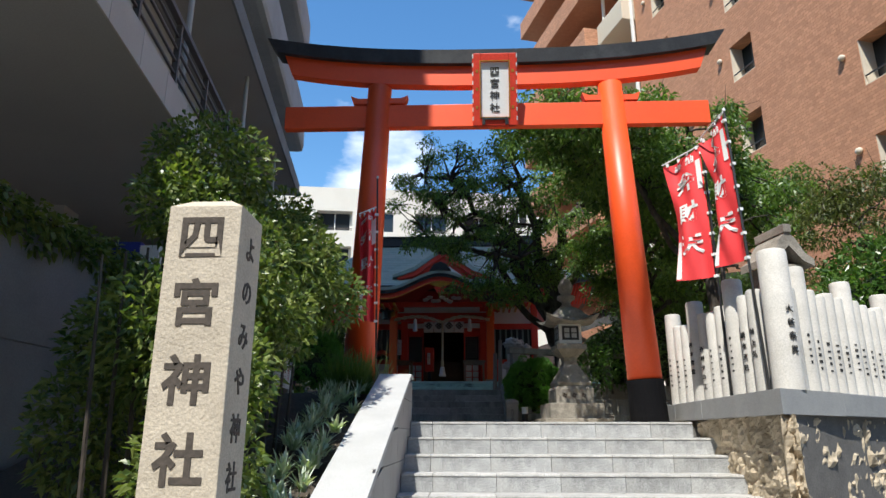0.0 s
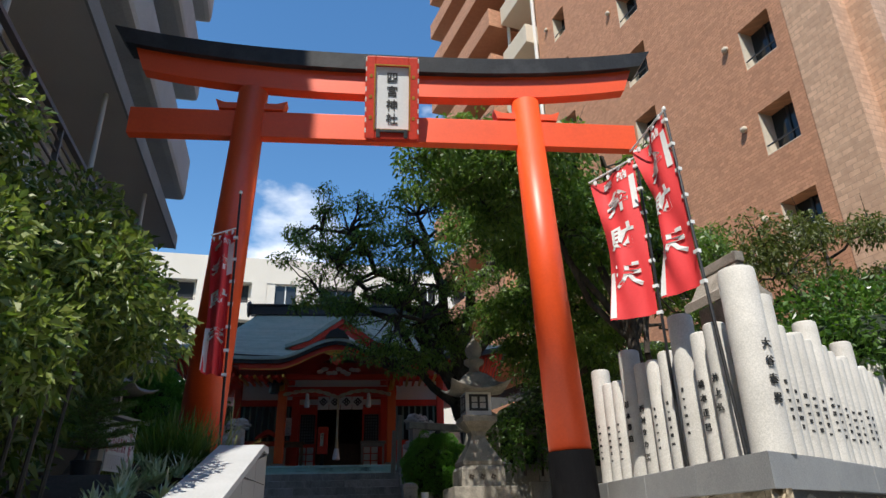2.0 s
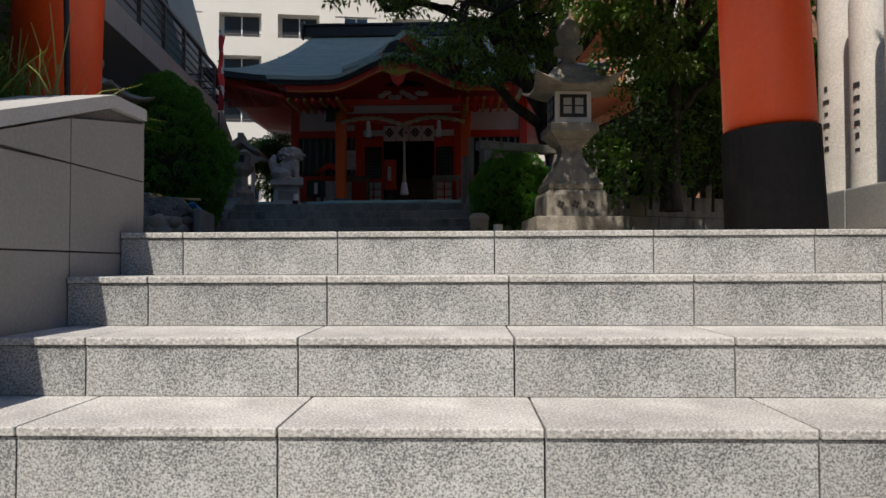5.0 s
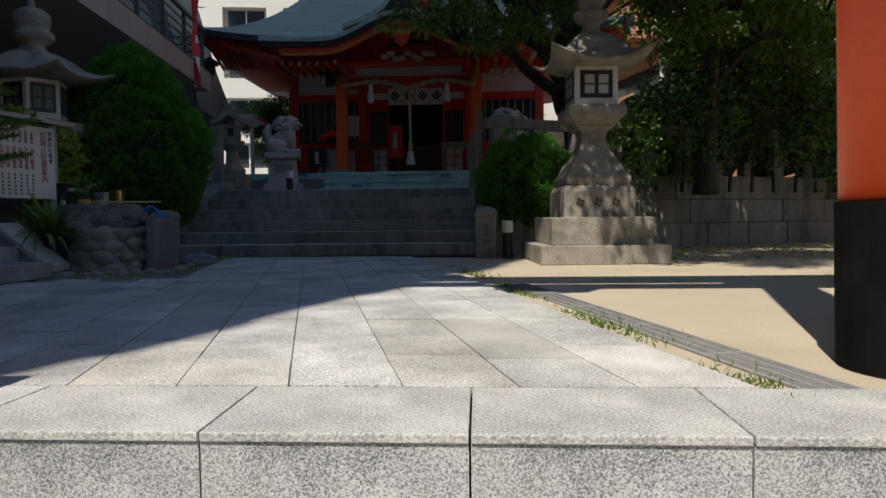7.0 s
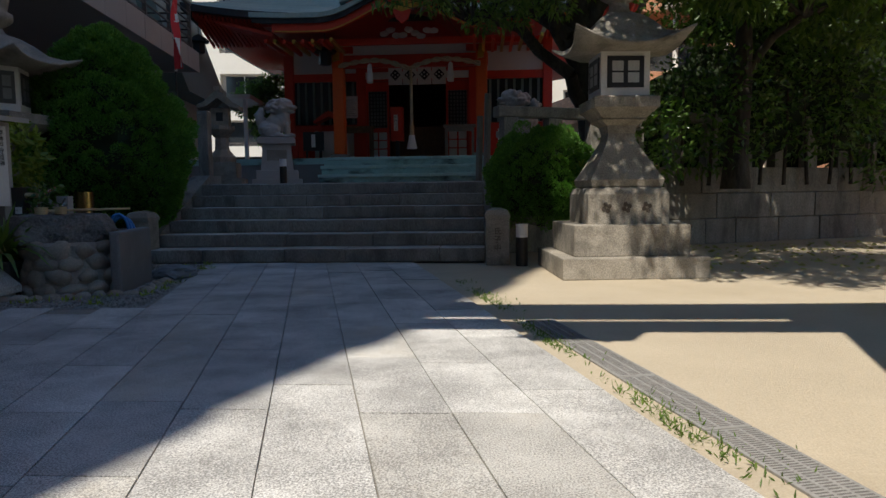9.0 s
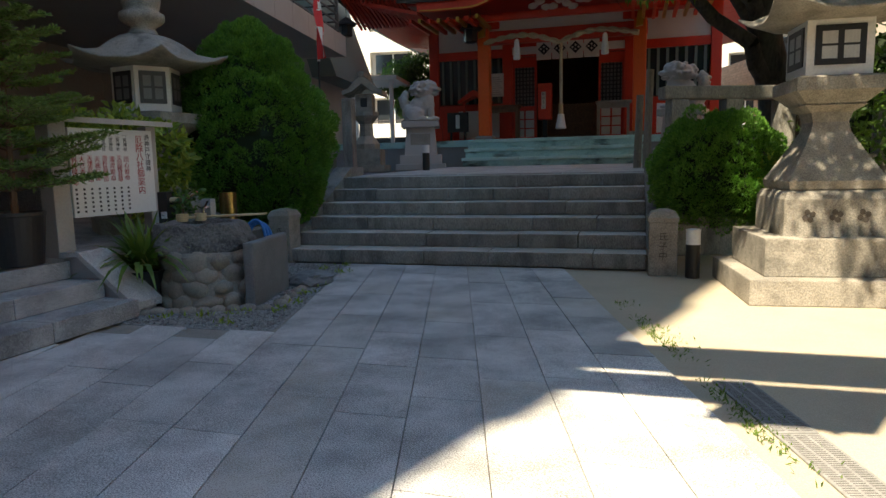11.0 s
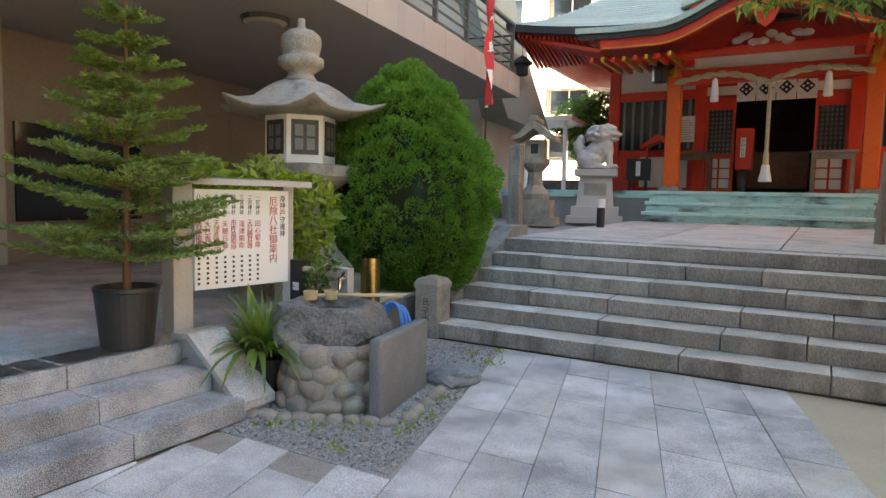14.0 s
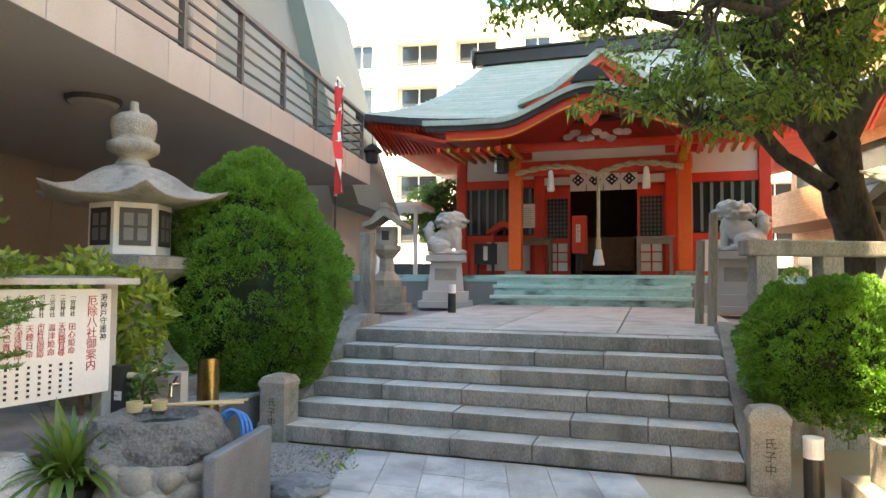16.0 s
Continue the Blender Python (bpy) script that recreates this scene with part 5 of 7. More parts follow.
for (x, y) in ((-2.75, 3.86), (-2.5, 3.95), (-2.3, 4.08), (-2.05, 4.25), (-2.08, 4.5), (-2.15, 4.85), (-2.22, 5.2), (-2.3, 5.9), (-2.45, 6.3), (-2.2, 3.8), (-2.62, 6.1)):
    wp.append(np.stack([x + rw.normal(size=26) * 0.045, y + rw.normal(size=26) * 0.045, np.full(26, -0.004)], 1))
wp = np.concatenate(wp)
part("blades", leaves_mesh(wp, rw.normal(size=wp.shape) * 0.7 + np.array([0, 0, 0.8]), 0.045, 0.012, rw), "leaf_yellow", bed)
rg = np.random.default_rng(8)
vs, fs = [], []
for k in range(4200):
    x, y = rg.uniform(-3.1, -1.78), rg.uniform(3.66, 6.4)
    if x > -1.79 - 0.218 * (y - 3.66):
        continue
    s = rg.uniform(0.006, 0.014)
    b = len(vs)
    o = rg.normal(size=(5, 3)) * 0.35
    for q, w in enumerate(((1, 0, 0), (-0.5, 0.9, 0), (-0.5, -0.9, 0), (0, 0, 0.9), (0.2, 0.1, 0.8))):
        vs.append((x + (w[0] + o[q, 0]) * s, y + (w[1] + o[q, 1]) * s, -0.006 + max(0, w[2]) * s))
    fs += [(b, b + 1, b + 3), (b + 1, b + 2, b + 3), (b + 2, b, b + 4), (b, b + 3, b + 4)]
tagged(part("loose_gravel", (vs, fs), "gravel"), "loose grey gravel chips", "gravel", kind="stuff")
slab = tagged(part("slate_slab", box(-0.4, 0.4, -0.04, 0.04, 0, 0.5, 0.02), "slate"), "upright grey slate slab beside the water basin", "stone slab")
slab.matrix_basis = pose(-2.39, 4.68, -0.02, 0, 0, 101)
rock = tagged(part("flat_rock", blob((-2.33, 5.3, 0.03), (0.2, 0.22, 0.075), 0.25, 1.8, 3, seed=7.0), "slate"), "flat dark stepping rock in the gravel", "rock")
ladles = []
for (x, y), head in (((-2.62, 4.98), (-3.1, 4.6)), ((-2.58, 4.9), (-3.0, 4.7))):
    l = thing("bamboo_ladle", "pale bamboo ladle lying across the basin", "ladle", (head[0], head[1], 0.61), 0, "basin ladles")
    dx, dy = x - head[0], y - head[1]
    part("handle", rod((0, 0, 0.03), (dx * 1.1, dy * 1.1, 0.035), 0.011, 0.008, 8), "wood", l)
    part("cup", lathe([(0.045, 0.0), (0.05, 0.06), (0.043, 0.06), (0.04, 0.012)], 16), "wood", l)
spout = thing("water_tap", "black tap post with a bamboo spout behind the basin", "tap", (-3.5, 4.92, 0.37))
part("pipe_post", box(-0.05, 0.05, -0.05, 0.05, 0, 0.47, 0.005), "plastic", spout, "black square post")
part("label", box(-0.02, 0.04, -0.053, -0.05, 0.24, 0.3), "paper", spout)
part("bamboo_spout", rod((0.04, 0.0, 0.4), (0.16, 0.02, 0.4), 0.024, None, 10), "wood", spout)
part("spout_pipe", rod((0.16, 0.02, 0.38), (0.27, 0.08, 0.47), 0.02, None, 10), "steel", spout)
basin_tap = thing("steel_tap", "steel tap on a small grey post behind the basin", "tap", (-3.29, 5.2, -0.02))
part("tap_post", box(-0.09, 0.02, 0.02, 0.1, 0, 0.78, 0.004), "tile_grey", basin_tap)
part("tap_body", rod((0.0, 0.02, 0.7), (0.0, -0.06, 0.7), 0.016, None, 10), "steel", basin_tap)
part("tap_handle", rod((0.0, -0.03, 0.71), (0.03, -0.03, 0.76), 0.01, None, 8), "steel", basin_tap)
part("nozzle", rod((0.0, -0.055, 0.7), (0.0, -0.06, 0.62), 0.013, None, 8), "steel", basin_tap)
drum = tagged(part("metal_drum", rod((-3.44, 5.75, 0.37), (-3.44, 5.75, 0.8), 0.085, None, 28), "brass"), "polished brass-toned metal canister by the bush", "canister")
leafpot = thing("green_sprig", "small leafy sprig behind the water basin", "plant", (-3.38, 4.98, 0.37))
foliage("leaves", [(0, 0, 0.3, 0.1, 0.1, 0.16), (0.08, 0.02, 0.44, 0.1, 0.08, 0.1)], 170, 0.075, 0.035, "leaf_dark", leafpot, 38, shell=0.0)
part("stem", rod((0, 0, 0), (0, 0, 0.42), 0.012, 0.006, 6), "dark_wood", leafpot)
hose = thing("blue_hose", "looped blue water hose beside the basin", "hose", (-2.62, 4.9, 0.04))
for k in range(3):
    bm = bmesh.new()
    pts = []
    for j in range(13):
        a = math.pi * j / 12
        pts.append(Vector((0.085 * math.cos(a) * (1 + 0.12 * k), 0.035 * k + 0.03 * math.sin(a * 2), 0.3 + 0.26 * math.sin(a) * (1 - 0.06 * k) - (0.1 if j in (0, 12) else 0.0))))
    for p, q in zip(pts, pts[1:]):
        rod(p, q, 0.013, None, 8, bm)
    part("loop", bm, "hose", hose)

# sign board
sign = thing("notice_board", "white notice board with red and black writing on stone posts", "sign board", (-3.58, 4.42, 0.37), 81)
# local x along the board (away from the street), -y faces the path
part("post", box(-0.5, -0.36, 0.02, 0.17, 0, 1.05, 0.01), "tile_grey", sign)
part("post", box(0.38, 0.48, 0.04, 0.14, 0, 1.03, 0.01), "tile_grey", sign)
part("board", box(-0.36, 0.40, 0.0, 0.03, 0.31, 0.99, 0.003), "paper", sign)
part("cap", prism([(-0.12, 1.03), (0.18, 1.05), (0.18, 1.075), (-0.12, 1.055)], -0.52, 0.52, "x"), "slate", sign, "grey metal weather cap")
part("cap_edge", box(-0.52, 0.52, -0.125, -0.115, 1.02, 1.06), "tile_grey", sign)
face = lambda x, z: pose(x, -0.002, z, 90)
writing("港神戸守護神", 0.052, face(0.345, 0.80), "ink", sign, gap=1.0, depth=0.001)
writing("厄除八社御案内", 0.074, face(0.265, 0.70), "red_ink", sign, gap=0.94, depth=0.001)
COLS = ("一宮神社 田心姫命", "二宮神社 天忍穂耳尊", "三宮神社 湍津姫命", "四宮神社 市杵島姫命", "五宮神社 天穂日命", "六宮神社 天津彦根命", "七宮神社 大己貴尊", "八宮神社 熊野杼樟日命")
for k, t in enumerate(COLS):
    a, b = t.split()
    x = 0.13 - 0.066 * k
    writing(a, 0.036, face(x, 0.885), "ink", sign, gap=0.98, depth=0.001)
    writing(b, 0.05, face(x, 0.675), "red_ink", sign, gap=1.0 if len(b) < 5 else 0.82, depth=0.001)
    bm = bmesh.new()
    for j in range(6):
        box(x - 0.008, x + 0.008, -0.004, -0.001, 0.345 + 0.034 * j, 0.361 + 0.034 * j, 0, bm)
    part("small_writing", bm, "ink", sign)

# potted fir
pot = thing("potted_fir", "young fir tree in a dark brown pot", "potted tree", (-3.68, 3.6, 0.39))
part("pot", lathe([(0.145, 0), (0.15, 0.005), (0.185, 0.34), (0.19, 0.345), (0.19, 0.37), (0.175, 0.37), (0.17, 0.33)], 32), "plastic", pot, "dark brown plastic pot")
part("soil", lathe([(0.165, 0.325), (0.165, 0.33)], 24), "soil", pot)
part("trunk", rod((0, 0, 0.3), (0.02, 0.01, 2.2), 0.026, 0.006, 8), "dark_wood", pot)
rng = np.random.default_rng(21)
pts, aims = [], []
bm = bmesh.new()
for tier in range(12):
    z = 0.5 + 0.145 * tier + rng.uniform(-0.02, 0.02)
    reach = 0.6 * (1 - tier / 12.6) + 0.06
    boughs = 8 if tier < 8 else 5
    for j in range(boughs):
        a = 6.28 * (j + 0.5 * (tier % 2)) / boughs + rng.uniform(-0.25, 0.25)
        R = reach * rng.uniform(0.75, 1.1)
        d = np.array([math.cos(a), math.sin(a), rng.uniform(0.12, 0.38)])
        across = np.array([-math.sin(a), math.cos(a), 0.0])
        rod((0, 0, z), tuple(np.array([0, 0, z]) + d * R * 0.96), 0.007, 0.002, 4, bm, caps=False)
        for q in range(9):
            f = 0.22 + 0.78 * q / 8
            at = np.array([0, 0, z]) + d * R * f
            for side in (-1, 1):
                twig = (d * 0.75 + side * across * 0.8) * R * 0.42 * (1.05 - 0.75 * f) * rng.uniform(0.8, 1.2)
                rod(tuple(at), tuple(at + twig), 0.0025, 0.001, 3, bm, caps=False)
                m = 26
                t = rng.uniform(0, 1, m)[:, None]
                pts.append(at + twig * t)
                aims.append(twig / (np.linalg.norm(twig) + 1e-6) * 0.55 + rng.normal(size=(m, 3)) * np.array([0.6, 0.6, 0.22]) + np.array([0, 0, 0.12]))
        t = rng.uniform(0.2, 1.02, 60)[:, None]
        pts.append(np.array([0, 0, z]) + d * R * t)
        aims.append(d * 0.6 + rng.normal(size=(60, 3)) * np.array([0.6, 0.6, 0.25]))
pts, aims = np.concatenate(pts), np.concatenate(aims)
part("bough_frame", bm, "dark_wood", pot)
part("needles", leaves_mesh(pts, aims, 0.042, 0.011, rng), "leaf_fir", pot)


def spray_bush(name, label, at, radii, count, size, material, seed, lean=(0, 0), top=0.0, trunk=True, clip_low=-0.8, lumps=0.10):
    """A clipped conifer or box: dense sprays over an uneven egg; a near-black core paints the shade inside."""
    rng = np.random.default_rng(seed)
    t = thing(name, label, "bush", at)
    rx, ry, rz = radii
    per = 400
    tufts = count // per
    d = rng.normal(size=(tufts * 6, 3))
    d /= np.linalg.norm(d, axis=1)[:, None]
    keep = []
    gap = 2.2 / math.sqrt(tufts)
    for v in d:
        if v[2] > clip_low and all((v - w) @ (v - w) > gap * gap * 0.8 for w in keep):
            keep.append(v)
    d = np.array(keep)
    lump = np.array([1 + lumps * noise.fractal(Vector(v) * 2.6 + Vector((seed, 0, 0)), 1.0, 2.0, 3) for v in d]) * rng.uniform(0.95, 1.05, len(d))
    taper = 1 - top * np.clip(d[:, 2], 0, 1) ** 1.2
    c = np.stack([d[:, 0] * rx * lump * taper, d[:, 1] * ry * lump * taper, d[:, 2] * rz * lump + rz * 0.92], 1)
    c[:, 0] += lean[0] * c[:, 2]
    c[:, 1] += lean[1] * c[:, 2]
    axis = d * np.array([1, 1, 0.6]) + np.array([0, 0, 0.6]) + rng.normal(size=d.shape) * 0.15
    axis /= np.linalg.norm(axis, axis=1)[:, None]
    c += d * rng.uniform(-0.35, 0.75, len(d))[:, None] * size
    n = len(d) * per
    out = np.repeat(axis, per, 0)
    big = np.repeat(rng.uniform(0.85, 1.3, len(d)), per)[:, None] * size
    ball = rng.normal(size=(n, 3)) + out * 0.9
    ball /= np.linalg.norm(ball, axis=1)[:, None]
    lobes = 1 + 0.16 * np.sin(ball[:, :1] * 9 + np.repeat(rng.uniform(0, 6, len(d)), per)[:, None]) * np.sin(ball[:, 2:] * 8)
    p = np.repeat(c, per, 0) + ball * big * lobes + out * big * 0.25
    aims = ball * 0.8 + out * 0.7 + rng.normal(size=(n, 3)) * 0.25
    part("sprays", leaves_mesh(p, aims, size * 0.4, size * 0.17, rng), material, t)
    # dark egg under the sprays: shade in the gaps put into its colour
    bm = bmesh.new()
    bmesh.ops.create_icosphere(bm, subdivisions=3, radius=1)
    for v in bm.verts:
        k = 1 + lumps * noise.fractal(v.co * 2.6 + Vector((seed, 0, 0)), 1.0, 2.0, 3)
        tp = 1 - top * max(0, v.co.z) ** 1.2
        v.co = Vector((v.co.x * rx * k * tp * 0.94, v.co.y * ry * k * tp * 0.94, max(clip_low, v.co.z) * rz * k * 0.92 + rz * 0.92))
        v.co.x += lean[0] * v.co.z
    part("inner_shade_mass", bm, "core", t)
    if trunk:
        part("stem", rod((0, 0, -0.05), (0, 0, rz * 0.5), 0.05, 0.04, 8), "bark", t)
    return t


spray_bush("conifer_bush", "dense bright green egg-shaped conifer bush beside the steps", (-3.95, 7.05, 0.3), (0.83, 0.73, 1.17), 112000, 0.098, "leaf_thuja", 3, top=0.42, clip_low=-0.9)
spray_bush("conifer_bush", "round clipped green conifer bush beside the steps", (1.22, 7.0, 0.40), (0.53, 0.48, 0.51), 56000, 0.075, "leaf_thuja", 4, top=0.12, clip_low=-0.85)
sprig = thing("yellow_shrub", "yellow-green leafy shrub beside the lantern", "shrub", (-4.2, 5.25, 0.38))
foliage("leaves", [(0, 0, 0.95, 0.3, 0.3, 0.3), (0.15, 0.35, 0.75, 0.28, 0.3, 0.4), (-0.25, -0.5, 1.0, 0.35, 0.3, 0.22), (0.1, 0.2, 0.4, 0.2, 0.2, 0.3)], 2100, 0.11, 0.05, "leaf_yellow", sprig, 31, shell=0.1)
part("stem", rod((0, 0, 0), (0, 0, 0.9), 0.02, 0.01, 6), "dark_wood", sprig)
sprig2 = thing("green_sprig", "small leafy shrub at the round bush", "shrub", (1.62, 6.6, 0.0))
foliage("leaves", [(0, 0, 0.75, 0.12, 0.12, 0.3), (0.05, 0, 0.4, 0.12, 0.12, 0.3)], 260, 0.08, 0.035, "leaf_yellow", sprig2, 32, shell=0.0)
part("stem", rod((0, 0, -0.02), (0, 0, 0.9), 0.012, 0.006, 6), "dark_wood", sprig2)


def strap_plant(name, label, at, count, length, material, seed, spread=0.6, width=0.03, parent=None, pot_r=0.0, arch=0.5):
    """A tuft of arching strap leaves."""
    rng = np.random.default_rng(seed)
    t = parent or thing(name, label, "plant", at)
    vs, fs = [], []
    for k in range(count):
        a = rng.uniform(0, 6.28)
        L = length * rng.uniform(0.55, 1.1)
        out = spread * rng.uniform(0.25, 1.0)
        x0, y0 = rng.normal(size=2) * 0.06 * length
        b = len(vs)
        for s in range(5):
            f = s / 4
            r = L * out * f
            z = L * (f * (1 - 0.35 * out) - arch * out * f * f)
            w = width * (1 - f ** 2) * 0.5 + 0.0015
            px, py = x0 + r * math.cos(a), y0 + r * math.sin(a)
            vs += [(px - w * math.sin(a), py + w * math.cos(a), z), (px + w * math.sin(a), py - w * math.cos(a), z)]
        for s in range(4):
            fs.append((b + 2 * s, b + 2 * s + 1, b + 2 * s + 3, b + 2 * s + 2))
    part("foliage", (vs, fs), material, t)
    return t


lily = strap_plant("strap_leaf_plant", "arching green strap-leaf plant in a black pot", (-3.2, 4.24, 0.27), 130, 0.66, "grass", 5, 1.05, 0.05, arch=0.8)
part("pot", lathe([(0.14, -0.29), (0.18, 0.0), (0.17, 0.0), (0.15, -0.04)], 20), "plastic", lily)
part("dry_blades", leaves_mesh(np.random.default_rng(6).normal(size=(60, 3)) * np.array([0.07, 0.07, 0.02]) + np.array([0, 0, 0.03]), np.random.default_rng(7).normal(size=(60, 3)) * 0.5 + np.array([0, 0, 1.0]), 0.13, 0.012, np.random.default_rng(8)), "straw", lily)


# ---- worship hall ----
HX = -1.08              # middle of the hall
PLAT = 1.56
hall = thing("worship_hall", "vermilion shrine hall with green copper roof and curved porch gable", "shrine hall", (HX, 0, 0))
part("platform", box(-5.2, 5.2, 14.42, 24.0, 0.9, PLAT), "concrete", hall, "grey plinth with a teal edge")
part("platform_edge", box(-5.22, 5.22, 14.4, 24.0, PLAT - 0.14, PLAT + 0.004), "teal", hall)
for k in range(3):
    z = 0.965 + 0.2 * (k + 1)
    part("porch_step", box(-1.95, 1.72, 13.71 + 0.26 * k, 14.43, 0.9, z - 0.07, 0.008), "teal", hall, "worn teal stone step with black stains")
    # tread slabs in the lighter teal, a painted highlight above darker risers
    for x0, x1 in ((-1.97, -0.72), (-0.716, 0.52), (0.524, 1.74)):
        part("step_tread", box(x0, x1, 13.68 + 0.26 * k, 14.43, z - 0.07, z, 0.012), "teal_tread", hall, "pale teal tread with a painted-in highlight")
for sx in (-1.65, 1.65):
    part("porch_column", box(sx - 0.13, sx + 0.13, 14.54, 14.80, PLAT + 0.09, 3.95, 0.02), "hall_orange", hall)
    part("column_foot", box(sx - 0.19, sx + 0.19, 14.48, 14.86, PLAT, PLAT + 0.09, 0.015), "old_stone", hall)
    part("bracket_arm", box(sx - 0.35, sx + 0.35, 14.6, 14.74, 3.95, 4.1, 0.02), "hall_red", hall)
    part("gilt_nose", prism([(sx - 0.09, 3.75), (sx + 0.05, 3.78), (sx + 0.07, 4.05), (sx - 0.02, 4.2), (sx - 0.07, 4.0)], 14.42, 14.53), "gold", hall, "gilt carved beam end")
part("porch_beam", box(-1.8, 1.8, 14.58, 14.76, 3.62, 3.9, 0.02), "hall_red", hall, "red rainbow beam")
part("porch_panel", box(-1.6, 1.6, 14.64, 14.7, 3.9, 4.12), "white", hall)
part("upper_beam", box(-2.1, 2.1, 14.58, 14.76, 4.12, 4.28, 0.02), "hall_red", hall)
bm = bmesh.new()
for k in range(9):
    blob((-0.55 + 0.14 * k, 14.55, 4.36 + 0.08 * math.sin(k * 1.9)), (0.11, 0.05, 0.07), 0.3, 2.0, 2, bm, seed=k * 2.0)
part("frog_leg_carving", bm, "white", hall, "white and dark carved relief in the gable")
part("gable_ornament", prism([(-0.35, 4.62), (0.0, 4.5), (0.35, 4.62), (0.5, 4.78), (0.0, 4.86), (-0.5, 4.78)], 13.28, 13.34), "gold", hall, "gilt gable ornament")
part("gable_pendant", prism([(-0.2, 4.55), (-0.12, 4.36), (0.0, 4.26), (0.12, 4.36), (0.2, 4.55)], 13.29, 13.36), "hall_red", hall)
# main wall, bay by bay
WY = 16.5
for x in (-3.33, -1.45, 1.45, 3.33):
    part("wall_post", box(x - 0.12, x + 0.12, WY - 0.12, WY + 0.12, PLAT, 4.7, 0.015), "hall_red", hall)
for x0, x1 in ((-3.21, -1.57), (1.57, 3.21)):
    part("sill_board", box(x0, x1, WY - 0.05, WY + 0.05, PLAT, PLAT + 0.95), "hall_red", hall)
    part("white_panel", box(x0 + 0.5, x1 - 0.1, WY - 0.058, WY - 0.048, PLAT + 0.12, PLAT + 0.8), "white", hall)
    w = part("slat_window", box(x0, x1, WY, WY + 0.04, PLAT + 0.98, 3.62), "window", hall, "green-grey slatted window")
    for k in range(8):
        xx = x0 + (k + 0.5) * (x1 - x0) / 8
        part("slat", box(xx - 0.03, xx + 0.03, WY - 0.05, WY - 0.01, PLAT + 0.98, 3.62), "green_roof", w)
    part("rail_beam", box(x0, x1, WY - 0.09, WY + 0.06, 3.62, 3.82), "hall_red", hall)
    part("plaster_panel", box(x0, x1, WY - 0.03, WY + 0.03, 3.82, 4.45), "white", hall)
    part("wall_head", box(x0, x1, WY - 0.09, WY + 0.06, 4.45, 4.7), "hall_red", hall)
    for k in range(3):
        part("picket", box(x0 + 0.05 + 0.14 * k, x0 + 0.13 + 0.14 * k, WY - 0.35, WY - 0.3, PLAT, PLAT + 0.62), "hall_red", hall)
part("door_head", box(-1.33, 1.33, WY - 0.06, WY + 0.06, 3.62, 4.7), "hall_red", hall)
part("lintel_board", box(-1.33, 1.33, WY - 0.08, WY - 0.06, 3.66, 3.84), "white", hall)
part("offer_floor", box(-3.2, 3.2, WY, 22.0, PLAT - 0.02, PLAT + 0.02), "dark_wood", hall)
part("back_wall", box(-3.4, 3.4, 22.0, 22.2, PLAT, 4.7), "dark_wood", hall)
part("side_wall", box(-3.42, -3.3, WY, 22.0, PLAT, 4.7), "hall_red", hall)
part("side_wall", box(3.3, 3.42, WY, 22.0, PLAT, 4.7), "hall_red", hall)
part("inner_ceiling", box(-3.4, 3.4, WY - 0.1, 22.1, 4.7, 4.8), "dark_wood", hall)
for sx in (-1, 1):
    x0, x1 = sorted((sx * 0.74, sx * 1.33))
    d = part("lattice_door", box(x0, x1, WY - 0.02, WY + 0.02, PLAT, PLAT + 0.1), "hall_red", hall, "red door with a black lattice above and white squares below")
    for q in ((x0, x0 + 0.05, PLAT + 0.1, 3.6), (x1 - 0.05, x1, PLAT + 0.1, 3.6)):
        part("stile", box(q[0], q[1], WY - 0.03, WY + 0.03, q[2], q[3]), "hall_red", d)
    part("mid_rail", box(x0 + 0.05, x1 - 0.05, WY - 0.03, WY + 0.03, PLAT + 0.78, PLAT + 0.86), "hall_red", d)
    part("head_rail", box(x0 + 0.05, x1 - 0.05, WY - 0.03, WY + 0.03, 3.36, 3.6), "hall_red", d)
    for k in range(6):
        xx = x0 + 0.05 + (k + 0.5) * (x1 - x0 - 0.1) / 6
        part("lattice_bar", box(xx - 0.016, xx + 0.016, WY - 0.02, WY + 0.01, PLAT + 0.86, 3.36), "black", d)
    for k in range(10):
        zz = PLAT + 0.86 + (k + 0.5) * (3.36 - PLAT - 0.86) / 10
        part("lattice_bar", box(x0 + 0.05, x1 - 0.05, WY - 0.015, WY + 0.015, zz - 0.016, zz + 0.016), "black", d)
    # flat grey standing in for reflections in the glass behind the lattice
    part("reflection_panel", box(x0 + 0.05, x1 - 0.05, WY + 0.02, WY + 0.025, PLAT + 0.86, 3.36), "slate", d)
    for i in range(2):
        for j in range(3):
            xa = x0 + 0.06 + i * (x1 - x0 - 0.1) / 2
            part("white_square", box(xa + 0.01, xa + (x1 - x0 - 0.1) / 2 - 0.03, WY - 0.028, WY + 0.0, PLAT + 0.12 + 0.22 * j, PLAT + 0.31 + 0.22 * j), "white", d)
    part("lower_board", box(x0 + 0.05, x1 - 0.05, WY + 0.002, WY + 0.012, PLAT + 0.1, PLAT + 0.78), "hall_red", d)
# porch roof: a curved gable carried forward
def kara(x):
    u = min(1.0, abs(x) / 1.75)
    return 4.46 + 0.56 * (0.5 + 0.5 * math.cos(math.pi * u)) + (0.05 * max(0, abs(x) - 2.4))


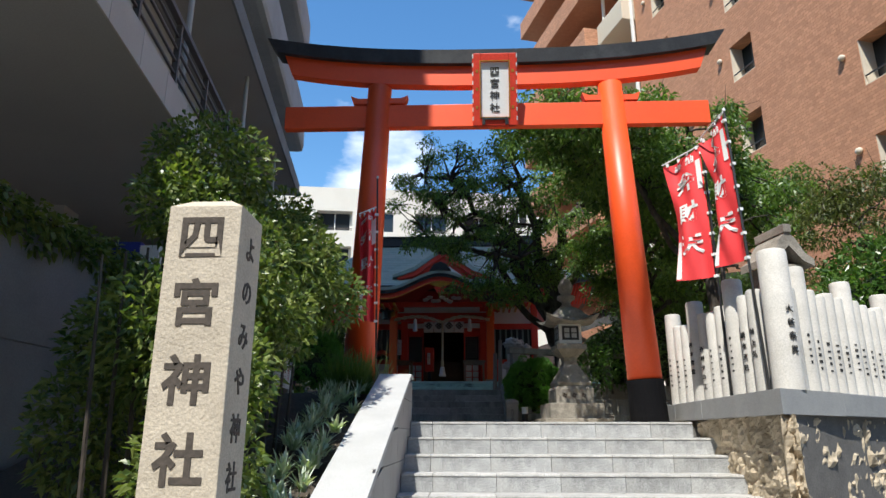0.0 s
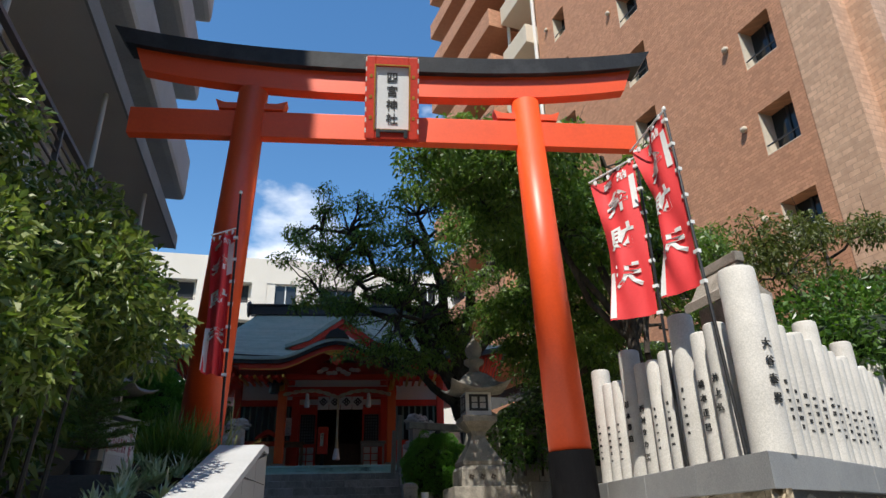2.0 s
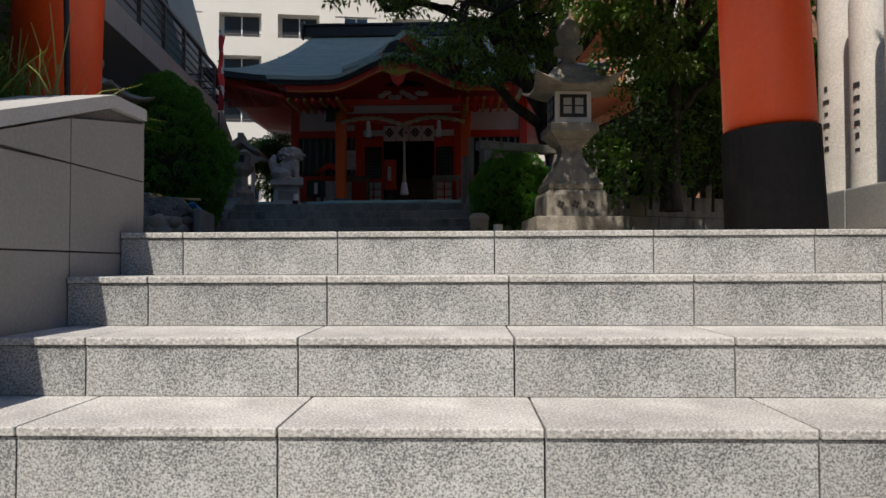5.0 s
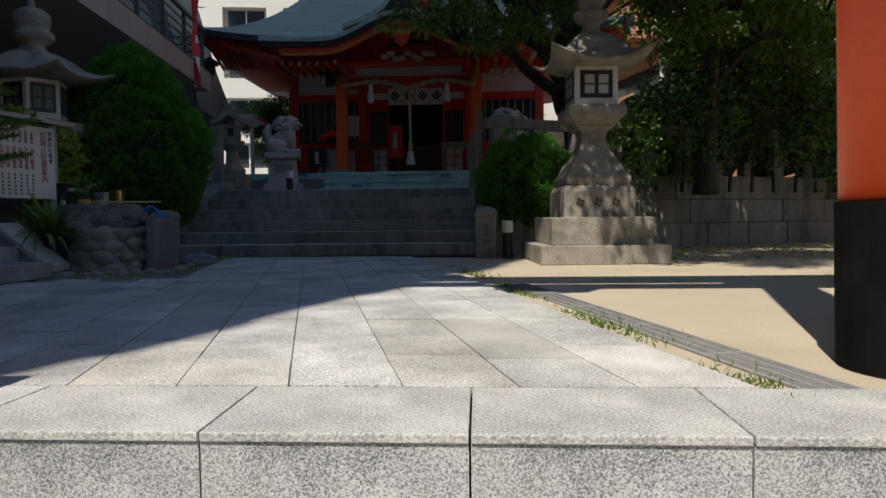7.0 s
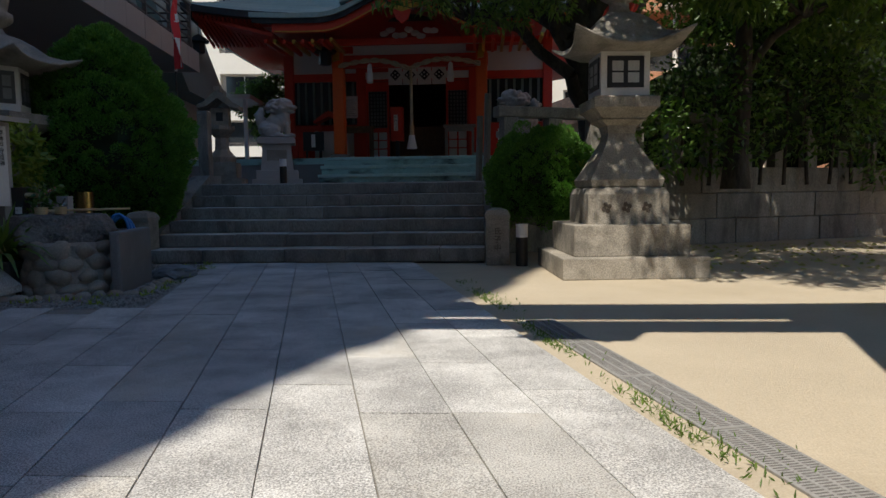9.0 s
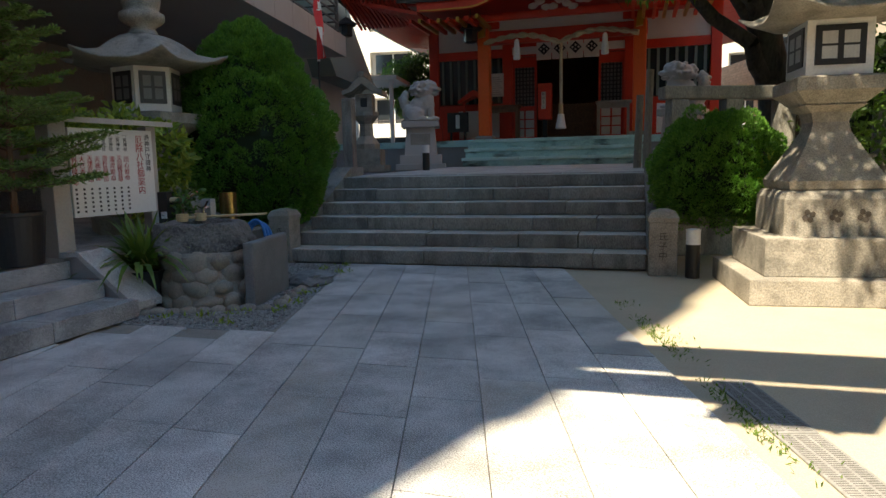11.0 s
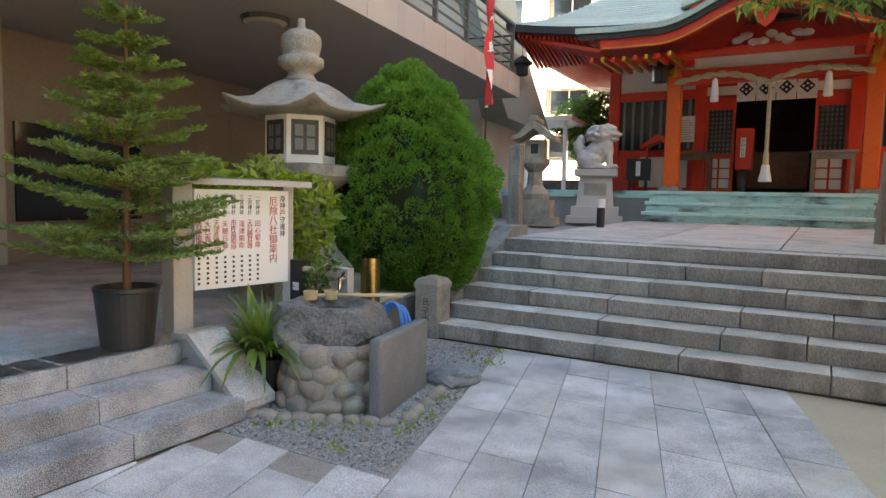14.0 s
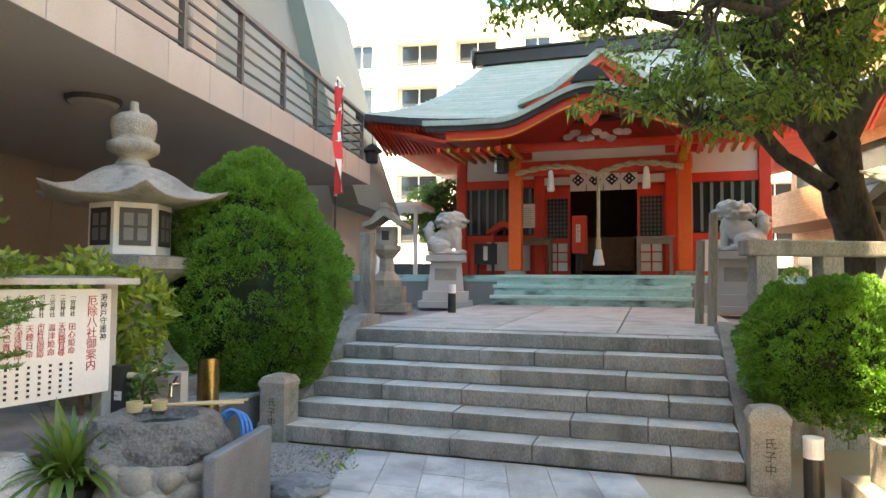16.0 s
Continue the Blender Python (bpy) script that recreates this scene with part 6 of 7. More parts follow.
def porch_roof(y0, y1, drop, thick, half, mat, name, label=""):
    bm = bmesh.new()
    n = 48
    rows = []
    for k in range(n + 1):
        x = -half + 2 * half * k / n
        z = kara(x) - drop
        rows.append([bm.verts.new((x, y0, z)), bm.verts.new((x, y1, z + 0.06 * (y1 - y0))), bm.verts.new((x, y1, z + thick + 0.06 * (y1 - y0))), bm.verts.new((x, y0, z + thick))])
    for a, b in zip(rows, rows[1:]):
        for j in range(4):
            bm.faces.new((a[j], a[(j + 1) % 4], b[(j + 1) % 4], b[j]))
    bm.faces.new(rows[0])
    bm.faces.new(rows[-1][::-1])
    return part(name, bm, mat, hall, label)


porch_roof(13.15, 17.6, 0.06, 0.10, 3.2, "copper", "porch_roof", "green copper porch roof with an undulating gable")
porch_roof(13.2, 13.3, 0.16, 0.105, 3.16, "black", "eave_edge", "black roof edge")
porch_roof(13.26, 13.4, 0.34, 0.19, 2.75, "hall_red", "bargeboard", "red curved bargeboard with gilt lines")
porch_roof(13.255, 13.262, 0.33, 0.025, 2.7, "gold", "gilt_line")
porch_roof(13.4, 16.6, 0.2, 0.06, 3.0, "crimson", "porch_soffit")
for k in range(30):
    x = -2.9 + 5.8 * k / 29
    if abs(x) > 1.4:
        part("rafter_end", box(x - 0.03, x + 0.03, 13.27, 14.6, kara(x) - 0.56, kara(x) - 0.48), "gold" if k % 2 else "hall_red", hall)
part("purlin", box(-2.9, 2.9, 14.0, 14.1, 4.0, 4.1), "hall_red", hall)
# main hip roof with concave slopes
E0, E1, EB = -5.55, 5.55, 25.6
R0, R1, RY, RZ = -3.55, 3.55, 19.6, 7.75
EF = 15.1


def roof_point(u, v):
    """u round the eave (0..4, a side each), v from eave to ridge."""
    corners = [(E0, EF), (E1, EF), (E1, EB), (E0, EB)]
    ridge = [(R0, RY), (R1, RY), (R1, RY), (R0, RY)]
    i = int(min(3, math.floor(u)))
    f = u - i
    a, b = corners[i], corners[(i + 1) % 4]
    c, d = ridge[i], ridge[(i + 1) % 4]
    ex, ey = a[0] + (b[0] - a[0]) * f, a[1] + (b[1] - a[1]) * f
    rx, ry = c[0] + (d[0] - c[0]) * f, c[1] + (d[1] - c[1]) * f
    lift = 0.38 * abs(2 * f - 1) ** 3
    z = 4.98 + lift * (1 - v) ** 2 + (RZ - 4.98) * (0.55 * v + 0.45 * v * v)
    return Vector((ex + (rx - ex) * v, ey + (ry - ey) * v, z))


bm = bmesh.new()
NU, NV = 64, 14
ring = [[bm.verts.new(roof_point(4 * k / NU, j / NV)) for k in range(NU)] for j in range(NV + 1)]
for j in range(NV):
    for k in range(NU):
        bm.faces.new((ring[j][k], ring[j][(k + 1) % NU], ring[j + 1][(k + 1) % NU], ring[j + 1][k]))
part("main_roof", bm, "copper", hall, "green-grey copper roof with concave slopes", smooth=True)
# lapped copper courses on the front slope
for j in range(1, 26):
    v = j / 27
    bm = bmesh.new()
    prev = None
    for k in range(25):
        p = roof_point(k / 24 * 0.9999, v)
        q = roof_point(k / 24 * 0.9999, v + 0.004)
        a, b = bm.verts.new(p + Vector((0, -0.012, 0.004))), bm.verts.new(q + Vector((0, -0.005, 0.028)))
        if prev:
            bm.faces.new((prev[0], a, b, prev[1]))
        prev = (a, b)
    part("roof_course", bm, "copper", hall)
bm = bmesh.new()
top = [bm.verts.new(roof_point(4 * k / NU, 0)) for k in range(NU)]
low = [bm.verts.new(roof_point(4 * k / NU, 0) + Vector((0, 0, -0.16))) for k in range(NU)]
inn = [bm.verts.new(Vector((v.co.x * 0.965, 19.6 + (v.co.y - 19.6) * 0.965, v.co.z - 0.02))) for v in low]
for k in range(NU):
    k2 = (k + 1) % NU
    bm.faces.new((top[k], top[k2], low[k2], low[k]))
    bm.faces.new((low[k], low[k2], inn[k2], inn[k]))
part("roof_edge", bm, "black", hall)
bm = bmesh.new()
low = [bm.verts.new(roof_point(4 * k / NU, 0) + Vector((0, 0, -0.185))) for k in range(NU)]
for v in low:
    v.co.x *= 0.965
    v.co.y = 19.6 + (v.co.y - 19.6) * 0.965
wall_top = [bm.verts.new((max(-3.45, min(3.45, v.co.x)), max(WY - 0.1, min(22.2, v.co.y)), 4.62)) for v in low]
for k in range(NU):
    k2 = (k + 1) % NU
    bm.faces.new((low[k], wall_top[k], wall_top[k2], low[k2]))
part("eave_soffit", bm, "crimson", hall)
for k in range(46):
    y = EF + 0.25 + 0.11 * k
    if y < 20.4:
        t = (y - EF) / (EB - EF)
        z = 4.98 + 0.38 * abs(2 * t - 1) ** 3 - 0.23
        part("rafter", prism([(-3.4, 4.55), (-3.4, 4.63), (E0 * 0.96, z + 0.05), (E0 * 0.96, z - 0.03)], y, y + 0.045), "hall_red", hall)
for k in range(34):
    x = E0 + 0.25 + 0.105 * k
    t = (x - E0) / (E1 - E0)
    z = 4.98 + 0.38 * abs(2 * t - 1) ** 3 - 0.23
    for s in (1, -1):
        part("rafter", prism([(WY, 4.55), (WY, 4.63), (EF + 0.16, z + 0.05), (EF + 0.16, z - 0.03)], s * x - 0.022, s * x + 0.022, "x"), "hall_red", hall)
part("ridge_course", box(R0 - 0.25, R1 + 0.25, RY - 0.16, RY + 0.16, RZ - 0.05, RZ + 0.3, 0.02), "dark_metal", hall)
part("ridge_cap", box(R0 - 0.4, R1 + 0.4, RY - 0.22, RY + 0.22, RZ + 0.3, RZ + 0.38, 0.02), "dark_metal", hall)
for sx in (R0 - 0.32, R1 + 0.32):
    part("ridge_end", blob((sx, RY, RZ + 0.22), (0.09, 0.3, 0.34), 0.25, 2, 2), "dark_metal", hall)
# dormer gable on the front slope
gable = part("dormer_gable", prism([(-1.5, 5.5), (0, 6.55), (1.5, 5.5)], 16.3, 16.42), "hall_red", hall, "red dormer gable with white triangle")
part("gable_white", prism([(-0.7, 5.62), (0, 6.12), (0.7, 5.62)], 16.285, 16.3), "white", gable)
for s in (-1, 1):
    part("gable_edge", prism([(s * 0.0, 6.55), (s * 0.0, 6.72), (s * 1.1, 5.92), (s * 1.9, 5.6), (s * 1.9, 5.5), (s * 1.1, 5.76)], 16.05, 18.6), "copper", gable)
    part("gable_board", prism([(s * 0.0, 6.38), (s * 0.0, 6.56), (s * 1.1, 5.77), (s * 1.75, 5.52), (s * 1.65, 5.42), (s * 1.05, 5.6)], 16.15, 16.28), "hall_red", gable)
part("ridge_tile", box(-0.12, 0.12, 16.0, 18.8, 6.66, 6.85, 0.02), "dark_metal", gable)
part("porch_crest", prism([(-0.35, 5.05), (-0.2, 5.25), (0, 5.34), (0.2, 5.25), (0.35, 5.05)], 13.1, 13.5), "dark_metal", hall)

# hangings and furniture of the hall
rope = thing("sacred_rope", "twisted straw rope slung across the porch", "rope", (HX, 14.5, 0))
bm = bmesh.new()
rp = []
for k in range(49):
    t = k / 24 - 1
    rp.append(Vector((1.62 * t, 0.0, 3.86 - 0.2 * (1 - abs(math.sin(t * math.pi * 1.0)) ** 1.0) * (1 if abs(t) < 0.5 else 0.6) - 0.1)))
for strand in range(2):
    for k in range(48):
        a0, a1 = k * 0.9 + strand * math.pi, (k + 1) * 0.9 + strand * math.pi
        o0, o1 = Vector((0, math.cos(a0), math.sin(a0))) * 0.03, Vector((0, math.cos(a1), math.sin(a1))) * 0.03
        rod(rp[k] + o0, rp[k + 1] + o1, 0.034, None, 7, bm)
part("twisted_cord", bm, "rope", rope)
for x in (-0.9, 0.95):
    part("tassel", lathe([(0.02, 0.14), (0.05, 0.1), (0.08, -0.28), (0.06, -0.3)], 12, (x, 0, 3.55)), "cloth_white", rope, "pale straw tassel")
bell = thing("bell_rope", "pale thick bell rope hanging at the porch", "bell rope", (HX + 0.02, 14.75, 0))
part("cord", rod((0, 0, 2.0), (0, 0, 3.62), 0.035, None, 10), "rope", bell)
part("tassel", lathe([(0.07, 0.3), (0.08, 0.2), (0.12, 0.0), (0.1, -0.02)], 14, (0, 0, 1.78)), "cloth_white", bell)
part("wooden_grip", rod((0, 0, 2.02), (0, 0, 2.3), 0.05, None, 12), "wood", bell)
noren = thing("crest_curtain", "white curtain strips with black diamond crests over the doorway", "curtain", (HX, WY - 0.12, 0))
for k in range(4):
    x = -0.74 + 0.375 * k
    s = part("strip", box(x + 0.01, x + 0.365, -0.006, 0.006, 3.5, 3.95), "cloth_white", noren)
    d = part("crest", box(-0.095, 0.095, -0.003, 0.003, -0.095, 0.095), "ink", s)
    d.matrix_local = pose(x + 0.188, -0.009, 3.75) @ Matrix.Diagonal((1.25, 1, 0.85, 1)) @ pose(0, 0, 0, 0, 45)
    for dx, dz in ((0, 0.05), (0, -0.05), (0.07, 0), (-0.07, 0)):
        e = part("crest_gap", box(-0.02, 0.02, -0.003, 0.003, -0.02, 0.02), "cloth_white", s)
        e.matrix_local = pose(x + 0.188 + dx, -0.013, 3.75 + dz, 0, 45)
chest = thing("offering_chest", "brown wooden offering chest inside the doorway", "offering chest", (HX - 0.02, 17.1, PLAT + 0.02))
part("body", box(-0.7, 0.7, 0, 0.6, 0.12, 0.9, 0.01), "dark_wood", chest)
for k in range(12):
    part("slat", box(-0.66 + 0.115 * k, -0.6 + 0.115 * k, 0.03, 0.57, 0.9, 0.93), "dark_wood", chest)
for x in (-0.66, 0.6):
    part("leg", box(x, x + 0.06, 0.02, 0.58, 0, 0.12), "dark_wood", chest)


def side_table(at, w, label, material="dark_wood"):
    t = thing("side_table", label, "table", at)
    part("tabletop", box(-w, w, -0.2, 0.2, 0.8, 0.85, 0.005), material, t)
    for x in (-w + 0.04, w - 0.1):
        for y in (-0.17, 0.11):
            part("leg", box(x, x + 0.06, y, y + 0.06, 0, 0.8), material, t)
    part("apron", box(-w + 0.06, w - 0.06, -0.16, -0.14, 0.68, 0.8), material, t)
    return t


side_table((HX - 1.5, 15.9, PLAT), 0.45, "brown wooden side table on the porch")
side_table((HX + 1.1, 15.9, PLAT), 0.4, "grey wooden stand on the porch", "grey_wood")
fortune = thing("fortune_box", "red fortune-slip box with a black label", "box", (HX - 0.5, 16.2, PLAT))
part("body", box(-0.16, 0.16, -0.14, 0.14, 0.5, 1.35, 0.01), "hall_red", fortune)
part("stand", box(-0.05, 0.05, -0.05, 0.05, 0, 0.5), "black", fortune)
part("label_plate", box(-0.07, 0.03, -0.146, -0.14, 0.75, 1.15), "paper", fortune)
writing("おみくじ", 0.085, pose(-0.02, -0.148, 0.95, 90), "ink", fortune, depth=0.001)
poster = tagged(part("poster", box(-2.95, -2.62, WY - 0.135, WY - 0.125, 2.68, 3.24), "paper"), "pale paper notice on the red wall", "poster")
bm = bmesh.new()
for k in range(9):
    box(-2.92, -2.66 - 0.03 * (k % 3), WY - 0.139, WY - 0.136, 2.73 + 0.05 * k, 2.75 + 0.05 * k, 0, bm)
part("print", bm, "curtain", poster)
stand = thing("notice_stand", "dark low stand with a white slip beside a white board", "stand", (HX - 2.55, 15.7, PLAT))
part("board", box(-0.26, 0.26, -0.02, 0.02, 0.25, 0.72), "ink", stand)
part("slip", box(-0.05, 0.05, -0.026, -0.02, 0.34, 0.66), "paper", stand)
for x in (-0.2, 0.15):
    part("leg", box(x, x + 0.05, -0.02, 0.02, 0, 0.25), "ink", stand)
shrinelet = thing("wall_shrine", "small red roofed fire bucket stand", "stand", (HX - 2.2, 16.1, PLAT))
part("roof", prism([(-0.4, 1.0), (-0.1, 1.22), (0, 1.26), (0.1, 1.22), (0.4, 1.0), (0.38, 0.95), (0, 1.12), (-0.38, 0.95)], -0.2, 0.2), "hall_red", shrinelet)
for x in (-0.3, 0.25):
    part("post", box(x, x + 0.05, -0.05, 0.05, 0, 1.05), "hall_red", shrinelet)
for x, y, z in ((HX - 1.85, 14.2, 3.62), (HX - 5.25, 15.4, 4.2)):
    lamp = thing("hanging_lantern", "green-black bronze hanging lantern", "lantern", (x, y, z), 0, "hanging lanterns")
    part("body", lathe([(0.12, 0), (0.15, 0.02), (0.15, 0.26), (0.13, 0.28)], 6), "dark_metal", lamp)
    part("roof", lathe([(0.27, 0.27), (0.26, 0.3), (0.1, 0.42), (0.03, 0.46)], 6), "dark_metal", lamp)
    part("hook", rod((0, 0, 0.46), (0, 0, 0.75), 0.01, None, 6), "dark_metal", lamp)


def guardian(at, turn, flip, label):
    """A seated lion-dog on a stepped pedestal; the statue is one mesh."""
    ped = thing("statue_pedestal", "pale granite pedestal with a carved panel", "pedestal", at, turn, "guardian pedestals")
    part("base_step", box(-0.5, 0.5, -0.5, 0.5, 0, 0.12, 0.01), "tile_grey", ped)
    part("base_step", box(-0.42, 0.42, -0.42, 0.42, 0.12, 0.3, 0.01), "tile_grey", ped)
    part("die", lathe([(0.46, 0.3), (0.4, 0.85)], 4, (0, 0, 0), math.pi / 4), "tile_grey", ped)
    part("cap", box(-0.38, 0.38, -0.38, 0.38, 0.85, 0.97, 0.012), "tile_grey", ped)
    part("carved_panel", box(-0.2, 0.2, -0.315, -0.29, 0.5, 0.72), "old_stone", ped)
    bm = bmesh.new()
    f = flip
    shape = [((0.0, 0.0, 0.04), (0.34, 0.24, 0.05)), ((-0.14 * f, 0.0, 0.22), (0.2, 0.18, 0.2)), ((0.0, 0.0, 0.34), (0.2, 0.17, 0.24)), ((0.1 * f, 0.0, 0.44), (0.17, 0.17, 0.26)),
             ((0.06 * f, 0.0, 0.70), (0.2, 0.2, 0.2)), ((0.15 * f, -0.02, 0.78), (0.17, 0.17, 0.16)), ((0.29 * f, -0.03, 0.72), (0.1, 0.12, 0.06)), ((0.27 * f, -0.03, 0.62), (0.08, 0.1, 0.04)), ((0.25 * f, -0.03, 0.83), (0.06, 0.13, 0.04)),
             ((-0.3 * f, 0.0, 0.46), (0.08, 0.1, 0.2)), ((-0.27 * f, 0.0, 0.62), (0.06, 0.07, 0.1))]
    for side in (-1, 1):
        shape += [((0.2 * f, side * 0.1, 0.2), (0.055, 0.06, 0.22)), ((0.26 * f, side * 0.1, 0.07), (0.09, 0.07, 0.05)), ((-0.1 * f, side * 0.16, 0.18), (0.17, 0.08, 0.15)),
                  ((0.03 * f, side * 0.18, 0.07), (0.11, 0.06, 0.05)), ((0.06 * f, side * 0.18, 0.84), (0.05, 0.04, 0.07))]
    for c, r in shape:
        blob(c, r, 0.16, 3.5, 3, bm, seed=c[2] * 7)
    rs = random.Random(7)
    for k in range(46):
        a, e = rs.uniform(0, 6.28), rs.uniform(-0.6, 1.2)
        blob((0.02 * f + 0.2 * math.cos(a) * math.cos(e), 0.2 * math.sin(a) * math.cos(e), 0.70 + 0.19 * math.sin(e)), (0.045, 0.045, 0.045), 0.1, 3, 1, bm)
    for k in range(12):
        blob((-0.3 * f + rs.uniform(-0.07, 0.07), 0.05 + rs.uniform(-0.07, 0.07), 0.42 + 0.018 * k), (0.05, 0.05, 0.05), 0.1, 3, 1, bm)
    st = part("guardian_statue", bm, "tile_grey", None, smooth=True)
    st.matrix_basis = pose(at[0], at[1], at[2] + 0.97, 0, 0, turn) @ Matrix.Diagonal((1.12, 0.98, 0.9, 1))
    rm = st.modifiers.new("merge", "REMESH")
    rm.mode, rm.voxel_size, rm.use_smooth_shade = "VOXEL", 0.016, True
    tagged(st, label, "statue", "guardian statues")


guardian((-3.75, 13.1, 0.94), 15, 1, "pale stone seated lion-dog statue on a pedestal")
guardian((1.3, 12.6, 0.95), -15, -1, "pale stone lion-dog statue behind a stone rail")

# stone rail and timber posts right of the upper steps
rail = thing("stone_balustrade", "weathered stone rail on square posts above the retaining wall", "balustrade", (EW0.x, EW0.y + 0.12, 1.05), math.degrees(math.atan2(ewd.y, ewd.x)))
part("top_rail", box(-0.1, 7.5, -0.09, 0.09, 0.62, 0.76, 0.02), "old_step", rail)
for k in range(12):
    part("post", box(-0.02 + 0.62 * k, 0.18 + 0.62 * k, -0.08, 0.08, 0, 0.62, 0.012), "old_step", rail)
for k, (x, y) in enumerate(((0.62, 9.6), (0.5, 9.95))):
    p = tagged(part("timber_post", rod((x, y, 0.9), (x + 0.03, y, 2.25 - 0.3 * k), 0.055, 0.05, 10), "grey_wood"), "weathered round timber post beside the path", "post")
mini = small_lantern((2.7, 11.3, 1.0), 20, 1.25, "dark little stone lantern under the tree")

# ---- far buildings ----
def far_block(name, label, at, turn, width, depth, height, storey, bays, wall, seed, base=0.0, recess=0.9, kinds="wb", bay_skip=0):
    """A block of flats: storeys of windows and recessed balconies on its front."""
    b = thing(name, label, "building", at, turn)
    part("wall", box(-width / 2, width / 2, 0.6, depth, base, height), wall, b)
    r = random.Random(seed)
    n = int((height - base - 0.9) / storey)
    bw = width / bays
    part("parapet", box(-width / 2, width / 2, 0.0, 0.6, base + n * storey, height), wall, b)
    for f in range(n):
        z = base + f * storey
        part("floor_band", box(-width / 2, width / 2, 0.0, 0.6, z, z + 0.9), wall, b)
        part("head_band", box(-width / 2, width / 2, 0.0, 0.6, z + storey - 0.42, z + storey), wall, b)
        for k in range(bays):
            x = -width / 2 + bw * k
            kind = kinds[k % len(kinds)]
            part("pier", box(x, x + bw * 0.14, 0.0, 0.6, z + 0.9, z + storey - 0.42), wall, b)
            part("pier", box(x + bw * 0.86, x + bw, 0.0, 0.6, z + 0.9, z + storey - 0.42), wall, b)
            if kind == "w":
                part("infill", box(x + bw * 0.14, x + bw * 0.3, 0.05, 0.6, z + 0.9, z + storey - 0.42), wall, b)
                part("infill", box(x + bw * 0.7, x + bw * 0.86, 0.05, 0.6, z + 0.9, z + storey - 0.42), wall, b)
                w = part("window", box(x + bw * 0.3, x + bw * 0.7, 0.28, 0.32, z + 0.9, z + storey - 0.42), "window", b)
                part("frame", box(x + bw * 0.49, x + bw * 0.51, 0.24, 0.28, z + 0.9, z + storey - 0.42), "paper", w)
                part("frame", box(x + bw * 0.3, x + bw * 0.7, 0.24, 0.28, z + storey - 0.5, z + storey - 0.44), "paper", w)
                part("curtain", box(x + bw * 0.32, x + bw * r.uniform(0.4, 0.66), 0.32, 0.34, z + 0.92, z + storey - 0.46), "curtain", w)
            else:
                w = part("window", box(x + bw * 0.2, x + bw * 0.8, 0.585, 0.6, z + 0.3, z + storey - 0.5), "window", b)
                part("frame", box(x + bw * 0.49, x + bw * 0.51, 0.56, 0.585, z + 0.9, z + storey - 0.45), "paper", w)
                part("rail", box(x + bw * 0.14, x + bw * 0.86, 0.05, 0.08, z + 1.08, z + 1.13), "rail", w)
                part("rail", box(x + bw * 0.14, x + bw * 0.86, 0.05, 0.08, z + 0.96, z + 1.0), "rail", w)
    return b


far_block("apartment_building", "cream apartment block with recessed balconies behind the hall", (-9.0, 43.0, 0), 8, 24.0, 10, 19.6, 3.0, 6, "white_wall", 1, kinds="wbb")
far_block("apartment_building", "pale apartment block rising behind the hall", (12.0, 52.0, 0), 0, 18.0, 10, 22.0, 3.0, 5, "white_wall", 2, kinds="wb")
# brown tower to the east: the face toward the court looks west
brown = thing("brown_tower", "tall brown brick-tiled apartment tower with deep windows", "building", (11.35, 6.0, 0), 16)
# local y along the west face, x inward
HB = 46.0
part("wall", box(0.6, 14, 0.0, 13.4, LOW, HB), "brick", brown)
part("north_wing", box(0.9, 12, 13.4, 25.0, LOW, HB), "brick", brown)
part("corner_strip", box(-0.02, 0.6, -0.02, 1.2, LOW, HB), "brick_pale", brown, "paler tiled corner")
part("south_face", box(0.6, 14, -0.6, 0.0, LOW, HB), "brick_pale", brown)
COLB = ((2.2, 1.1), (7.1, 1.1), (11.6, 0.95))
xs = [1.2]
for c, w in COLB:
    xs += [c - w / 2, c + w / 2]
xs.append(13.4)
for a, b in zip(xs[::2], xs[1::2]):
    part("face_strip", box(0.0, 0.6, a, b, LOW, HB), "brick", brown)
for c, w in COLB:
    for f in range(16):
        z = 0.43 + 2.84 * f
        part("spandrel", box(0.0, 0.6, c - w / 2, c + w / 2, z - 1.44 if f else LOW, z), "brick", brown)
        if f < 15:
            q = part("window", box(0.5, 0.54, c - w / 2, c + w / 2, z, z + 1.4), "window", brown)
            part("reveal", box(0.02, 0.5, c + w / 2 - 0.03, c + w / 2 - 0.002, z, z + 1.4), "cream", q)
            part("reveal_sill", box(0.01, 0.5, c - w / 2 + 0.002, c + w / 2 - 0.03, z, z + 0.03), "cream", q)
            part("frame", box(0.46, 0.5, c - 0.03, c + 0.03, z + 0.03, z + 1.4), "dark_metal", q)
            part("guard_rail", box(0.03, 0.06, c - w / 2, c + w / 2 - 0.03, z + 0.28, z + 0.32), "dark_metal", q)
            part("vent_cap", blob((-0.06, c + w / 2 + 0.5, z + 1.15), (0.09, 0.11, 0.1), 0, sub=2), "cream", q)
for f in range(15):
    z = 0.4 + 3.0 * f
    part("balcony", box(-0.6, 0.9, 13.5, 15.9, z, z + 1.1, 0.03), "cream", brown, "pale balcony front")
    part("balcony", box(-1.2, 0.9, 16.1, 24.7, z, z + 1.15, 0.03), "brick", brown)
    q = part("balcony_window", box(0.86, 0.9, 16.3, 24.5, z + 1.2, z + 2.6), "window", brown)
for y in (13.5, 16.0):
    part("downpipe", rod((-0.1, y, LOW), (-0.1, y, HB), 0.09, None, 8), "white", brown)
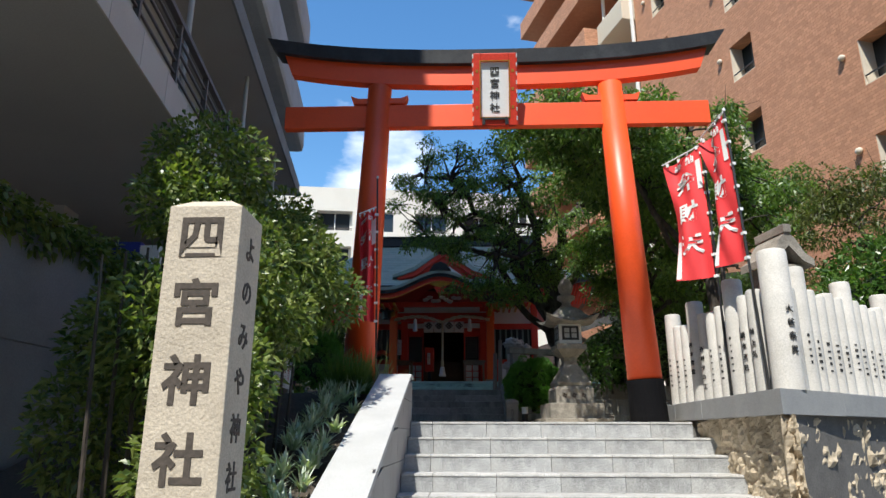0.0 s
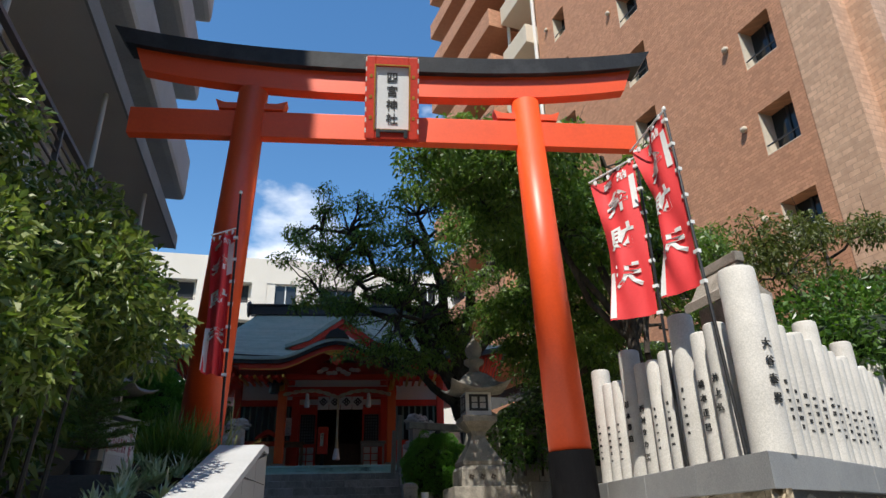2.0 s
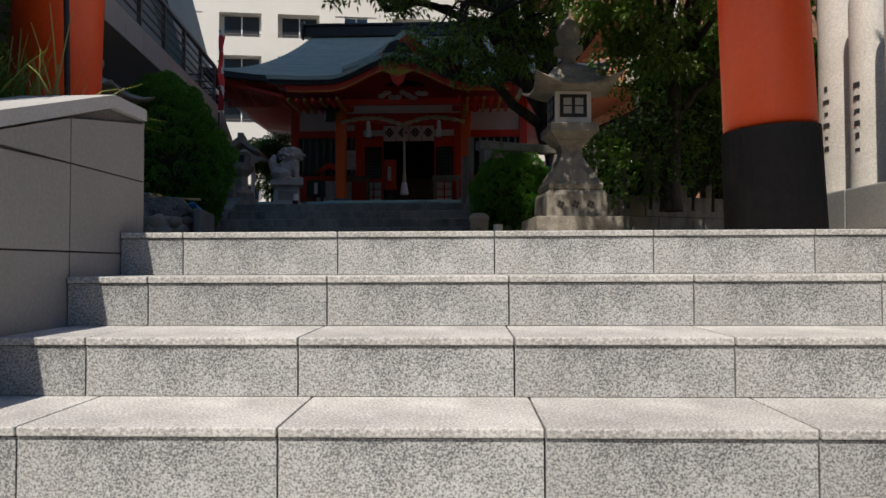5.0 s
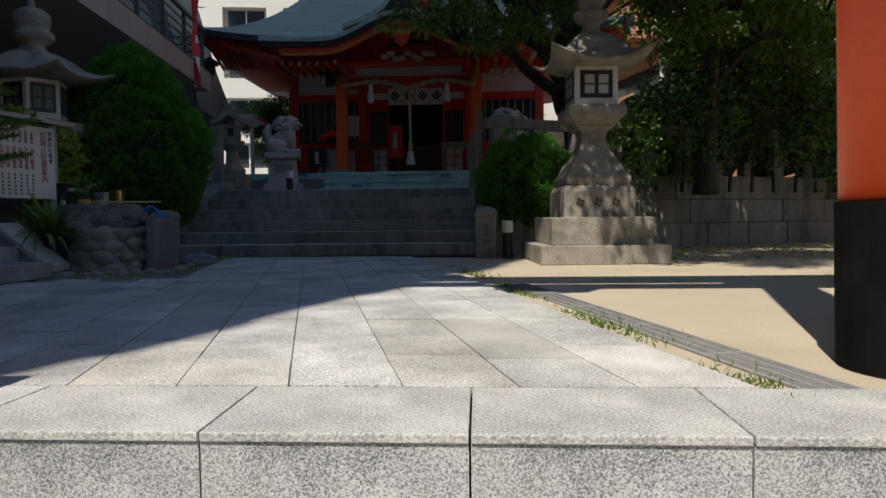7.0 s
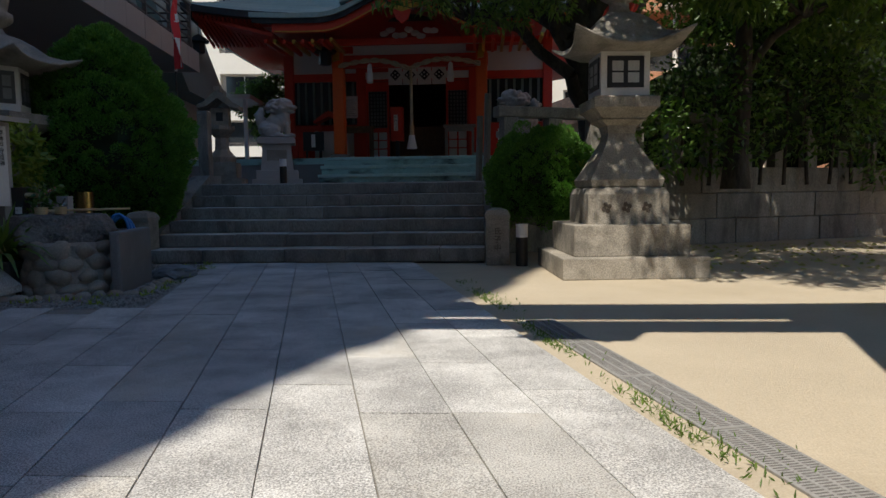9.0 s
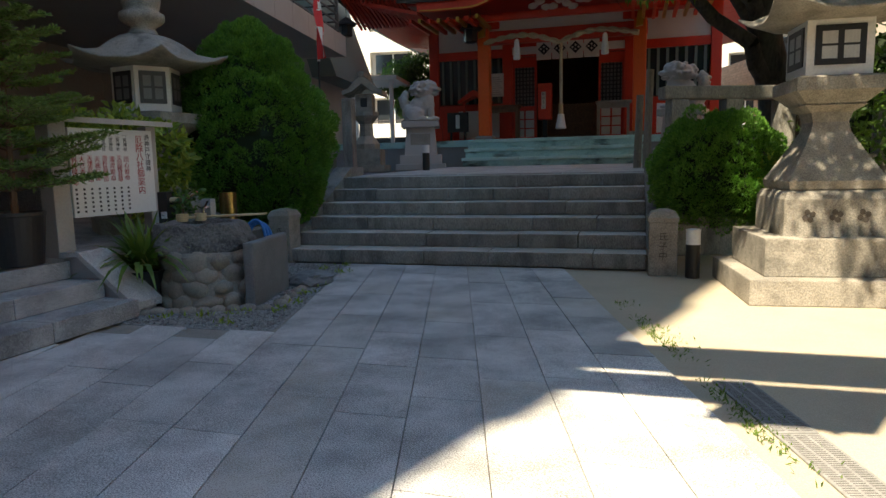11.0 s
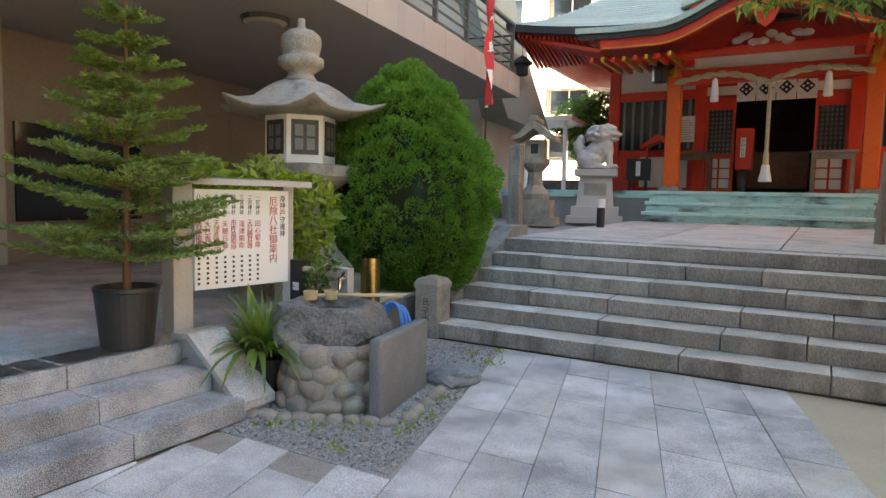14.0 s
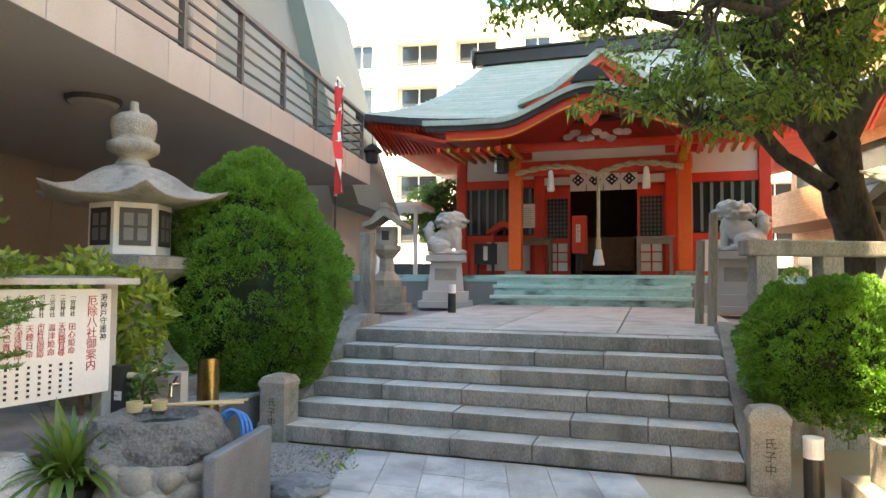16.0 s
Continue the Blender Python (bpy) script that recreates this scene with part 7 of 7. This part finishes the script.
for f in range(15):
    z = 1.1 + 3.0 * f
    part("south_window", box(3.0, 5.0, -0.63, -0.6, z, z + 1.4), "window", brown)
    part("south_window", box(8.0, 10.0, -0.63, -0.6, z, z + 1.4), "window", brown)
# small white frame house past the balcony
frame_house = thing("steel_canopy", "white steel canopy frame beyond the hall", "canopy", (-7.2, 19.0, 0.96), 6)
for x in (-0.9, 0.9):
    for y in (-1.0, 1.4):
        part("post", box(x - 0.05, x + 0.05, y - 0.05, y + 0.05, 0, 2.5), "white", frame_house)
part("roof", box(-1.1, 1.1, -1.2, 1.6, 2.5, 2.62), "white", frame_house)
part("screen", box(-0.9, 0.9, 1.4, 1.45, 0, 1.0), "black", frame_house)


# ---- trees ----
def tree(name, label, at, trunk, radius, arms, crowns, leaf_count, leaf, material, seed, clump=0.5):
    """A crooked trunk through given points, arms toward the crowns (world x, y, z, rx, ry, rz, clumps), twigs to every clump of leaves."""
    rng = np.random.default_rng(seed)
    t = thing(name, label, "tree", at)
    o = Vector(at)
    bm = bmesh.new()
    pts = [Vector(p) for p in trunk]
    n = len(pts) - 1
    rod((0, 0, -0.15), pts[0], radius * 1.5, radius * 1.12, 14, bm, caps=False)
    for k in range(n):
        rod(pts[k], pts[k + 1], radius * (1.12 - 0.35 * k / n), radius * (1.12 - 0.35 * (k + 1) / n), 14, bm, caps=False)
        blob(pts[k + 1], (radius * 0.8,) * 3, 0.1, 2, 2, bm)
    nodes = []
    for (k, end, thick) in arms:
        p, q = pts[k], Vector(end) - o
        prev = p
        m = 7
        for j in range(1, m + 1):
            f = j / m
            c = p.lerp(q, f) + Vector((0, 0, 0.18 * math.sin(f * math.pi) * (q - p).length)) + Vector(rng.normal(size=3)) * 0.07 * (q - p).length * 0.5
            rod(prev, c, radius * thick * (1.05 - 0.75 * (j - 1) / m), radius * thick * (1.05 - 0.75 * j / m), 8, bm, caps=False)
            if j > 2:
                nodes.append((c, radius * thick * (1.05 - 0.75 * f)))
            prev = c
    clumps = []
    for (x, y, z, rx, ry, rz, count) in crowns:
        for d in in_ball(count, rng, 0.35):
            c = Vector((x + d[0] * rx, y + d[1] * ry, z + d[2] * rz)) - o
            s = clump * rng.uniform(0.7, 1.35)
            clumps.append((c.x, c.y, c.z, s, s, s * rng.uniform(0.4, 0.65)))
            near, r = min(nodes, key=lambda w: (w[0] - c).length)
            prev = near
            for j in range(1, 5):
                f = j / 4
                w = near.lerp(c, f) + Vector(rng.normal(size=3)) * 0.05 * (c - near).length + Vector((0, 0, 0.1 * math.sin(f * math.pi) * (c - near).length))
                a = min(r * 0.7, 0.05)
                rod(prev, w, a * (1.05 - 0.8 * (j - 1) / 4), a * (1.05 - 0.8 * f), 5, bm, caps=False)
                prev = w
            for j in range(3):
                e = c + Vector(rng.normal(size=3)) * s * 0.6
                rod(c, e, 0.008, 0.003, 4, bm, caps=False)
    part("trunk", bm, "bark", t, smooth=True)
    foliage("crown", clumps, leaf_count, leaf[0], leaf[1], material, t, seed + 1, shell=0.05, outward=0.45, droop=0.35, lift=-0.05)
    return t


tree("cherry_tree", "broad dark-trunked cherry tree shading the hall", (2.5, 10.6, 1.0), ((0, 0, 0.2), (-0.1, -0.1, 0.9), (-0.3, -0.25, 1.6), (-0.35, -0.4, 2.1)), 0.25,
     ((1, (0.4, 8.8, 3.2), 0.5), (2, (-1.4, 8.9, 4.7), 0.45), (3, (-1.2, 8.9, 6.6), 0.5), (3, (-0.8, 8.8, 5.3), 0.6), (3, (0.9, 8.4, 6.6), 0.6), (3, (3.3, 8.6, 6.6), 0.65), (3, (4.6, 9.6, 5.0), 0.55), (2, (1.2, 12.0, 5.4), 0.5), (2, (0.6, 7.9, 4.2), 0.4)),
     ((-0.4, 8.8, 5.7, 1.9, 1.5, 0.9, 52), (-0.9, 8.9, 6.7, 1.3, 1.2, 0.9, 34), (-0.9, 8.6, 4.5, 1.0, 0.8, 0.35, 16), (2.3, 8.6, 6.4, 2.6, 1.8, 1.6, 90), (0.55, 8.3, 3.35, 1.3, 0.9, 0.35, 26), (1.5, 9.2, 4.1, 1.3, 0.9, 0.6, 30), (4.5, 9.4, 5.0, 1.7, 1.4, 1.7, 46), (1.9, 8.6, 4.8, 1.8, 1.4, 0.5, 18), (0.6, 11.4, 5.6, 2.0, 1.2, 0.9, 18)),
     32000, (0.1, 0.044), "leaf_tree", 51, 0.29)
tree("cherry_tree", "leafy tree behind the stone lantern", (3.9, 8.3, 0.9), ((0, 0, 0.3), (0.05, 0.0, 1.2), (0.1, 0.1, 2.0)), 0.13,
     ((2, (3.2, 7.0, 4.2), 0.6), (2, (4.9, 7.0, 4.8), 0.6), (1, (5.6, 8.0, 3.2), 0.5), (2, (4.4, 5.8, 5.0), 0.5), (2, (2.6, 5.6, 5.1), 0.5), (2, (6.2, 6.4, 4.8), 0.5)),
     ((4.0, 7.4, 3.9, 1.6, 1.1, 1.2, 44), (5.6, 8.2, 3.4, 1.3, 0.9, 1.1, 26), (4.4, 6.2, 5.0, 2.0, 1.3, 0.9, 56), (6.6, 6.8, 4.8, 1.5, 1.2, 1.0, 34), (2.5, 5.5, 5.2, 1.3, 1.0, 0.7, 34)), 36000, (0.12, 0.055), "leaf_tree", 61, 0.34)
tree("cherry_tree", "leafy tree between the gate and the brown tower", (4.3, 4.4, -0.02), ((0, 0, 0.3), (0.05, 0.0, 1.6), (-0.05, -0.1, 2.6)), 0.13,
     ((2, (2.6, 3.8, 4.9), 0.6), (2, (1.5, 3.9, 5.2), 0.5), (2, (1.5, 2.8, 5.3), 0.45), (2, (3.8, 3.6, 5.6), 0.6), (2, (5.2, 4.6, 4.8), 0.55), (1, (4.6, 3.6, 3.4), 0.45)),
     ((2.9, 3.8, 4.9, 1.3, 1.0, 0.8, 32), (1.5, 3.9, 5.1, 1.0, 0.9, 0.45, 20), (1.3, 2.9, 5.3, 0.9, 0.8, 0.35, 15), (2.4, 2.6, 5.0, 0.9, 0.7, 0.4, 16), (4.2, 4.2, 4.8, 1.3, 1.1, 1.2, 40), (5.4, 4.6, 3.6, 1.0, 0.9, 1.0, 20)), 22500, (0.115, 0.055), "leaf_tree", 95, 0.34)
tree("olive_tree", "airy olive-leaved tree beside the brown tower", (6.4, 2.6, -0.02), ((0, 0, 0.3), (0.0, 0.0, 1.2), (0.1, 0.0, 1.8)), 0.09,
     ((2, (5.6, 2.4, 3.4), 0.6), (2, (6.8, 2.6, 3.9), 0.6), (2, (8.0, 2.8, 3.3), 0.6)),
     ((5.7, 2.4, 3.0, 0.9, 0.8, 0.8, 16), (7.0, 2.6, 3.3, 1.1, 0.8, 0.9, 20), (8.3, 2.8, 2.9, 1.0, 0.8, 0.8, 14)), 11000, (0.085, 0.034), "leaf_olive", 91, 0.34)
tree("garden_tree", "small leafy green tree beyond the hall corner", (-6.2, 20.3, 0.96), ((0, 0, 0.3), (0, 0, 1.0), (0, 0, 1.7)), 0.09,
     ((2, (-6.8, 20.2, 3.6), 0.6), (2, (-5.8, 20.1, 3.9), 0.6), (2, (-6.3, 20.0, 4.4), 0.5)), ((-6.2, 20.1, 3.5, 0.95, 0.8, 1.2, 34),), 9000, (0.12, 0.055), "leaf_dark", 97, 0.36)
evergreen = thing("evergreen_shrubs", "dark glossy evergreen shrubs over the retaining wall", "shrub", (4.6, 8.9, 0.9))
foliage("leaves", [(-1.0, -0.5, 0.9, 0.9, 0.6, 0.9), (0.6, 0.2, 1.3, 1.2, 0.7, 1.1), (2.2, 0.9, 1.0, 1.3, 0.8, 1.2), (3.8, 1.6, 1.4, 1.2, 0.9, 1.3), (0.2, 0.5, 2.2, 1.2, 0.8, 0.8), (-1.9, -0.9, 0.5, 0.6, 0.4, 0.6), (2.6, 1.2, 2.4, 1.4, 0.8, 0.8), (-0.6, 0.4, 2.6, 1.2, 0.7, 0.8), (4.6, 2.2, 2.6, 1.3, 0.9, 1.0), (5.6, 2.6, 1.2, 1.2, 0.9, 1.2)], 24000, 0.11, 0.05, "leaf_dark", evergreen, 71, shell=0.3)
# near-black masses paint in shade and stop light behind the leaves
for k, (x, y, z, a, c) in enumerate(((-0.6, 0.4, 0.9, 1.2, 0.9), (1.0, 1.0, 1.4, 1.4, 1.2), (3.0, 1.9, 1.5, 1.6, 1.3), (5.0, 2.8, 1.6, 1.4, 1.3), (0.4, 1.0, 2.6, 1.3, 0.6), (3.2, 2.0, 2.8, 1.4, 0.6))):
    part("inner_shade_mass", blob((x, y, z), (a, 0.4, c), 0.3, 2.2, 3, seed=k * 3.3), "core", evergreen)
for k in range(14):
    part("stem", rod((-1.4 + 0.42 * k, -0.6 + 0.2 * k, -0.1), (-1.4 + 0.42 * k + 0.1 * math.sin(k * 2.3), -0.6 + 0.2 * k, 1.3), 0.03, 0.015, 6), "bark", evergreen)
roundbush = thing("evergreen_tree", "bright round evergreen tree behind the stone fence", "tree", (5.4, 0.9, -0.02))
foliage("crown", [(0, 0, 1.75, 1.0, 0.9, 0.7), (0.8, 0.3, 1.6, 0.9, 0.8, 0.6), (-0.5, -0.1, 1.4, 0.7, 0.6, 0.55), (1.7, 0.8, 1.6, 0.9, 0.8, 0.7), (2.8, 1.6, 1.4, 0.9, 0.8, 0.7)], 13000, 0.095, 0.05, "leaf_dark", roundbush, 81, shell=0.6)
part("trunk", rod((0, 0, 0), (0, 0, 1.8), 0.08, 0.05, 8), "bark", roundbush)
# dark core painting the shade inside the crown
part("inner_shade_mass", blob((0.6, 0.2, 1.55), (1.2, 0.8, 0.45), 0.2, 1.5, 3), "core", roundbush)
hedge = thing("hedge", "dark shaded hedge behind the round fence posts", "hedge", (4.0, 1.8, -0.02))
foliage("leaves", [(-0.6, -0.6, 0.6, 0.7, 0.7, 0.6), (0.4, 0.0, 0.7, 0.8, 0.8, 0.7), (1.6, 0.6, 0.8, 0.9, 0.8, 0.8), (2.8, 1.2, 0.8, 0.9, 0.8, 0.8), (-0.2, 1.2, 0.7, 0.7, 0.9, 0.7)], 7000, 0.11, 0.05, "leaf_dark", hedge, 83, shell=0.4)
part("stem", rod((0, 0, 0), (0, 0, 0.8), 0.05, 0.03, 6), "bark", hedge)

# planting on the left of the gate
bushes = thing("garden_bush", "large leafy green bush behind the stair wall", "bush", (-2.0, -2.6, -0.6))
foliage("leaves", [(x + 2.0, y + 2.6, z + 0.6, a, b, c) for x, y, z, a, b, c in ((-1.72, -1.75, 1.35, 0.4, 0.5, 0.38), (-2.1, -1.5, 1.8, 0.5, 0.5, 0.4), (-2.2, -2.3, 1.4, 0.5, 0.5, 0.5), (-1.9, -2.9, 1.0, 0.4, 0.5, 0.5), (-2.2, -3.3, 0.5, 0.45, 0.5, 0.5),
        (-1.75, -3.5, 0.2, 0.36, 0.4, 0.42), (-1.65, -3.9, -0.4, 0.36, 0.4, 0.5), (-2.3, -2.6, 2.0, 0.5, 0.5, 0.4), (-1.65, -2.6, 0.7, 0.3, 0.4, 0.32), (-1.5, -1.3, 1.15, 0.3, 0.4, 0.3), (-2.0, -1.0, 1.2, 0.4, 0.4, 0.4), (-2.65, -3.2, -0.1, 0.4, 0.4, 0.5), (-2.7, -2.8, 0.5, 0.45, 0.4, 0.45), (-2.35, -2.9, 1.55, 0.4, 0.4, 0.35))],
        25000, 0.078, 0.034, "leaf_bush", bushes, 101, shell=0.15, droop=0.25, lift=0.2)
for k in range(14):
    part("stem", rod((-0.3 + 0.04 * k, -1.2 + 0.15 * k, -0.3), (-0.4 + 0.05 * k, -1.2 + 0.17 * k, 1.5 + 0.07 * (k % 5)), 0.02, 0.008, 6), "bark", bushes)
backbush = thing("garden_bush", "dark shaded bush along the panel wall", "bush", (-2.7, -0.8, -0.2))
foliage("leaves", [(0.2, -0.6, 0.5, 0.5, 0.6, 0.6), (0.0, 0.2, 1.2, 0.5, 0.6, 0.7), (0.3, 0.8, 2.1, 0.6, 0.6, 0.6), (-0.2, 0.7, 1.4, 0.4, 0.5, 0.5)], 4200, 0.12, 0.05, "leaf_bush", backbush, 103, shell=0.3, droop=0.4)
part("stem", rod((0, 0.3, -0.4), (0, 0.5, 2.0), 0.03, 0.01, 6), "bark", backbush)
ivy = thing("ivy", "ivy trailing over the grey panel wall", "climber", (-4.02, -2.5, 1.5))
foliage("leaves", [(0, -1.6 + 0.4 * k, 0.22 - 0.1 * abs(math.sin(k)), 0.12, 0.32, 0.16 + 0.05 * (k % 3)) for k in range(12)], 3000, 0.09, 0.06, "leaf_bush", ivy, 105, shell=0.0, droop=0.5)
for k in range(7):
    y = -1.5 + 0.7 * k
    part("stem", rod((0.0, y, 0.22), (0.02, y + 0.62, 0.24 - 0.12 * (k % 2)), 0.012, 0.007, 6), "bark", ivy)
for k in range(46):
    t = k / 45
    rk = random.Random(k)
    y = 0.1 - 3.5 * t + rk.uniform(-0.05, 0.05)
    strap_plant("variegated_plant", "low plant with white-edged strap leaves along the wall", (-1.32 - rk.uniform(0, 0.42), y, top_z(y) - 0.14), 26, 0.25, "leaf_white", 200 + k, 0.9, 0.024)["group"] = "variegated edging plants"
for k in range(6):
    strap_plant("grass_clump", "tall fine green ornamental grass at the gate pillar", (-1.38 - 0.13 * (k % 3), 0.1 - 0.3 * (k // 3), 0.3), 130, 0.6, "grass", 300 + k, 0.55, 0.008, arch=0.6)["group"] = "ornamental grasses"
strap_plant("dry_grass", "pale dry arching grass blades", (-1.2, 0.12, 0.32), 45, 0.7, "straw", 311, 0.75, 0.006, arch=0.7)


# ---- court paving, drain and litter (pieces last) ----
court_paving = thing("court_paving", "grey stone slab paving of the court path", "pavement", kind="structure")
part("paving_bed", prism([(path_x(0.36) - 0.01, 0.36), (path_x(6.44) - 0.01, 6.44), (-2.38, 6.44), (-1.78, 3.66), (-2.9, 3.66), (-2.9, 0.64), (-0.9, 0.64), (-0.9, 0.36)], -0.03, -0.010, "z"), "joint", court_paving)
rp_ = random.Random(9)
for k in range(16):
    y = 0.395
    first = True
    while y < 6.42:
        L = rp_.uniform(0.55, 0.95) if not first else rp_.uniform(0.3, 0.9)
        first = False
        y1 = min(y + L, 6.43)
        if 6.43 - y1 < 0.2:
            y1 = 6.43
        left_lim = -2.4 if y1 > 3.7 else -2.92
        xa0, xb0 = path_x(y, k + 1), path_x(y, k)
        xa1, xb1 = path_x(y1, k + 1), path_x(y1, k)
        if k >= 7 and y1 > 3.64:
            if y > 3.3:
                break
            y1 = 3.64
            xa1, xb1 = path_x(y1, k + 1), path_x(y1, k)
        if min(xa0, xa1) < -2.93:
            if max(xb0, xb1) < -2.8:
                break
            xa0, xa1 = max(xa0, -2.92), max(xa1, -2.92)
        g = 0.0028
        if y > 0.2 and xb0 - xa0 > 0.05 and xb1 - xa1 > 0.02:
            top = rp_.uniform(-0.0015, 0.0015)
            part("paving_slab", prism([(xa0 + g, y + g), (xb0 - g, y + g), (xb1 - g, y1 - g), (xa1 + g, y1 - g)], -0.028, top, "z"), "paving_warm" if (k < 6 and rp_.random() < 0.22) else "paving", court_paving)
        y = y1
drain = thing("drain_channel", "perforated grey drain cover in the sand", "drain", (0.87, 3.3, -0.02), 14)
for k in range(5):
    part("cover", box(-0.085, 0.085, -0.62 * (k + 1) + 0.004, -0.62 * k - 0.004, 0, 0.009, 0.002), "concrete", drain)
    slots = bmesh.new()
    for j in range(38):
        for x in (-0.052, 0.0, 0.052):
            box(x - 0.02, x + 0.02, -0.62 * k - 0.024 - 0.0155 * j, -0.62 * k - 0.018 - 0.0155 * j, 0.008, 0.0098, 0, slots)
    part("slot_pattern", slots, "mortar", drain)
weeds = thing("court_weeds", "sparse weeds along the edge of the sand", "weeds", kind="stuff")
rng = np.random.default_rng(17)
n = 2600
ys = rng.uniform(0.3, 5.0, n)
xs_ = 1.46 - 0.235 * ys + np.abs(rng.normal(size=n)) * 0.08 + 0.02
clus = rng.uniform(size=n) < 0.5 + 0.5 * np.sin(ys * 5)
P = np.stack([xs_, ys, np.full(n, -0.02)], 1)[clus]
A = rng.normal(size=P.shape) * 0.7 + np.array([0, 0, 0.7])
part("blades", leaves_mesh(P, A, 0.032, 0.007, rng), "grass", weeds)
litter = thing("fallen_leaves", "dry leaves and twigs under the tree", "leaves", kind="stuff")
n = 700
P = np.stack([rng.uniform(2.2, 7.5, n), rng.uniform(5.6, 9.0, n), np.full(n, -0.014)], 1)
P = P[P[:, 1] < 7.4 + 0.38 * (P[:, 0] - 0.8)]
A = rng.normal(size=P.shape) * np.array([1, 1, 0.12])
part("leaves", leaves_mesh(P, A, 0.07, 0.035, rng), "straw", litter)
